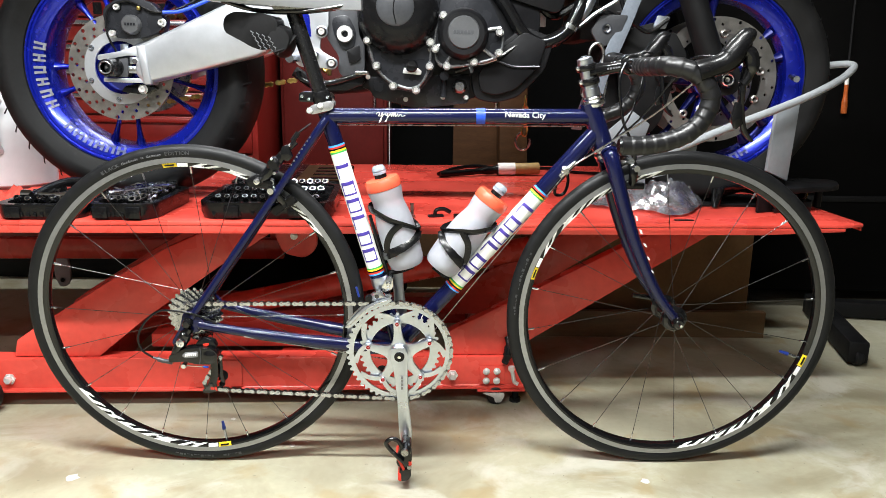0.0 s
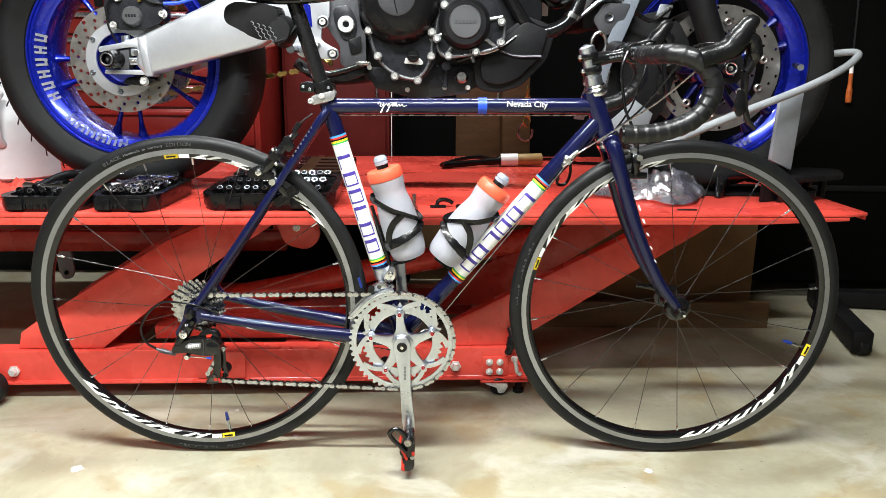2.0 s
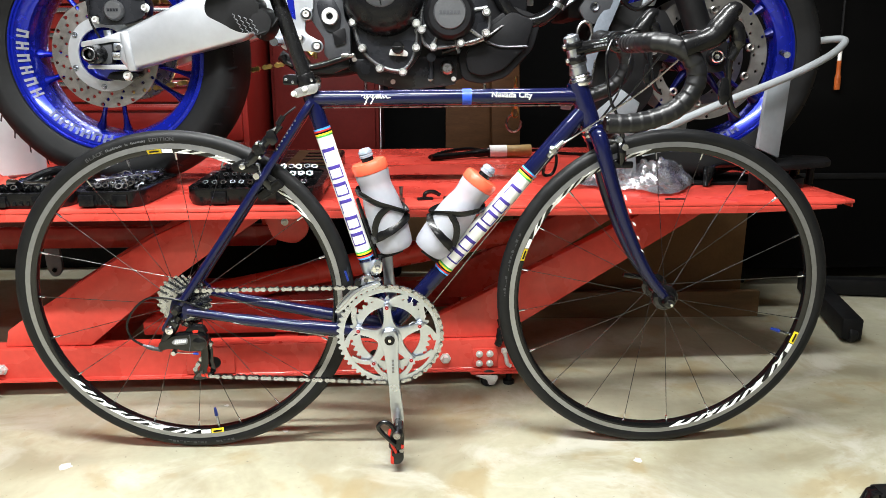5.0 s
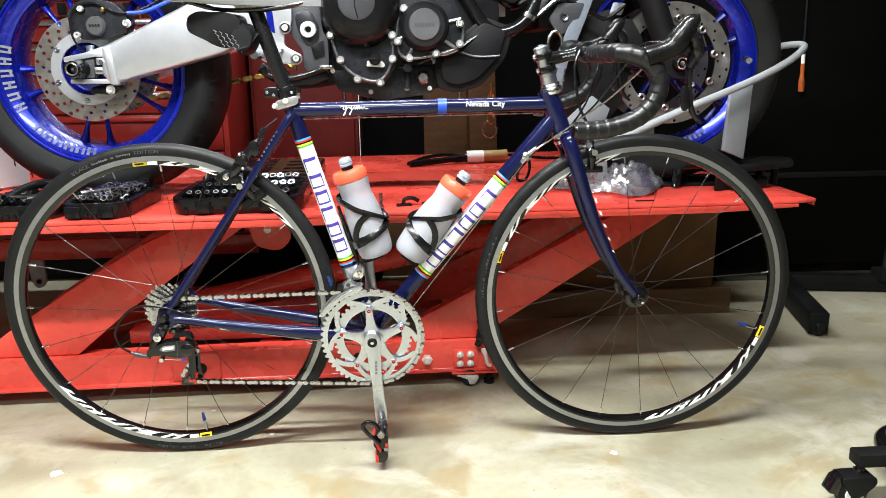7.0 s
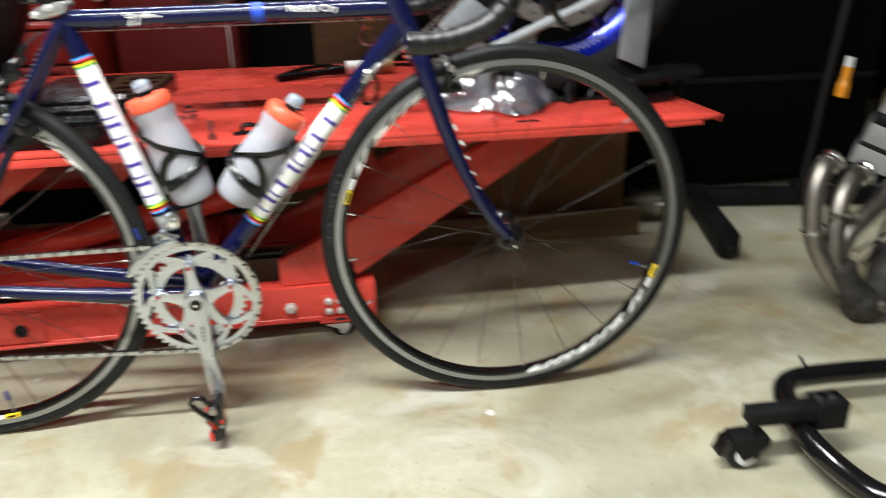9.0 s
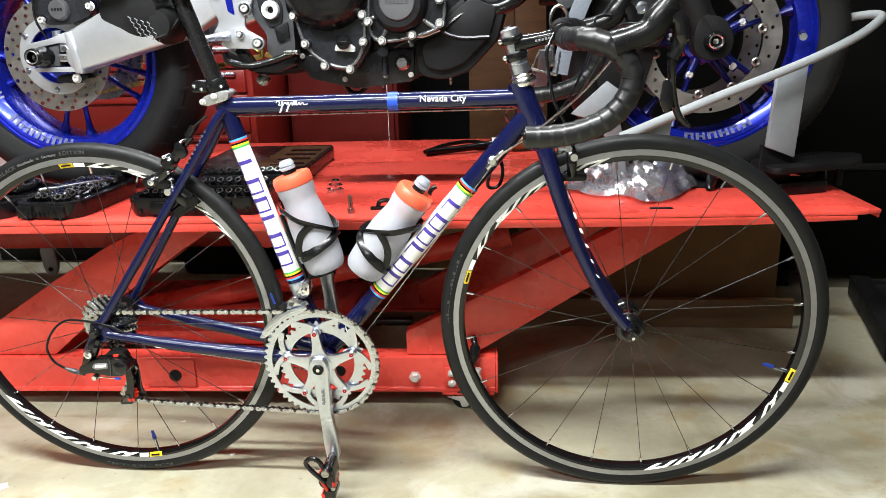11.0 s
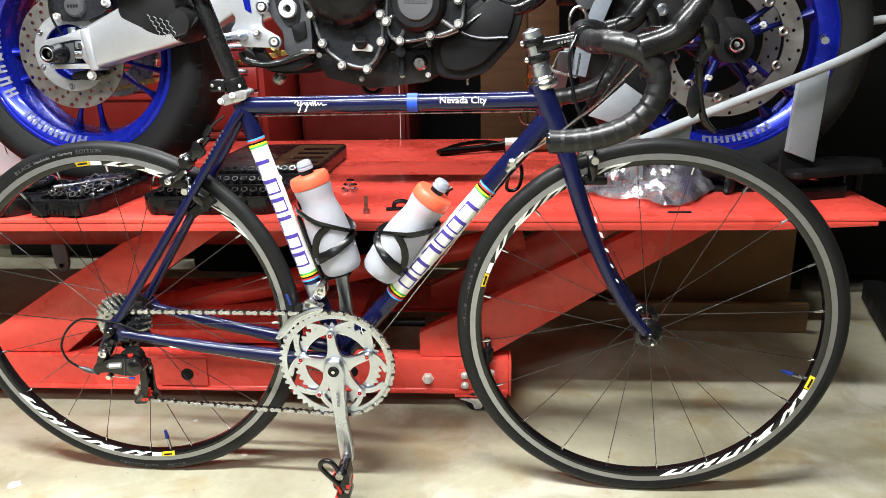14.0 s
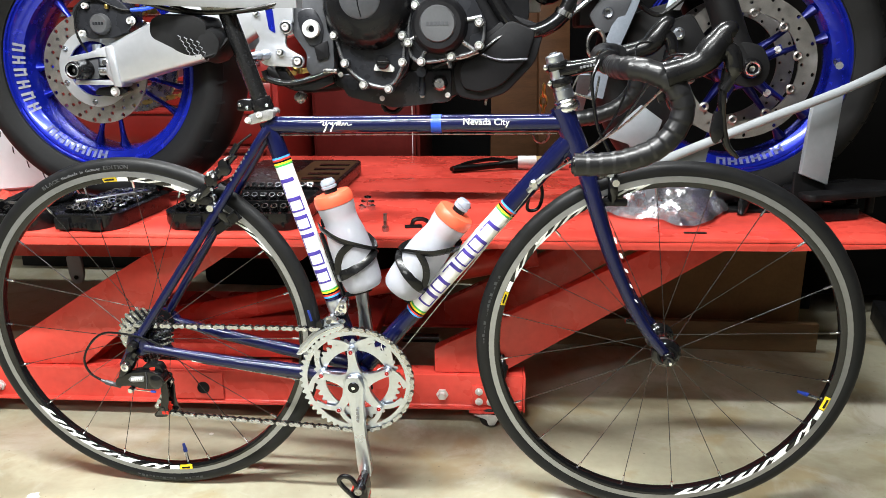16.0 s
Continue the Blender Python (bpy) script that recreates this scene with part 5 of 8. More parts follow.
    part("brake_cable", tube(smooth_path([(0.405, -0.030, 0.826), (0.3945, -0.040, 0.800), (0.3970, -0.040, 0.769), (0.4070, -0.038, 0.723), (0.4240, -0.034, 0.690), (0.4380, -0.030, 0.655)], 5), 0.0027, 8), BLACK, st, "black front brake cable")


def build_brake(bike, x, z, tilt, flip):
    c = new("brake_caliper")
    c.parent = bike
    c.matrix_basis = pose(x, 0, z, 0, tilt, 0)
    tagged(c, "small black dual-pivot brake caliper")
    k = -1 if flip else 1
    part("pivot", cyl((0, -0.006, 0), (k * 0.034, 0, 0), 0.006, 12), STEEL, c)
    for s in (-1, 1):
        arm = smooth_path([(k * 0.018, 0, 0.006), (k * 0.020, s * 0.022, 0.004), (k * 0.021, s * 0.033, -0.014), (k * 0.022, s * 0.024, -0.036)], 5)
        part("caliper_arm", tube(arm, 0.0082, 10, flat=0.8), BLACK_GLOSS, c)
        pad = part("brake_pad", box(k * 0.002, k * 0.046, s * 0.024 - 0.005, s * 0.024 + 0.005, -0.046, -0.033, 0.003), BLACK, c, "black brake block")
        part("pad_bolt", lathe([(0, -0.010), (0.005, -0.010), (0.006, -0.006), (0.006, 0)], (k * 0.022, s * 0.031, -0.038), seg=10, aim=(0, -s * -1, 0)), CHROME, c)
    part("cable_bolt", lathe([(0, -0.010), (0.006, -0.010), (0.0065, 0)], (k * 0.024, -0.034, -0.004), seg=10), CHROME, c, "bright clamp bolt")
    part("barrel_adjuster", tube([(k * 0.022, -0.028, 0.010), (k * 0.016, -0.028, 0.034)], 0.0045, 10), BLACK_GLOSS, c)
    part("arm_bolt", lathe([(0, -0.010), (0.0058, -0.010), (0.0065, 0)], (k * 0.016, -0.022, 0.008), seg=10), ALU, c)
    return c


def build_bicycle():
    bike = thing("road_bicycle", "navy blue steel road bicycle with white panels on the floor", "bicycle", BIKE)
    frame_ = new("frame")
    frame_.parent = bike
    tagged(frame_, "navy metallic painted steel frame")

    def ft(name, a, b, r, r2=None, mat=NAVY, seg=24):
        return part(name, tube([a, b], [r, r if r2 is None else r2], seg), mat, frame_)

    st_t, st_b = (-0.139, 0, 0.728), (BB[0] - 0.004, 0, BB[1])
    dt_t, dt_b = (0.372, 0, 0.704), (BB[0], 0, BB[1])
    tt_l, tt_r = (-0.136, 0, 0.7215), (0.358, 0, 0.7265)
    ft("seat_tube", st_t, st_b, 0.0150)
    ft("top_tube", tt_l, tt_r, 0.0143)
    ft("down_tube", dt_t, dt_b, 0.0163)
    ft("head_tube", (0.3505, 0, 0.752), (0.3865, 0, 0.664), 0.0185)
    part("bottom_bracket_shell", cyl((BB[0], -0.036, BB[1]), (BB[0], 0.036, BB[1]), 0.021, 28, bevel=0.002), NAVY, frame_)
    for s in (-1, 1):
        part("seat_stay", tube(smooth_path([(-0.137, s * 0.014, 0.716), (-0.160, s * 0.022, 0.683), (-0.27, s * 0.040, 0.523), (-0.397, s * 0.060, 0.342)], 5), 0.0078, 14), NAVY, frame_)
        part("chain_stay", tube(smooth_path([(-0.012, s * 0.022, 0.264), (-0.10, s * 0.034, 0.276), (-0.25, s * 0.048, 0.300), (-0.385, s * 0.060, 0.327)], 5), [0.0128] * 4 + [0.0122] * 4 + [0.0105] * 4 + [0.0085] * 4, 16, flat=1.1), NAVY, frame_)
        part("dropout", prism(rounded([(-0.412, 0.352), (-0.392, 0.356), (-0.372, 0.334), (-0.380, 0.316), (-0.412, 0.306), (-0.432, 0.282), (-0.438, 0.292), (-0.420, 0.322)], 0.006), s * 0.061 - 0.0035, s * 0.061 + 0.0035, 0.001), NAVY, frame_)
    part("stay_bridge", cyl((-0.235, -0.036, 0.578), (-0.235, 0.036, 0.578), 0.0065, 12), NAVY, frame_)
    part("seat_collar", prism(rounded([(-0.163, 0.724), (-0.124, 0.734), (-0.121, 0.746), (-0.130, 0.750), (-0.164, 0.741), (-0.170, 0.732)], 0.006), -0.019, 0.019, 0.004), POLISH, frame_, "polished seat collar")
    bolt(frame_, -0.166, -0.021, 0.732, 0.0038, 0.004)
    bolt(frame_, -0.146, -0.021, 0.741, 0.0038, 0.003)

    # white panels with rainbow bands and violet brand shapes
    for a, b, r, s0, s1 in ((st_t, st_b, 0.0150, 0.066, 0.322), (dt_t, dt_b, 0.0163, 0.160, 0.412)):
        tube_decal(frame_, a, b, r, s0, s1, WHITE, "white_panel", (2, 178), "glossy white panel", n=18)
        letter_blocks(frame_, a, b, r, s0 + 0.030, s1 - 0.022, 6, INK, 96 if r < 0.016 else 92)
        for end, k in ((s0, 1), (s1, -1)):
            for i, m in enumerate((SKYBLUE, REDVINYL, BLACK, YELLOW, GREEN)):
                tube_decal(frame_, a, b, r, end + k * (i * 0.0032 - 0.004), end + k * (i * 0.0032 - 0.0008), m, "rainbow_band", (0, 180), eps=0.0011, n=14)
    tube_decal(frame_, tt_l, tt_r, 0.0143, 0.276, 0.293, BLUE_TAPE, "tape_band", (0, 360), "bright blue tape wrapped round the tube", eps=0.0008, n=28)
    lettering("model_name", "Nevada City", 0.0150, WHITE, pose(0.2305, -0.0149, 0.7290, 90, 0.6, 0), frame_, label="small white lettering")
    pen = smooth_path([(-0.008 + 0.0, 0, 0.7245), (-0.004, 0, 0.729), (0.0, 0, 0.7255), (-0.003, 0, 0.7215), (0.002, 0, 0.7205), (0.006, 0, 0.728), (0.003, 0, 0.712), (-0.002, 0, 0.7065), (0.003, 0, 0.716), (0.012, 0, 0.7255), (0.015, 0, 0.721), (0.019, 0, 0.7265), (0.016, 0, 0.711), (0.012, 0, 0.7085), (0.019, 0, 0.718), (0.026, 0, 0.726), (0.027, 0, 0.7195), (0.031, 0, 0.7285), (0.032, 0, 0.7195), (0.036, 0, 0.7295), (0.037, 0, 0.7195), (0.042, 0, 0.7255), (0.044, 0, 0.720), (0.049, 0, 0.7255), (0.052, 0, 0.7205), (0.060, 0, 0.7225)], 4)
    part("signature_stroke", tube([(p.x * 0.78 - 0.038, -0.0150, 0.7235 + (p.z - 0.7205) * 0.85) for p in pen], 0.00062, 5), WHITE, frame_, "white looping scribble")
    part("badge", tube([(0.052 + 0.010 * math.cos(radians(20 * k)), -0.0165, 0.325 + 0.013 * math.sin(radians(20 * k))) for k in range(18)], 0.0010, 6, closed=True), WHITE, frame_, "pale oval badge outline")
    part("badge", tube(smooth_path([(0.030, -0.034, 0.262), (0.034, -0.032, 0.280), (0.046, -0.028, 0.288), (0.056, -0.02, 0.280), (0.040, -0.03, 0.268)], 4), 0.0012, 6), WHITE, frame_)
    # stay and fork side prints as unreadable bars
    for k in range(8):
        q = Vector((-0.165, -0.030, 0.685)).lerp(Vector((-0.205, -0.036, 0.627)), k / 8)
        part("printed_mark", box(q.x - 0.0014, q.x + 0.0014, q.y - 0.0005, q.y + 0.0005, q.z - 0.0018, q.z + 0.0018), ALU, frame_)
    # cables and stops
    part("brake_cable", tube([(-0.13, -0.004, 0.705), (0.345, -0.004, 0.709)], 0.0012, 6), STEEL, frame_, "thin bare cable")
    part("shift_stop", lathe([(0, -0.029), (0.005, -0.029), (0.0085, -0.026), (0.009, -0.014), (0, -0.014)], (0.310, 0, 0.628), seg=20), CHROME, frame_, "polished down tube cable stop")
    part("shift_stop", tube([(0.300, -0.023, 0.616), (0.312, -0.023, 0.629), (0.328, -0.023, 0.645)], [0.0050, 0.0056, 0.0036], 12), CHROME, frame_)
    part("shift_wire", tube([(0.312, -0.024, 0.625), (0.03, -0.018, 0.252)], 0.0009, 5), STEEL, frame_, "thin bare cable")
    part("cable_housing", tube(smooth_path([(0.318, -0.024, 0.635), (0.36, -0.030, 0.664), (0.40, -0.06, 0.700), (0.44, -0.12, 0.745), (0.475, -0.19, 0.80)], 6), 0.0017, 8), STEEL, frame_, "pale cable housing")
    part("cable_housing", tube(smooth_path([(0.318, 0.024, 0.635), (0.325, 0.024, 0.60), (0.318, 0.024, 0.575), (0.30, 0.022, 0.575), (0.306, 0.02, 0.61)], 6), 0.0030, 8), BLACK, frame_)
    part("chainstay_wire", tube([(-0.01, -0.026, 0.240), (-0.30, -0.060, 0.303)], 0.0010, 5), STEEL, frame_, "thin bare cable")
    part("brake_wire", tube(smooth_path([(-0.226, -0.030, 0.640), (-0.206, -0.028, 0.664), (-0.188, -0.022, 0.690), (-0.165, -0.014, 0.708)], 4), 0.0020, 8), BLACK, frame_)
    for p0, p1 in (((-0.224, -0.030, 0.642), (-0.214, -0.029, 0.655)), ((-0.198, -0.026, 0.676), (-0.187, -0.022, 0.692))):
        part("cable_barrel", tube([p0, p1], 0.0055, 10), BLACK_GLOSS, frame_, "small black cable barrel")

    # fork
    fork = new("fork")
    fork.parent = bike
    tagged(fork, "navy steel fork with curved blades")
    for s in (-1, 1):
        blade = smooth_path([(0.389, s * 0.020, 0.664), (0.395, s * 0.036, 0.644), (0.421, s * 0.042, 0.562), (0.453, s * 0.045, 0.480), (0.495, s * 0.048, 0.398), (0.5395, s * 0.050, 0.340)], 6)
        n = len(blade)
        part("fork_blade", tube(blade, [0.0155 - 0.0070 * k / n for k in range(n)], 16, flat=1.15), NAVY, fork)
        part("fork_tip", prism(rounded([(0.527, 0.354), (0.541, 0.358), (0.553, 0.343), (0.549, 0.328), (0.533, 0.326)], 0.006), s * 0.050 - 0.0035, s * 0.050 + 0.0035, 0.001), BLACK_GLOSS, fork, "black dropout")
    part("crown", cyl((0.3865, 0, 0.664), (0.393, 0, 0.646), 0.021, 24, bevel=0.004), NAVY, fork)
    part("lower_headset", lathe([(0.014, -0.010), (0.022, -0.010), (0.0235, -0.004), (0.0205, 0.0), (0.0235, 0.004), (0.022, 0.010), (0.014, 0.010)], (0.3870, 0, 0.664), aim=(0.036, 0, -0.094), seg=28), CHROME, fork, "polished lower headset cup")
    for k, (h, w) in enumerate(((0.012, 0.004), (0.010, 0.005), (0.008, 0.005), (0.008, 0.004), (0.007, 0.004))):
        z = 0.552 - k * 0.0265
        x = 0.438 + k * 0.0098
        part("printed_mark", prism([(x, z), (x + w, z - 0.002), (x + w + 0.003, z - h), (x + 0.003, z - h + 0.002)], -0.0605, -0.0595), WHITE_SOFT, fork)
    part("skewer", lathe([(0, -0.070), (0.0075, -0.070), (0.0110, -0.066), (0.0120, -0.0545), (0, -0.0545)], (AXLE[0], 0, AXLE[1]), seg=18), BLACK_GLOSS, fork, "black skewer nut")
    part("skewer_tip", lathe([(0, -0.079), (0.0026, -0.079), (0.0032, -0.068)], (AXLE[0], 0, AXLE[1]), seg=10), CHROME, fork)
    part("skewer_lever", tube(smooth_path([(AXLE[0], 0.066, AXLE[1]), (AXLE[0] - 0.02, 0.074, AXLE[1] + 0.006), (AXLE[0] - 0.055, 0.072, AXLE[1] + 0.011)], 4), [0.009] * 3 + [0.006] * 4 + [0.005] * 2, 10), BLACK_GLOSS, fork, "black quick-release lever")

    bicycle_wheel(bike, "front_wheel", FH, 7, ((162.7, -1), (-18.7, -1)), False)
    bicycle_wheel(bike, "rear_wheel", RH, 16.9, ((95.7, -1), (-82.8, -1)), True)
    build_cranks(bike)
    build_chain(bike)
    build_drivetrain(bike)
    build_bars(bike)
    build_brake(bike, 0.415, 0.640, 0, False)
    rear = build_brake(bike, -0.222, 0.602, -34, True)
    inv = rear.matrix_basis.inverted()
    for name, bm, mat, label in (
            ("long_arm", tube(smooth_path([(-0.192, -0.026, 0.676), (-0.212, -0.029, 0.655), (-0.230, -0.031, 0.634), (-0.250, -0.031, 0.612), (-0.268, -0.029, 0.600)], 4), [0.006] * 4 + [0.009] * 5 + [0.011] * 4 + [0.009] * 4, 12), BLACK_GLOSS, "long black caliper arm"),
            ("release_lever", prism(rounded([(-0.216, 0.668), (-0.204, 0.672), (-0.196, 0.650), (-0.206, 0.640), (-0.218, 0.650)], 0.004), -0.042, -0.032, 0.002), BLACK_GLOSS, "black release lever"),
            ("knuckle", lathe([(0, -0.048), (0.008, -0.048), (0.012, -0.044), (0.013, -0.030), (0, -0.030)], (-0.232, 0, 0.634), seg=20), BLACK_GLOSS, "round black knuckle"),
            ("pad_holder", prism(rounded([(-0.286, 0.606), (-0.262, 0.616), (-0.236, 0.600), (-0.240, 0.588), (-0.282, 0.592)], 0.005), -0.036, -0.020, 0.003), BLACK, "black pad holder")):
        bm.transform(inv)
        part(name, bm, mat, rear, label)
    for x, z, r in ((-0.233, 0.647, 0.0028), (-0.229, 0.621, 0.0030), (-0.262, 0.605, 0.0058), (-0.200, 0.672, 0.0024)):
        bm = lathe([(0, -0.050), (r * 0.5, -0.050), (r * 0.55, -0.053), (r, -0.052), (r * 1.1, -0.046), (r * 1.1, -0.030), (0, -0.030)], (x, 0, z), seg=14)
        bm.transform(inv)
        part("pivot_bolt", bm, CHROME, rear, "bright pivot bolt")
    b1 = ((0.0140, 0, 0.4310), (-0.0424, 0, 0.6228))
    b2 = ((0.0752, 0, 0.4269), (0.1923, 0, 0.5890))
    bottle(bike, *b1)
    bottle(bike, *b2)
    bottle_cage(bike, *b1, (-1, 0, -0.3))
    bottle_cage(bike, *b2, (1, 0, -0.6))

    # seatpost, saddle, bag
    sp = new("seatpost")
    sp.parent = bike
    part("post", tube([(-0.140, 0, 0.735), (-0.193, 0, 0.908)], 0.0138, 20), CARBON, sp, "dark carbon post")
    part("post_clamp", prism(rounded([(-0.225, 0.906), (-0.165, 0.906), (-0.160, 0.922), (-0.230, 0.922)], 0.006), -0.02, 0.02, 0.003), STEEL, sp)
    sad = new("saddle")
    sad.parent = bike
    tagged(sad, "worn tan and grey saddle")
    bm = B()
    rows = []
    for i in range(15):
        t = i / 14
        x = -0.345 + 0.275 * t
        half = 0.066 * (1 - t) ** 1.6 + 0.019
        if t < 0.12:
            half *= 0.55 + 3.6 * t
        rows.append([bm.verts.new((x, half * q, 0.918 + h + 0.012 * (1 - t) ** 2)) for q, h in ((-0.86, -0.009), (-1.0, 0.006), (-0.92, 0.026), (-0.5, 0.036), (0, 0.038), (0.5, 0.036), (0.92, 0.026), (1.0, 0.006), (0.86, -0.009))])
    for a, b in zip(rows, rows[1:]):
        for k in range(9):
            bm.faces.new((a[k], a[(k + 1) % 9], b[(k + 1) % 9], b[k]))
    bm.faces.new(rows[0])
    bm.faces.new(rows[-1][::-1])
    part("shell", bm, SADDLE_GREY, sad, "grey saddle shell")
    part("leather_top", prism(rounded([(-0.33, -0.05), (-0.20, -0.042), (-0.08, -0.012), (-0.08, 0.012), (-0.20, 0.042), (-0.33, 0.05)], 0.02), 0.950, 0.958, 0.003, axes="xyz"), LEATHER, sad, "tan leather cover")
    for s in (-1, 1):
        part("saddle_rail", tube(smooth_path([(-0.31, s * 0.035, 0.920), (-0.26, s * 0.022, 0.906), (-0.19, s * 0.022, 0.904), (-0.12, s * 0.020, 0.912), (-0.085, s * 0.01, 0.922)], 4), 0.0036, 8), BLACK_GLOSS, sad)
    bag = thing("saddle_bag", "small black saddle bag with a mesh pocket strapped under the saddle", "bag")
    outline = [(-0.312, 0.880), (-0.307, 0.896), (-0.292, 0.903), (-0.240, 0.900), (-0.214, 0.890), (-0.222, 0.842), (-0.248, 0.838), (-0.267, 0.845), (-0.308, 0.866)]
    body = prism(rounded(outline, 0.012, 4), -0.034, 0.034, 0.010, seg=3)
    bmesh.ops.subdivide_edges(body, edges=[q for q in body.edges if q.calc_length() > 0.03], cuts=3, use_grid_fill=True)
    for v in body.verts:
        v.co += Vector((noise.noise(v.co * 45), noise.noise(v.co * 45 + Vector((5, 0, 0))), noise.noise(v.co * 45 + Vector((0, 7, 0))))) * 0.003
    part("bag_body", body, BLACK_MATT, bag, at=BIKE)
    roll = tube(smooth_path([(-0.214, -0.036, 0.855), (-0.213, 0.0, 0.852), (-0.214, 0.036, 0.855)], 4), [0.018, 0.021, 0.022, 0.022, 0.022, 0.022, 0.022, 0.021, 0.018], 14, flat=1.25)
    for v in roll.verts:
        v.co += Vector((noise.noise(v.co * 60), 0, noise.noise(v.co * 60 + Vector((3, 0, 0))))) * 0.003
    part("bag_roll", roll, BLACK_MATT, bag, "rolled black strap end", at=BIKE)
    part("strap", tube(smooth_path([(-0.222, -0.034, 0.835), (-0.204, -0.030, 0.842), (-0.188, -0.018, 0.862)], 3), 0.008, 8, flat=0.4), BLACK_MATT, bag, at=BIKE)
    for k in range(4):
        for q in range(4):
            x, z = -0.262 + k * 0.0100 + q * 0.0042, 0.870 - q * 0.0080 - k * 0.0030
            part("mesh_cord", tube([(x, -0.0372, z), (x + 0.0048, -0.0376, z - 0.0030), (x + 0.0030, -0.0374, z - 0.0065)], 0.0008, 5), PRINT_GREY, bag, at=BIKE)
    clip = new("light_bracket")
    clip.parent = bike
    part("bracket_band", cyl((-0.1430, 0, 0.745), (-0.1495, 0, 0.766), 0.0175, 20, bevel=0.002), BLACK, clip, "black plastic bracket band")
    part("bracket_arm", prism(rounded([(-0.186, 0.747), (-0.160, 0.746), (-0.160, 0.764), (-0.176, 0.766), (-0.186, 0.762)], 0.004), -0.012, 0.012, 0.002), BLACK_GLOSS, clip)
    for x, z in ((-0.180, 0.757), (-0.168, 0.752), (-0.134, 0.756)):
        part("bracket_screw", lathe([(0, -0.0165), (0.0018, -0.0165), (0.0030, -0.0155), (0.0032, -0.011), (0, -0.011)], (x, 0, z), seg=10), CHROME, clip, "tiny bright screw")
    return bike


build_bicycle()

# ---- the motorcycle on the lift ----
MY = 0.470


def moto_wheel(bike, name, cx, cz, R, half, rim_r, label, turn, wall, spoke_mat):
    w = new(name)
    w.parent = bike
    tagged(w, label)
    o = (cx, MY, cz)
    edge = half * 0.80
    sect = [(rim_r - 0.004, -edge * 0.86), (rim_r + 0.012, -edge - 0.004), (rim_r + 0.032, -half * 0.97)]
    for k in range(13):
        a = math.pi * (k / 12 - 0.5)
        sect.append((R - (R - rim_r - 0.045) * (1 - math.cos(a)) ** 0.9, half * math.sin(a)))
    sect += [(rim_r + 0.032, half * 0.97), (rim_r + 0.012, edge + 0.004), (rim_r - 0.004, edge * 0.86)]
    part("tyre", lathe(sect, o, seg=96, closed=True), TREAD, w, "dusty black wide motorcycle tyre")
    side = [(rim_r + 0.006, -edge - 0.0035), (rim_r + 0.032, -half * 0.97 - 0.0014), (rim_r + 0.045, -half - 0.0014)]
    side += [(R - (R - rim_r - 0.045) * (1 - math.cos(radians(a))) ** 0.9, -half * math.sin(radians(a)) - 0.0014) for a in (75, 60, 52)]
    part("sidewall", lathe(side + [(r - 0.0005, y + 0.004) for r, y in reversed(side)], o, seg=96, closed=True), wall, w, "dull tyre sidewall")
    for k in range(40):
        a = radians(9 * k + 2)
        d0, d1 = R - 0.030, R - 0.012
        y = -half * 0.86
        bm = prism([(d0, -0.0015), (d1, 0.006), (d1, 0.010), (d0, 0.0025)], -0.0006, 0.0006)
        for v in bm.verts:
            r, t, h = v.co.x, v.co.z, v.co.y
            lift = -half * (0.985 - 0.9 * ((r - d0) / (d1 - d0)) * 0.16) + h
            v.co = Vector((cx + math.cos(a) * r - math.sin(a) * t, MY + lift, cz + math.sin(a) * r + math.cos(a) * t))
        part("tread_groove", bm, BLACK_MATT, w)
    q = edge
    rim = [(rim_r + 0.004, -q), (rim_r + 0.005, -q + 0.006), (rim_r - 0.006, -q + 0.004), (rim_r - 0.012, -q + 0.012), (rim_r - 0.030, -q + 0.022), (rim_r - 0.038, -q + 0.045), (rim_r - 0.038, q - 0.045), (rim_r - 0.030, q - 0.022), (rim_r - 0.010, q - 0.006), (rim_r + 0.004, q), (rim_r, q), (rim_r - 0.030, 0), (rim_r, -q)]
    part("rim", lathe(rim, o, seg=96, closed=True), BLUE_RIM, w, "metallic blue cast rim")
    part("hub", lathe([(0, -0.055), (0.03, -0.055), (0.045, -0.045), (0.05, -0.02), (0.05, 0.02), (0.045, 0.045), (0, 0.055)], o, seg=32), BLUE_RIM, w)
    for k in range(5):
        for s in (-1, 1):
            a0, a1 = radians(turn + 72 * k + s * 13), radians(turn + 72 * k + s * 10)
            p0 = (cx + 0.045 * math.cos(a0), MY - 0.01, cz + 0.045 * math.sin(a0))
            pm = (cx + 0.12 * math.cos(a1), MY - 0.012, cz + 0.12 * math.sin(a1))
            p1 = (cx + (rim_r - 0.036) * math.cos(a1), MY - 0.008, cz + (rim_r - 0.036) * math.sin(a1))
            part("spoke", tube(smooth_path([p0, pm, p1], 4), [0.010, 0.009, 0.007, 0.006, 0.0055, 0.0055, 0.006, 0.008, 0.013], 10, side=(0, 1, 0), flat=1.3), spoke_mat, w)
    return w


def perforated(n, rows, start):
    cells = []
    for i in range(n):
        if i % 2 == 0:
            cells.append((i, (start + i // 2) % rows))
    return cells


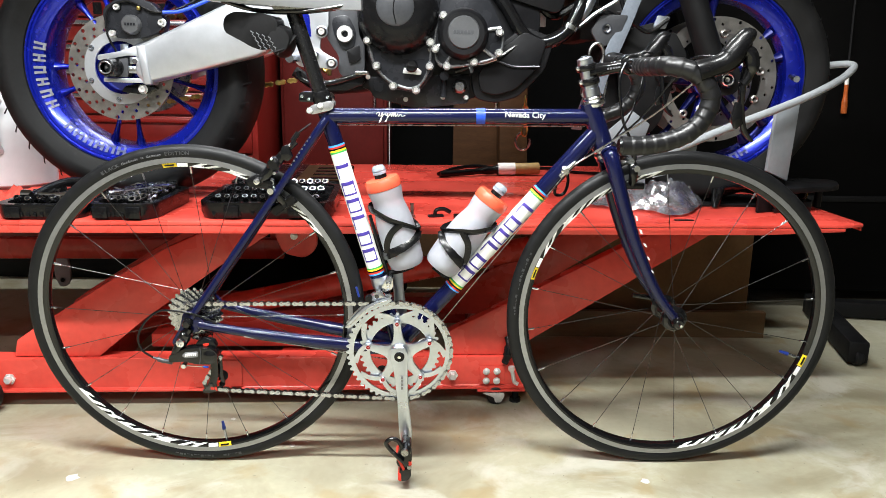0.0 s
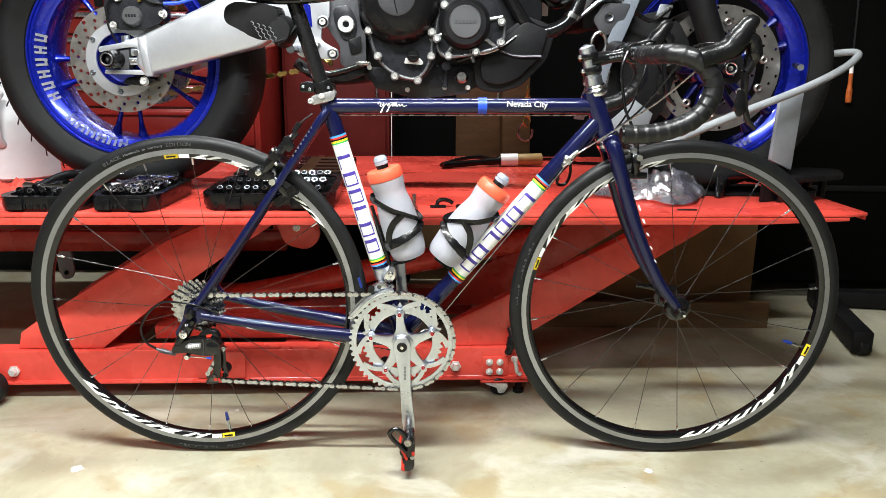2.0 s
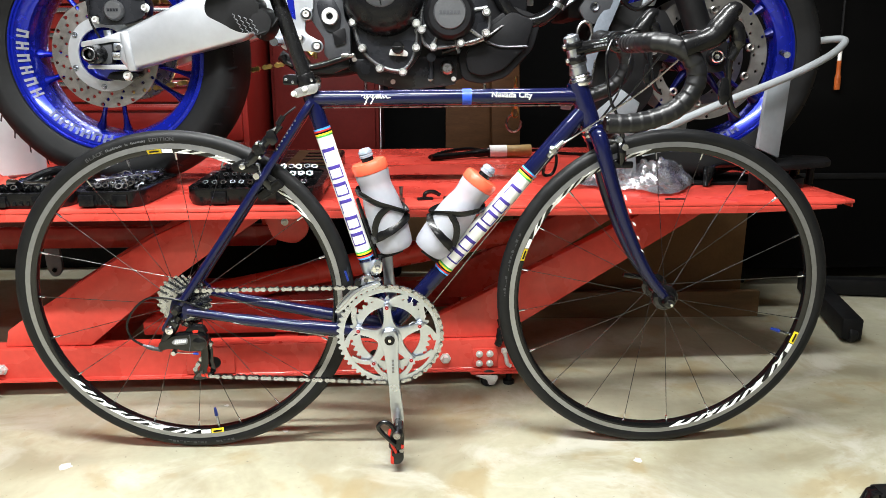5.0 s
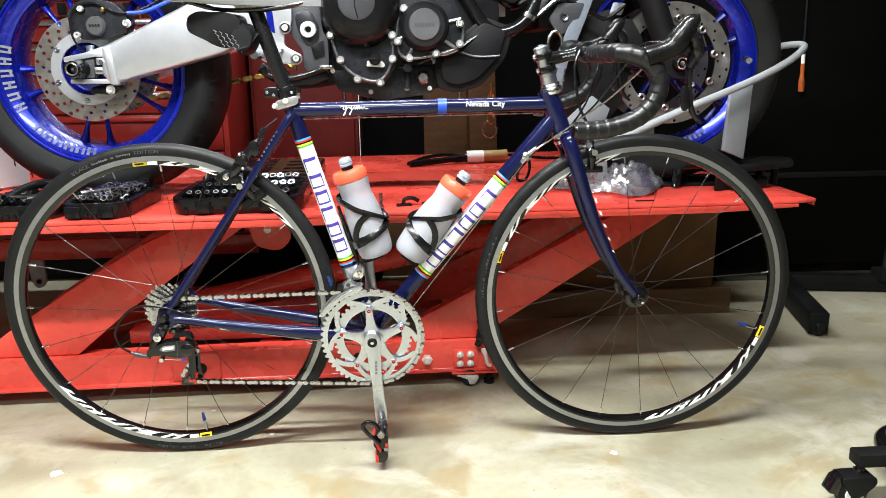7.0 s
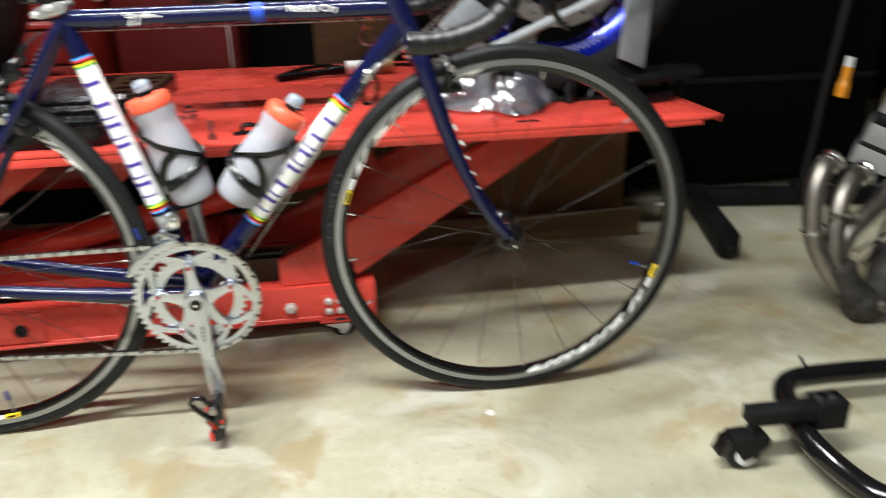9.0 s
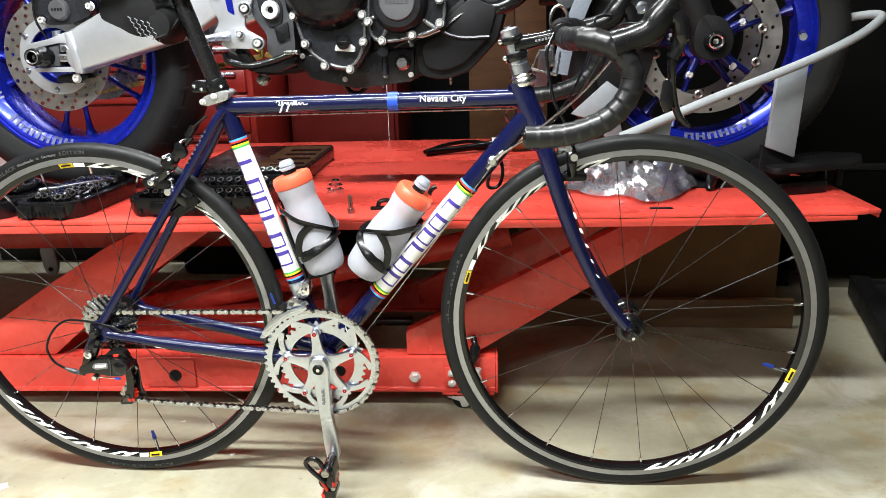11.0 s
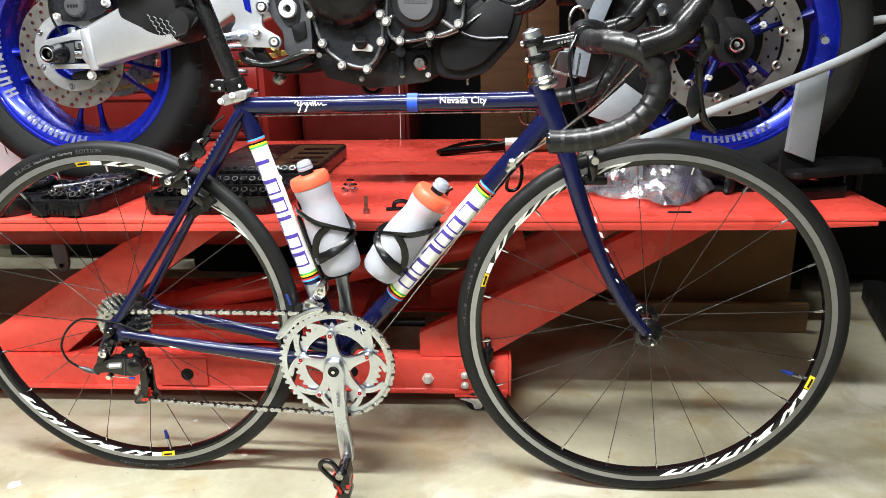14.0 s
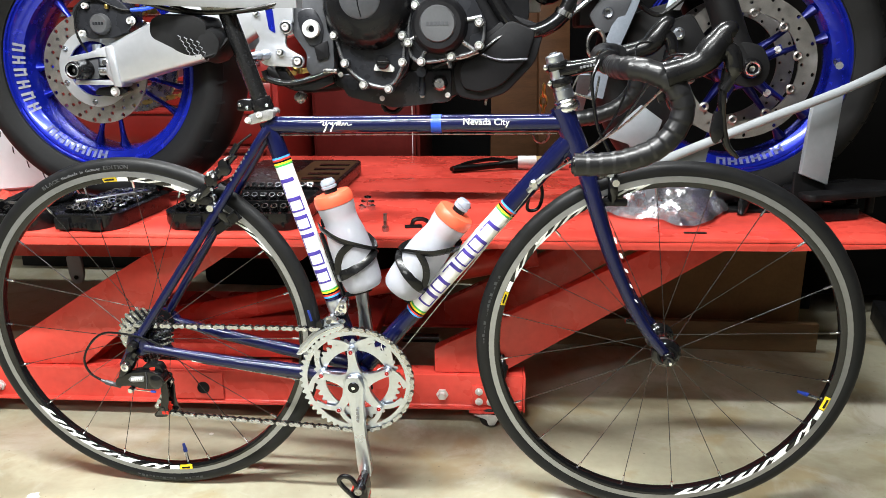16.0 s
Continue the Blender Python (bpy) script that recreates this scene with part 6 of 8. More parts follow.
def arc_shapes(parent, cx, cz, y, r, a0, a1, count, mat, name, height=0.022, width=0.62, dish=0.0):
    """A brand word along a rim as plain slanted frames of letter size."""
    step = (a1 - a0) / count
    for i in range(count):
        s = a0 + i * step
        e = s + step * width
        for p0, p1 in ((s, s + (e - s) * 0.34), (e - (e - s) * 0.30, e)):
            part(name, arc_patch(r - height / 2, r + height / 2, p0, p1, y, (cx, cz), n=3, thick=0.0005, dish=dish), mat, parent)
        if i % 2:
            part(name, arc_patch(r - height * 0.12, r + height * 0.16, s, e, y + dish * 0.5, (cx, cz), n=3, thick=0.0007), mat, parent)
        else:
            part(name, arc_patch(r - height * 0.5, r - height * 0.22, s, e, y + dish * 0.8, (cx, cz), n=3, thick=0.0007), mat, parent)


def build_motorcycle():
    m = thing("motorcycle", "naked motorcycle with blue wheels stripped of bodywork on the red lift", "motorcycle")
    rw = moto_wheel(m, "rear_wheel", -0.672, 0.803, 0.317, 0.094, 0.222, "blue rear wheel with a wide tyre", 190, SIDEWALL, BLUE_RIM)
    fw = moto_wheel(m, "front_wheel", 0.742, 0.795, 0.302, 0.060, 0.222, "blue front wheel", 28, TREAD, BLUE_SHADED)
    # brand marks on the rims stay plain shapes
    arc_shapes(rw, -0.672, 0.803, MY - 0.0668, 0.199, 164, 212, 6, RIM_PRINT, "brand_shape", 0.022, dish=0.0150)
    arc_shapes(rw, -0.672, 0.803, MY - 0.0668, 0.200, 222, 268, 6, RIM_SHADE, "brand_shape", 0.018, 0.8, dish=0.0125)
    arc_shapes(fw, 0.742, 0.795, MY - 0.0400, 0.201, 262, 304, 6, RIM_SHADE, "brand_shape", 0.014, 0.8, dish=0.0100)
    # rear disc, carrier and buttons
    n = 60
    part("brake_disc", ring_plate(0.083, 0.121, 0.374, 0.379, [(i, (0, 2, 1)[i % 3]) for i in range(n)], n, 3, (-0.665, 0.802)), DISC, rw, "perforated steel brake disc")
    part("disc_carrier", ring_plate(0.060, 0.0835, 0.372, 0.378, (), 60, 1, (-0.665, 0.802)), CAST, rw, "bright disc carrier")
    part("hub_face", lathe([(0, 0.0), (0.03, 0.0), (0.069, 0.012), (0.069, 0.02)], (-0.668, 0.381, 0.803), seg=40), BLUE_RIM, rw)
    for k in range(6):
        a = radians(60 * k + 25)
        bolt(rw, -0.668 + 0.074 * math.cos(a), 0.371, 0.803 + 0.074 * math.sin(a), 0.0045, 0.004, ALU)
    # rear caliper
    c = new("rear_caliper")
    c.parent = m
    c.matrix_basis = pose(-0.006, 0.030, 0.0)
    part("caliper_body", prism(rounded([(-0.676, 0.880), (-0.684, 0.930), (-0.640, 0.960), (-0.575, 0.950), (-0.545, 0.918), (-0.552, 0.884), (-0.595, 0.868), (-0.650, 0.866)], 0.015), 0.322, 0.372, 0.006, seg=3), CASE_GREY, c, "dark grey brake caliper")
    part("piston_cap", lathe([(0, -0.014), (0.018, -0.014), (0.0215, -0.010), (0.0225, 0.0)], (-0.618, 0.322, 0.897), seg=28), CAP_GREY, c, "round grey piston cap")
    for k in range(4):
        part("embossed_mark", box(-0.630 + k * 0.0065, -0.6255 + k * 0.0065, 0.3072, 0.3084, 0.895, 0.901), CASE_GREY, c)
    part("bracket", tube(smooth_path([(-0.645, 0.338, 0.855), (-0.640, 0.338, 0.835), (-0.600, 0.338, 0.852), (-0.55, 0.338, 0.865)], 4), 0.010, 10), ALU_SATIN, c)
    for x, z in ((-0.550, 0.903), (-0.662, 0.878), (-0.648, 0.935)):
        bolt(c, x, 0.322, z, 0.007, 0.010, STEEL)
    part("sensor_wire", tube(smooth_path([(-0.655, 0.318, 0.835), (-0.672, 0.312, 0.880), (-0.665, 0.315, 0.930), (-0.62, 0.316, 0.948), (-0.56, 0.316, 0.925), (-0.50, 0.33, 0.94), (-0.40, 0.34, 1.0)], 5), 0.0025, 8), BLACK, c, "thin black wire")
    part("brake_hose", tube(smooth_path([(-0.545, 0.318, 0.925), (-0.50, 0.32, 0.930), (-0.42, 0.33, 0.965), (-0.30, 0.34, 1.02)], 5), 0.0042, 8), BLUE_TAPE, c, "blue brake hose")
    part("clip", box(-0.602, -0.594, 0.312, 0.320, 0.928, 0.938, 0.002), GOLD, c)
    # swingarm
    s = new("swingarm")
    s.parent = m
    s.matrix_basis = pose(-0.006, 0.030, 0.0)
    tagged(s, "bright cast aluminium swingarm")
    arm = prism([(-0.605, 0.850), (-0.404, 0.942), (-0.250, 1.005), (-0.215, 0.900), (-0.330, 0.832), (-0.592, 0.765), (-0.612, 0.790)], 0.296, 0.345, 0.010, seg=3)
    part("arm", arm, CAST, s, "smooth bright swingarm beam")
    part("upper_prong", prism(rounded([(-0.693, 0.817), (-0.693, 0.829), (-0.644, 0.838), (-0.600, 0.852), (-0.575, 0.850), (-0.578, 0.826), (-0.622, 0.829)], 0.004), 0.300, 0.340, 0.003), CAST, s)
    part("lower_prong", prism(rounded([(-0.684, 0.770), (-0.683, 0.779), (-0.600, 0.779), (-0.575, 0.786), (-0.575, 0.768)], 0.003), 0.300, 0.340, 0.003), CAST, s)
    part("root_band", prism([(-0.604, 0.851), (-0.584, 0.854), (-0.572, 0.764), (-0.592, 0.764)], 0.293, 0.342, 0.005, seg=3), CAST, s, "raised machined band")
    # recess shade is put into this plate's darker grey
    part("shaded_slot_plate", prism(rounded([(-0.690, 0.8165), (-0.626, 0.8255), (-0.630, 0.7815), (-0.684, 0.7795)], 0.004), 0.305, 0.330, 0.002), CASE_MID, s, "adjuster plate, dark grey for the shade in its recess")
    for quad in ([(-0.622, 0.826), (-0.606, 0.826), (-0.606, 0.812), (-0.622, 0.810)], [(-0.628, 0.806), (-0.604, 0.806), (-0.604, 0.790), (-0.626, 0.790)]):
        part("adjuster_block", prism(rounded(quad, 0.003), 0.302, 0.335, 0.002), ALU_SATIN, s)
    part("chain_adjuster", tube([(-0.624, 0.304, 0.799), (-0.590, 0.304, 0.797)], 0.0048, 10), STEEL, s, "steel adjuster screw")
    part("lock_nut", lathe([(0, -0.006), (0.0062, -0.006), (0.0070, -0.004), (0.0070, 0.004), (0, 0.006)], (-0.608, 0.302, 0.817), seg=6), CHROME, s)
    part("axle_nut", lathe([(0.0110, -0.046), (0.0145, -0.049), (0.0178, -0.046), (0.0190, -0.038), (0.0175, -0.030), (0.0190, -0.020), (0.0215, -0.006), (0.0215, 0.008)], (-0.659, 0.304, 0.802), seg=28), BLACK, s, "black axle slider")
    part("axle_core", lathe([(0, -0.036), (0.0070, -0.036), (0.0085, -0.032), (0.0110, -0.030), (0.0110, 0)], (-0.659, 0.304, 0.802), seg=16), CASE_MID, s)
    part("axle_tip", lathe([(0, -0.042), (0.0030, -0.042), (0.0040, -0.036)], (-0.659, 0.304, 0.802), seg=10), CHROME, s)
    part("axle_ring", lathe([(0.0112, -0.0478), (0.0130, -0.0495), (0.0150, -0.0485)], (-0.659, 0.304, 0.802), seg=28), CASE_GLINT, s)
    part("pad_pin", prism(rounded([(-0.640, 0.762), (-0.592, 0.768), (-0.572, 0.755), (-0.600, 0.742), (-0.650, 0.748)], 0.006), 0.312, 0.345, 0.003), BLACK_GLOSS, s)
    bolt(s, -0.600, 0.311, 0.754, 0.0075, 0.006)
    part("far_arm", prism([(-0.70, 0.78), (-0.60, 0.84), (-0.25, 0.98), (-0.22, 0.89), (-0.58, 0.77)], 0.595, 0.640, 0.008), ALU_SATIN, s)
    # drive chain on the far side
    for a, b in (((-0.70, 0.705), (-0.20, 0.795)), ((-0.66, 0.925), (-0.20, 0.965))):
        bm = B()
        d = Vector((b[0] - a[0], 0, b[1] - a[1]))
        k = int(d.length / 0.0159)
        d.normalize()
        for i in range(k):
            p = Vector((a[0], 0.560, a[1])) + d * (0.0159 * i)
            tube([p + Vector((0, -0.009, 0)), p + Vector((0, 0.009, 0))], 0.0052, 8, bm)
            if i % 2:
                for yy in (-0.007, 0.007):
                    q = p + d * 0.0159
                    tube([p + Vector((0, yy, 0)), p + Vector((0, yy, 0)) + d * 0.008, q + Vector((0, yy, 0))], [0.0072, 0.005, 0.0072], 8, bm, side=(0, 1, 0), flat=0.2)
        part("drive_chain_run", bm, GOLD, m, "gold drive chain")
    part("sprocket", lathe([(0.06, 0.0), (0.112, 0.0), (0.114, 0.003), (0.112, 0.006), (0.06, 0.006)], (-0.672, 0.557, 0.803), seg=45, closed=True), STEEL, m)

    # engine
    e = new("engine")
    e.parent = m
    tagged(e, "black motorcycle engine with bolted covers")
    part("block", prism(rounded([(-0.130, 0.800), (-0.090, 0.760), (0.020, 0.735), (0.145, 0.742), (0.260, 0.800), (0.300, 0.900), (0.280, 1.10), (-0.10, 1.10), (-0.14, 0.95)], 0.02), 0.30, 0.63, 0.008), CASE_DARK, e, "dark cast engine block")
    part("cylinder_head", prism(rounded([(0.10, 1.0), (0.34, 0.93), (0.40, 1.12), (0.16, 1.18)], 0.02), 0.29, 0.64, 0.01), CASE_DARK, e)
    # clutch cover with dome
    fl = [(-0.100, 0.930), (-0.088, 0.872), (-0.076, 0.818), (-0.036, 0.768), (0.028, 0.757), (0.064, 0.802), (0.068, 0.874), (0.075, 0.960), (0.02, 1.03), (-0.07, 1.02)]
    part("clutch_cover", prism(rounded(fl, 0.018), 0.252, 0.305, 0.006, seg=3), CASE_GREY, e, "satin black clutch cover")
    part("clutch_dome", lathe([(0, -0.053), (0.030, -0.0525), (0.044, -0.050), (0.056, -0.046), (0.067, -0.040), (0.076, -0.031), (0.083, -0.020), (0.087, -0.008), (0.088, 0.0)], (-0.016, 0.254, 0.925), seg=64), BLACK, e, "round gloss black clutch dome")
    part("clutch_plate", lathe([(0, -0.0555), (0.036, -0.0555), (0.0395, -0.053), (0.040, -0.050)], (-0.020, 0.254, 0.935), seg=48), CASE_MID, e, "grey round centre plate")
    part("scratch_groove", tube(smooth_path([(-0.018, 0.198, 0.965), (-0.024, 0.198, 0.93), (-0.018, 0.198, 0.90)], 4), 0.0012, 6), BLACK_GLOSS, e)
    # raised rib round the lower cover, bright as if its bevel caught the lamp
    part("cover_rib", tube(smooth_path([(-0.080, 0.251, 0.862), (-0.064, 0.250, 0.812), (-0.028, 0.250, 0.778), (0.022, 0.250, 0.768), (0.050, 0.250, 0.806), (0.056, 0.250, 0.862)], 5), 0.0036, 10), CASE_GLINT, e, "raised rib, coloured bright as an edge highlight")
    for x, z in ((-0.081, 0.867), (0.054, 0.865), (-0.062, 0.814), (-0.026, 0.772), (0.024, 0.764), (0.053, 0.815), (0.090, 0.816), (0.065, 0.852), (0.081, 0.921), (0.203, 0.888), (0.203, 0.845), (0.149, 0.825)):
        part("bolt_boss", cyl((x, 0.236, z), (x, 0.262, z), 0.0095, 16, bevel=0.002), CASE_GREY, e)
        bolt(e, x, 0.236, z, 0.0058, 0.006, CHROME)
    # sight plug in a bright triangle
    part("sight_plate", prism(rounded([(-0.006, 0.7995), (-0.002, 0.812), (0.010, 0.808), (0.026, 0.812), (0.036, 0.804), (0.034, 0.7965)], 0.003), 0.242, 0.252, 0.0015), ZINC, e, "bright plate round the plug")
    part("oil_plug", lathe([(0, -0.012), (0.011, -0.012), (0.0135, -0.009), (0.0135, 0.0)], (0.014, 0.243, 0.815), seg=28), BLACK_GLOSS, e, "black oil filler plug")
    part("plug_grip", box(0.004, 0.024, 0.2275, 0.232, 0.8125, 0.8175, 0.001), BLACK, e)
    # timing cover
    tf = [(0.074, 0.960), (0.072, 0.925), (0.060, 0.852), (0.076, 0.811), (0.100, 0.811), (0.150, 0.816), (0.208, 0.835), (0.217, 0.888), (0.182, 0.955), (0.13, 0.985)]
    part("timing_cover", prism(rounded(tf, 0.014), 0.252, 0.305, 0.005, seg=3), CASE_GREY, e, "satin black side cover")
    part("cover_boss", lathe([(0.0, -0.034), (0.044, -0.034), (0.050, -0.028), (0.053, -0.014), (0.056, 0.0)], (0.125, 0.254, 0.884), seg=56), CASE_DARK, e, "black domed cover")
    part("cover_disc", lathe([(0, -0.0375), (0.032, -0.0375), (0.0345, -0.035), (0.035, -0.032)], (0.125, 0.254, 0.886), seg=48), CAP_GREY, e, "grey disc with embossed mark")
    for k in range(6):
        part("embossed_mark", box(0.103 + k * 0.0075, 0.1085 + k * 0.0075, 0.2155, 0.2168, 0.883, 0.890), CASE_MID, e)
    for a in (205, 240, 285, 325, 10):
        p0 = (0.125 + 0.055 * math.cos(radians(a)), 0.250, 0.884 + 0.055 * math.sin(radians(a)))
        p1 = (0.125 + 0.083 * math.cos(radians(a)), 0.251, 0.884 + 0.083 * math.sin(radians(a)))
        part("cover_web", tube([p0, p1], 0.0042, 8), CASE_GLINT, e)
    # rib again in the bright highlight colour
    part("cover_rib", tube(smooth_path([(0.070, 0.251, 0.930), (0.064, 0.251, 0.855), (0.080, 0.251, 0.817), (0.148, 0.251, 0.822), (0.204, 0.251, 0.842), (0.212, 0.251, 0.890)], 5), 0.0036, 10), CASE_GLINT, e, "raised rib, coloured bright as an edge highlight")
    # pan, lower block, drain
    pan = [(0.144, 0.800), (0.180, 0.845), (0.263, 0.905), (0.330, 0.880), (0.312, 0.812), (0.254, 0.751), (0.202, 0.736), (0.156, 0.745)]
    part("oil_pan", prism(rounded(pan, 0.015), 0.285, 0.56, 0.008, seg=3), CASE_DARK, e, "dark oil pan")
    pan_face = [(0.160, 0.800), (0.186, 0.838), (0.262, 0.893), (0.312, 0.872), (0.296, 0.818), (0.246, 0.768), (0.203, 0.754), (0.168, 0.762)]
    part("pan_face", prism(rounded(pan_face, 0.012), 0.2755, 0.290, 0.007, seg=3), CASE_DARK, e, "smooth raised face of the pan")
    part("pan_seam", tube(smooth_path([(0.186, 0.274, 0.838), (0.236, 0.274, 0.818), (0.296, 0.274, 0.818)], 4), 0.0035, 8), CASE_GREY, e)
    part("pan_drip_pipe", tube([(0.210, 0.36, 0.742), (0.211, 0.36, 0.722)], [0.005, 0.003], 10), STEEL, e)
    part("lower_case", prism(rounded([(-0.095, 0.790), (-0.073, 0.745), (0.023, 0.722), (0.142, 0.735), (0.145, 0.800)], 0.01), 0.295, 0.58, 0.006), CASE_GREY, e)
    part("oil_line", tube([(0.086, 0.285, 0.800), (0.085, 0.283, 0.748)], 0.006, 10), CASE_GREY, e)
    part("oil_line_cap", cyl((0.086, 0.266, 0.795), (0.086, 0.290, 0.795), 0.010, 16), CASE_GREY, e)
    part("drain_plug", lathe([(0, -0.012), (0.010, -0.012), (0.015, -0.006), (0.016, 0)], (0.121, 0.286, 0.772), seg=16), STEEL, e, "round steel drain plug")
    for x, z in ((0.0, 0.742), (0.084, 0.748), (0.136, 0.748), (-0.085, 0.79), (0.182, 0.815)):
        bolt(e, x, 0.292, z, 0.0038, 0.005, STEEL)
    part("clutch_wire", tube(smooth_path([(0.11, 0.262, 0.805), (0.15, 0.255, 0.818), (0.19, 0.268, 0.826), (0.235, 0.278, 0.856), (0.268, 0.284, 0.880)], 5), 0.0046, 8), BLACK, e, "black wire clipped along the cover")
    part("pickup_wire", tube(smooth_path([(0.14, 0.250, 0.812), (0.15, 0.248, 0.822), (0.17, 0.255, 0.822), (0.20, 0.265, 0.832)], 4), 0.0022, 8), WHITE_SOFT, e)
    part("drain_hook", tube(smooth_path([(-0.01, 0.33, 0.735), (0.0, 0.33, 0.715), (0.02, 0.33, 0.710), (0.035, 0.33, 0.722)], 4), 0.005, 8), BLACK, e)
    # coolant hose and upper clutter
    part("coolant_hose", tube(smooth_path([(0.190, 0.300, 0.985), (0.225, 0.296, 0.940), (0.255, 0.294, 0.895), (0.290, 0.294, 0.872), (0.325, 0.294, 0.875), (0.362, 0.298, 0.900), (0.385, 0.30, 0.945), (0.40, 0.31, 1.0)], 6), 0.0155, 14), BLACK_GLOSS, e, "shiny black coolant hose")
    part("hose_clamp", lathe([(0.0165, -0.005), (0.018, -0.005), (0.018, 0.005), (0.0165, 0.005)], (0.365, 0.298, 0.905), aim=(0.45, 0, 0.9), seg=20, closed=True), CHROME, e, "bright hose clamp")
    part("hose_elbow", tube(smooth_path([(0.372, 0.30, 0.915), (0.40, 0.30, 0.945), (0.42, 0.30, 1.0)], 4), 0.012, 12), ALU_SATIN, e, "bright pipe elbow")

    # frame and controls on the near side
    f = new("chassis")
    f.parent = m
    part("frame_casting", prism(rounded([(-0.200, 1.00), (-0.110, 1.00), (-0.100, 0.876), (-0.089, 0.859), (-0.090, 0.799), (-0.130, 0.783), (-0.149, 0.802), (-0.144, 0.832), (-0.172, 0.872)], 0.010), 0.262, 0.310, 0.006, seg=3), CASE_MID, f, "dark grey frame casting")
    part("casting_recess", prism(rounded([(-0.160, 0.915), (-0.125, 0.922), (-0.106, 0.885), (-0.112, 0.850), (-0.138, 0.846), (-0.156, 0.880)], 0.014), 0.258, 0.264, 0.002), CASE_GREY, f)
    part("pivot_bush", lathe([(0.0065, -0.004), (0.0080, -0.010), (0.0165, -0.010), (0.0180, -0.006), (0.0180, 0.002), (0.0065, 0.002)], (-0.131, 0.258, 0.880), seg=28, closed=True), ZINC, f, "bright pivot bush")
    part("rearset_plate", prism(rounded([(-0.255, 0.900), (-0.225, 0.940), (-0.200, 0.985), (-0.163, 0.985), (-0.166, 0.892), (-0.182, 0.876), (-0.186, 0.846), (-0.147, 0.824), (-0.155, 0.806), (-0.232, 0.810), (-0.252, 0.838), (-0.235, 0.860)], 0.010), 0.252, 0.262, 0.003, seg=3), CAST, f, "bright aluminium footrest plate")
    part("skid_guard", prism(rounded([(-0.215, 0.806), (-0.200, 0.812), (-0.178, 0.780), (-0.094, 0.792), (-0.092, 0.775), (-0.130, 0.760), (-0.180, 0.762), (-0.205, 0.785)], 0.005), 0.262, 0.290, 0.003), BLACK, f, "black plastic heel guard")
    part("casting_foot", prism(rounded([(-0.128, 0.846), (-0.100, 0.858), (-0.098, 0.826), (-0.122, 0.818)], 0.004), 0.2565, 0.262, 0.001), CASE_DARK, f)
    part("sticker", prism(rounded([(-0.222, 0.925), (-0.206, 0.918), (-0.203, 0.872), (-0.216, 0.880)], 0.003), 0.2508, 0.2516), BLUE_RIM, f, "blue and black spec sticker")
    for x, z, r in ((-0.180, 0.884, 0.009), (-0.160, 0.818, 0.009), (-0.195, 0.836, 0.006), (-0.240, 0.912, 0.005)):
        part("bolt_boss", cyl((x, 0.246, z), (x, 0.256, z), r * 1.45, 18, bevel=0.0015), ALU_SATIN, f)
        bolt(f, x, 0.246, z, r * 0.8, 0.006, CHROME)
    part("footrest", tube([(-0.225, 0.258, 0.832), (-0.232, 0.20, 0.828), (-0.236, 0.165, 0.826)], [0.011, 0.010, 0.009], 14), ALU, f, "knurled silver footrest")
    part("brake_pedal", tube(smooth_path([(-0.236, 0.262, 0.800), (-0.228, 0.262, 0.783), (-0.190, 0.262, 0.774), (-0.150, 0.262, 0.780), (-0.095, 0.262, 0.797)], 4), 0.0065, 10), BLACK_GLOSS, f, "thin black pedal")
    part("pedal_pad", box(-0.110, -0.080, 0.245, 0.270, 0.794, 0.803, 0.003), STEEL, f)
    part("gold_fitting", tube(smooth_path([(-0.190, 0.300, 0.812), (-0.180, 0.30, 0.800), (-0.172, 0.30, 0.806), (-0.172, 0.30, 0.792)], 3), 0.0045, 8), GOLD, f, "gold fitting")
    part("stand_bobbin", lathe([(0, -0.02), (0.006, -0.02), (0.012, -0.016), (0.012, -0.006), (0.007, -0.004), (0.007, 0.02)], (-0.172, 0.302, 0.744), seg=18), STEEL, f)
    part("linkage", tube(smooth_path([(-0.26, 0.36, 0.80), (-0.20, 0.36, 0.765), (-0.12, 0.36, 0.765), (-0.06, 0.36, 0.775)], 4), 0.013, 10), CASE_DARK, f)
    part("main_spar", tube(smooth_path([(-0.15, 0.31, 0.96), (0.0, 0.30, 1.05), (0.30, 0.32, 1.08), (0.46, 0.40, 1.08)], 5), 0.035, 14, flat=0.6), BLACK_MATT, f)
    part("white_tag", box(0.283, 0.321, 0.365, 0.369, 0.909, 0.950, 0.0015), WHITE, f, "small white tag")
    part("lug", prism(rounded([(0.571, 0.912), (0.580, 0.939), (0.610, 0.936), (0.600, 0.909)], 0.003), 0.366, 0.372, 0.001), ALU_SATIN, f)
    part("radiator", box(0.40, 0.44, 0.36, 0.60, 0.88, 1.12, 0.006), BLACK_MATT, f)
    part("mount_plate", prism(rounded([(0.415, 0.900), (0.440, 0.935), (0.500, 0.935), (0.480, 0.880), (0.44, 0.862)], 0.008), 0.318, 0.328, 0.002), CASE_MID, f)
    part("mount_hole", lathe([(0.005, -0.003), (0.009, -0.004), (0.011, 0)], (0.452, 0.317, 0.905), seg=18), ALU, f)
    part("bar_rod", tube([(0.36, 0.30, 0.885), (0.42, 0.30, 0.935), (0.47, 0.305, 0.965)], 0.005, 8), ALU, f, "bright thin rod")
    part("loom", tube(smooth_path([(0.28, 0.33, 0.98), (0.33, 0.33, 0.93), (0.40, 0.34, 0.96), (0.48, 0.34, 0.93), (0.52, 0.35, 0.97)], 5), 0.009, 8), BLACK, f)
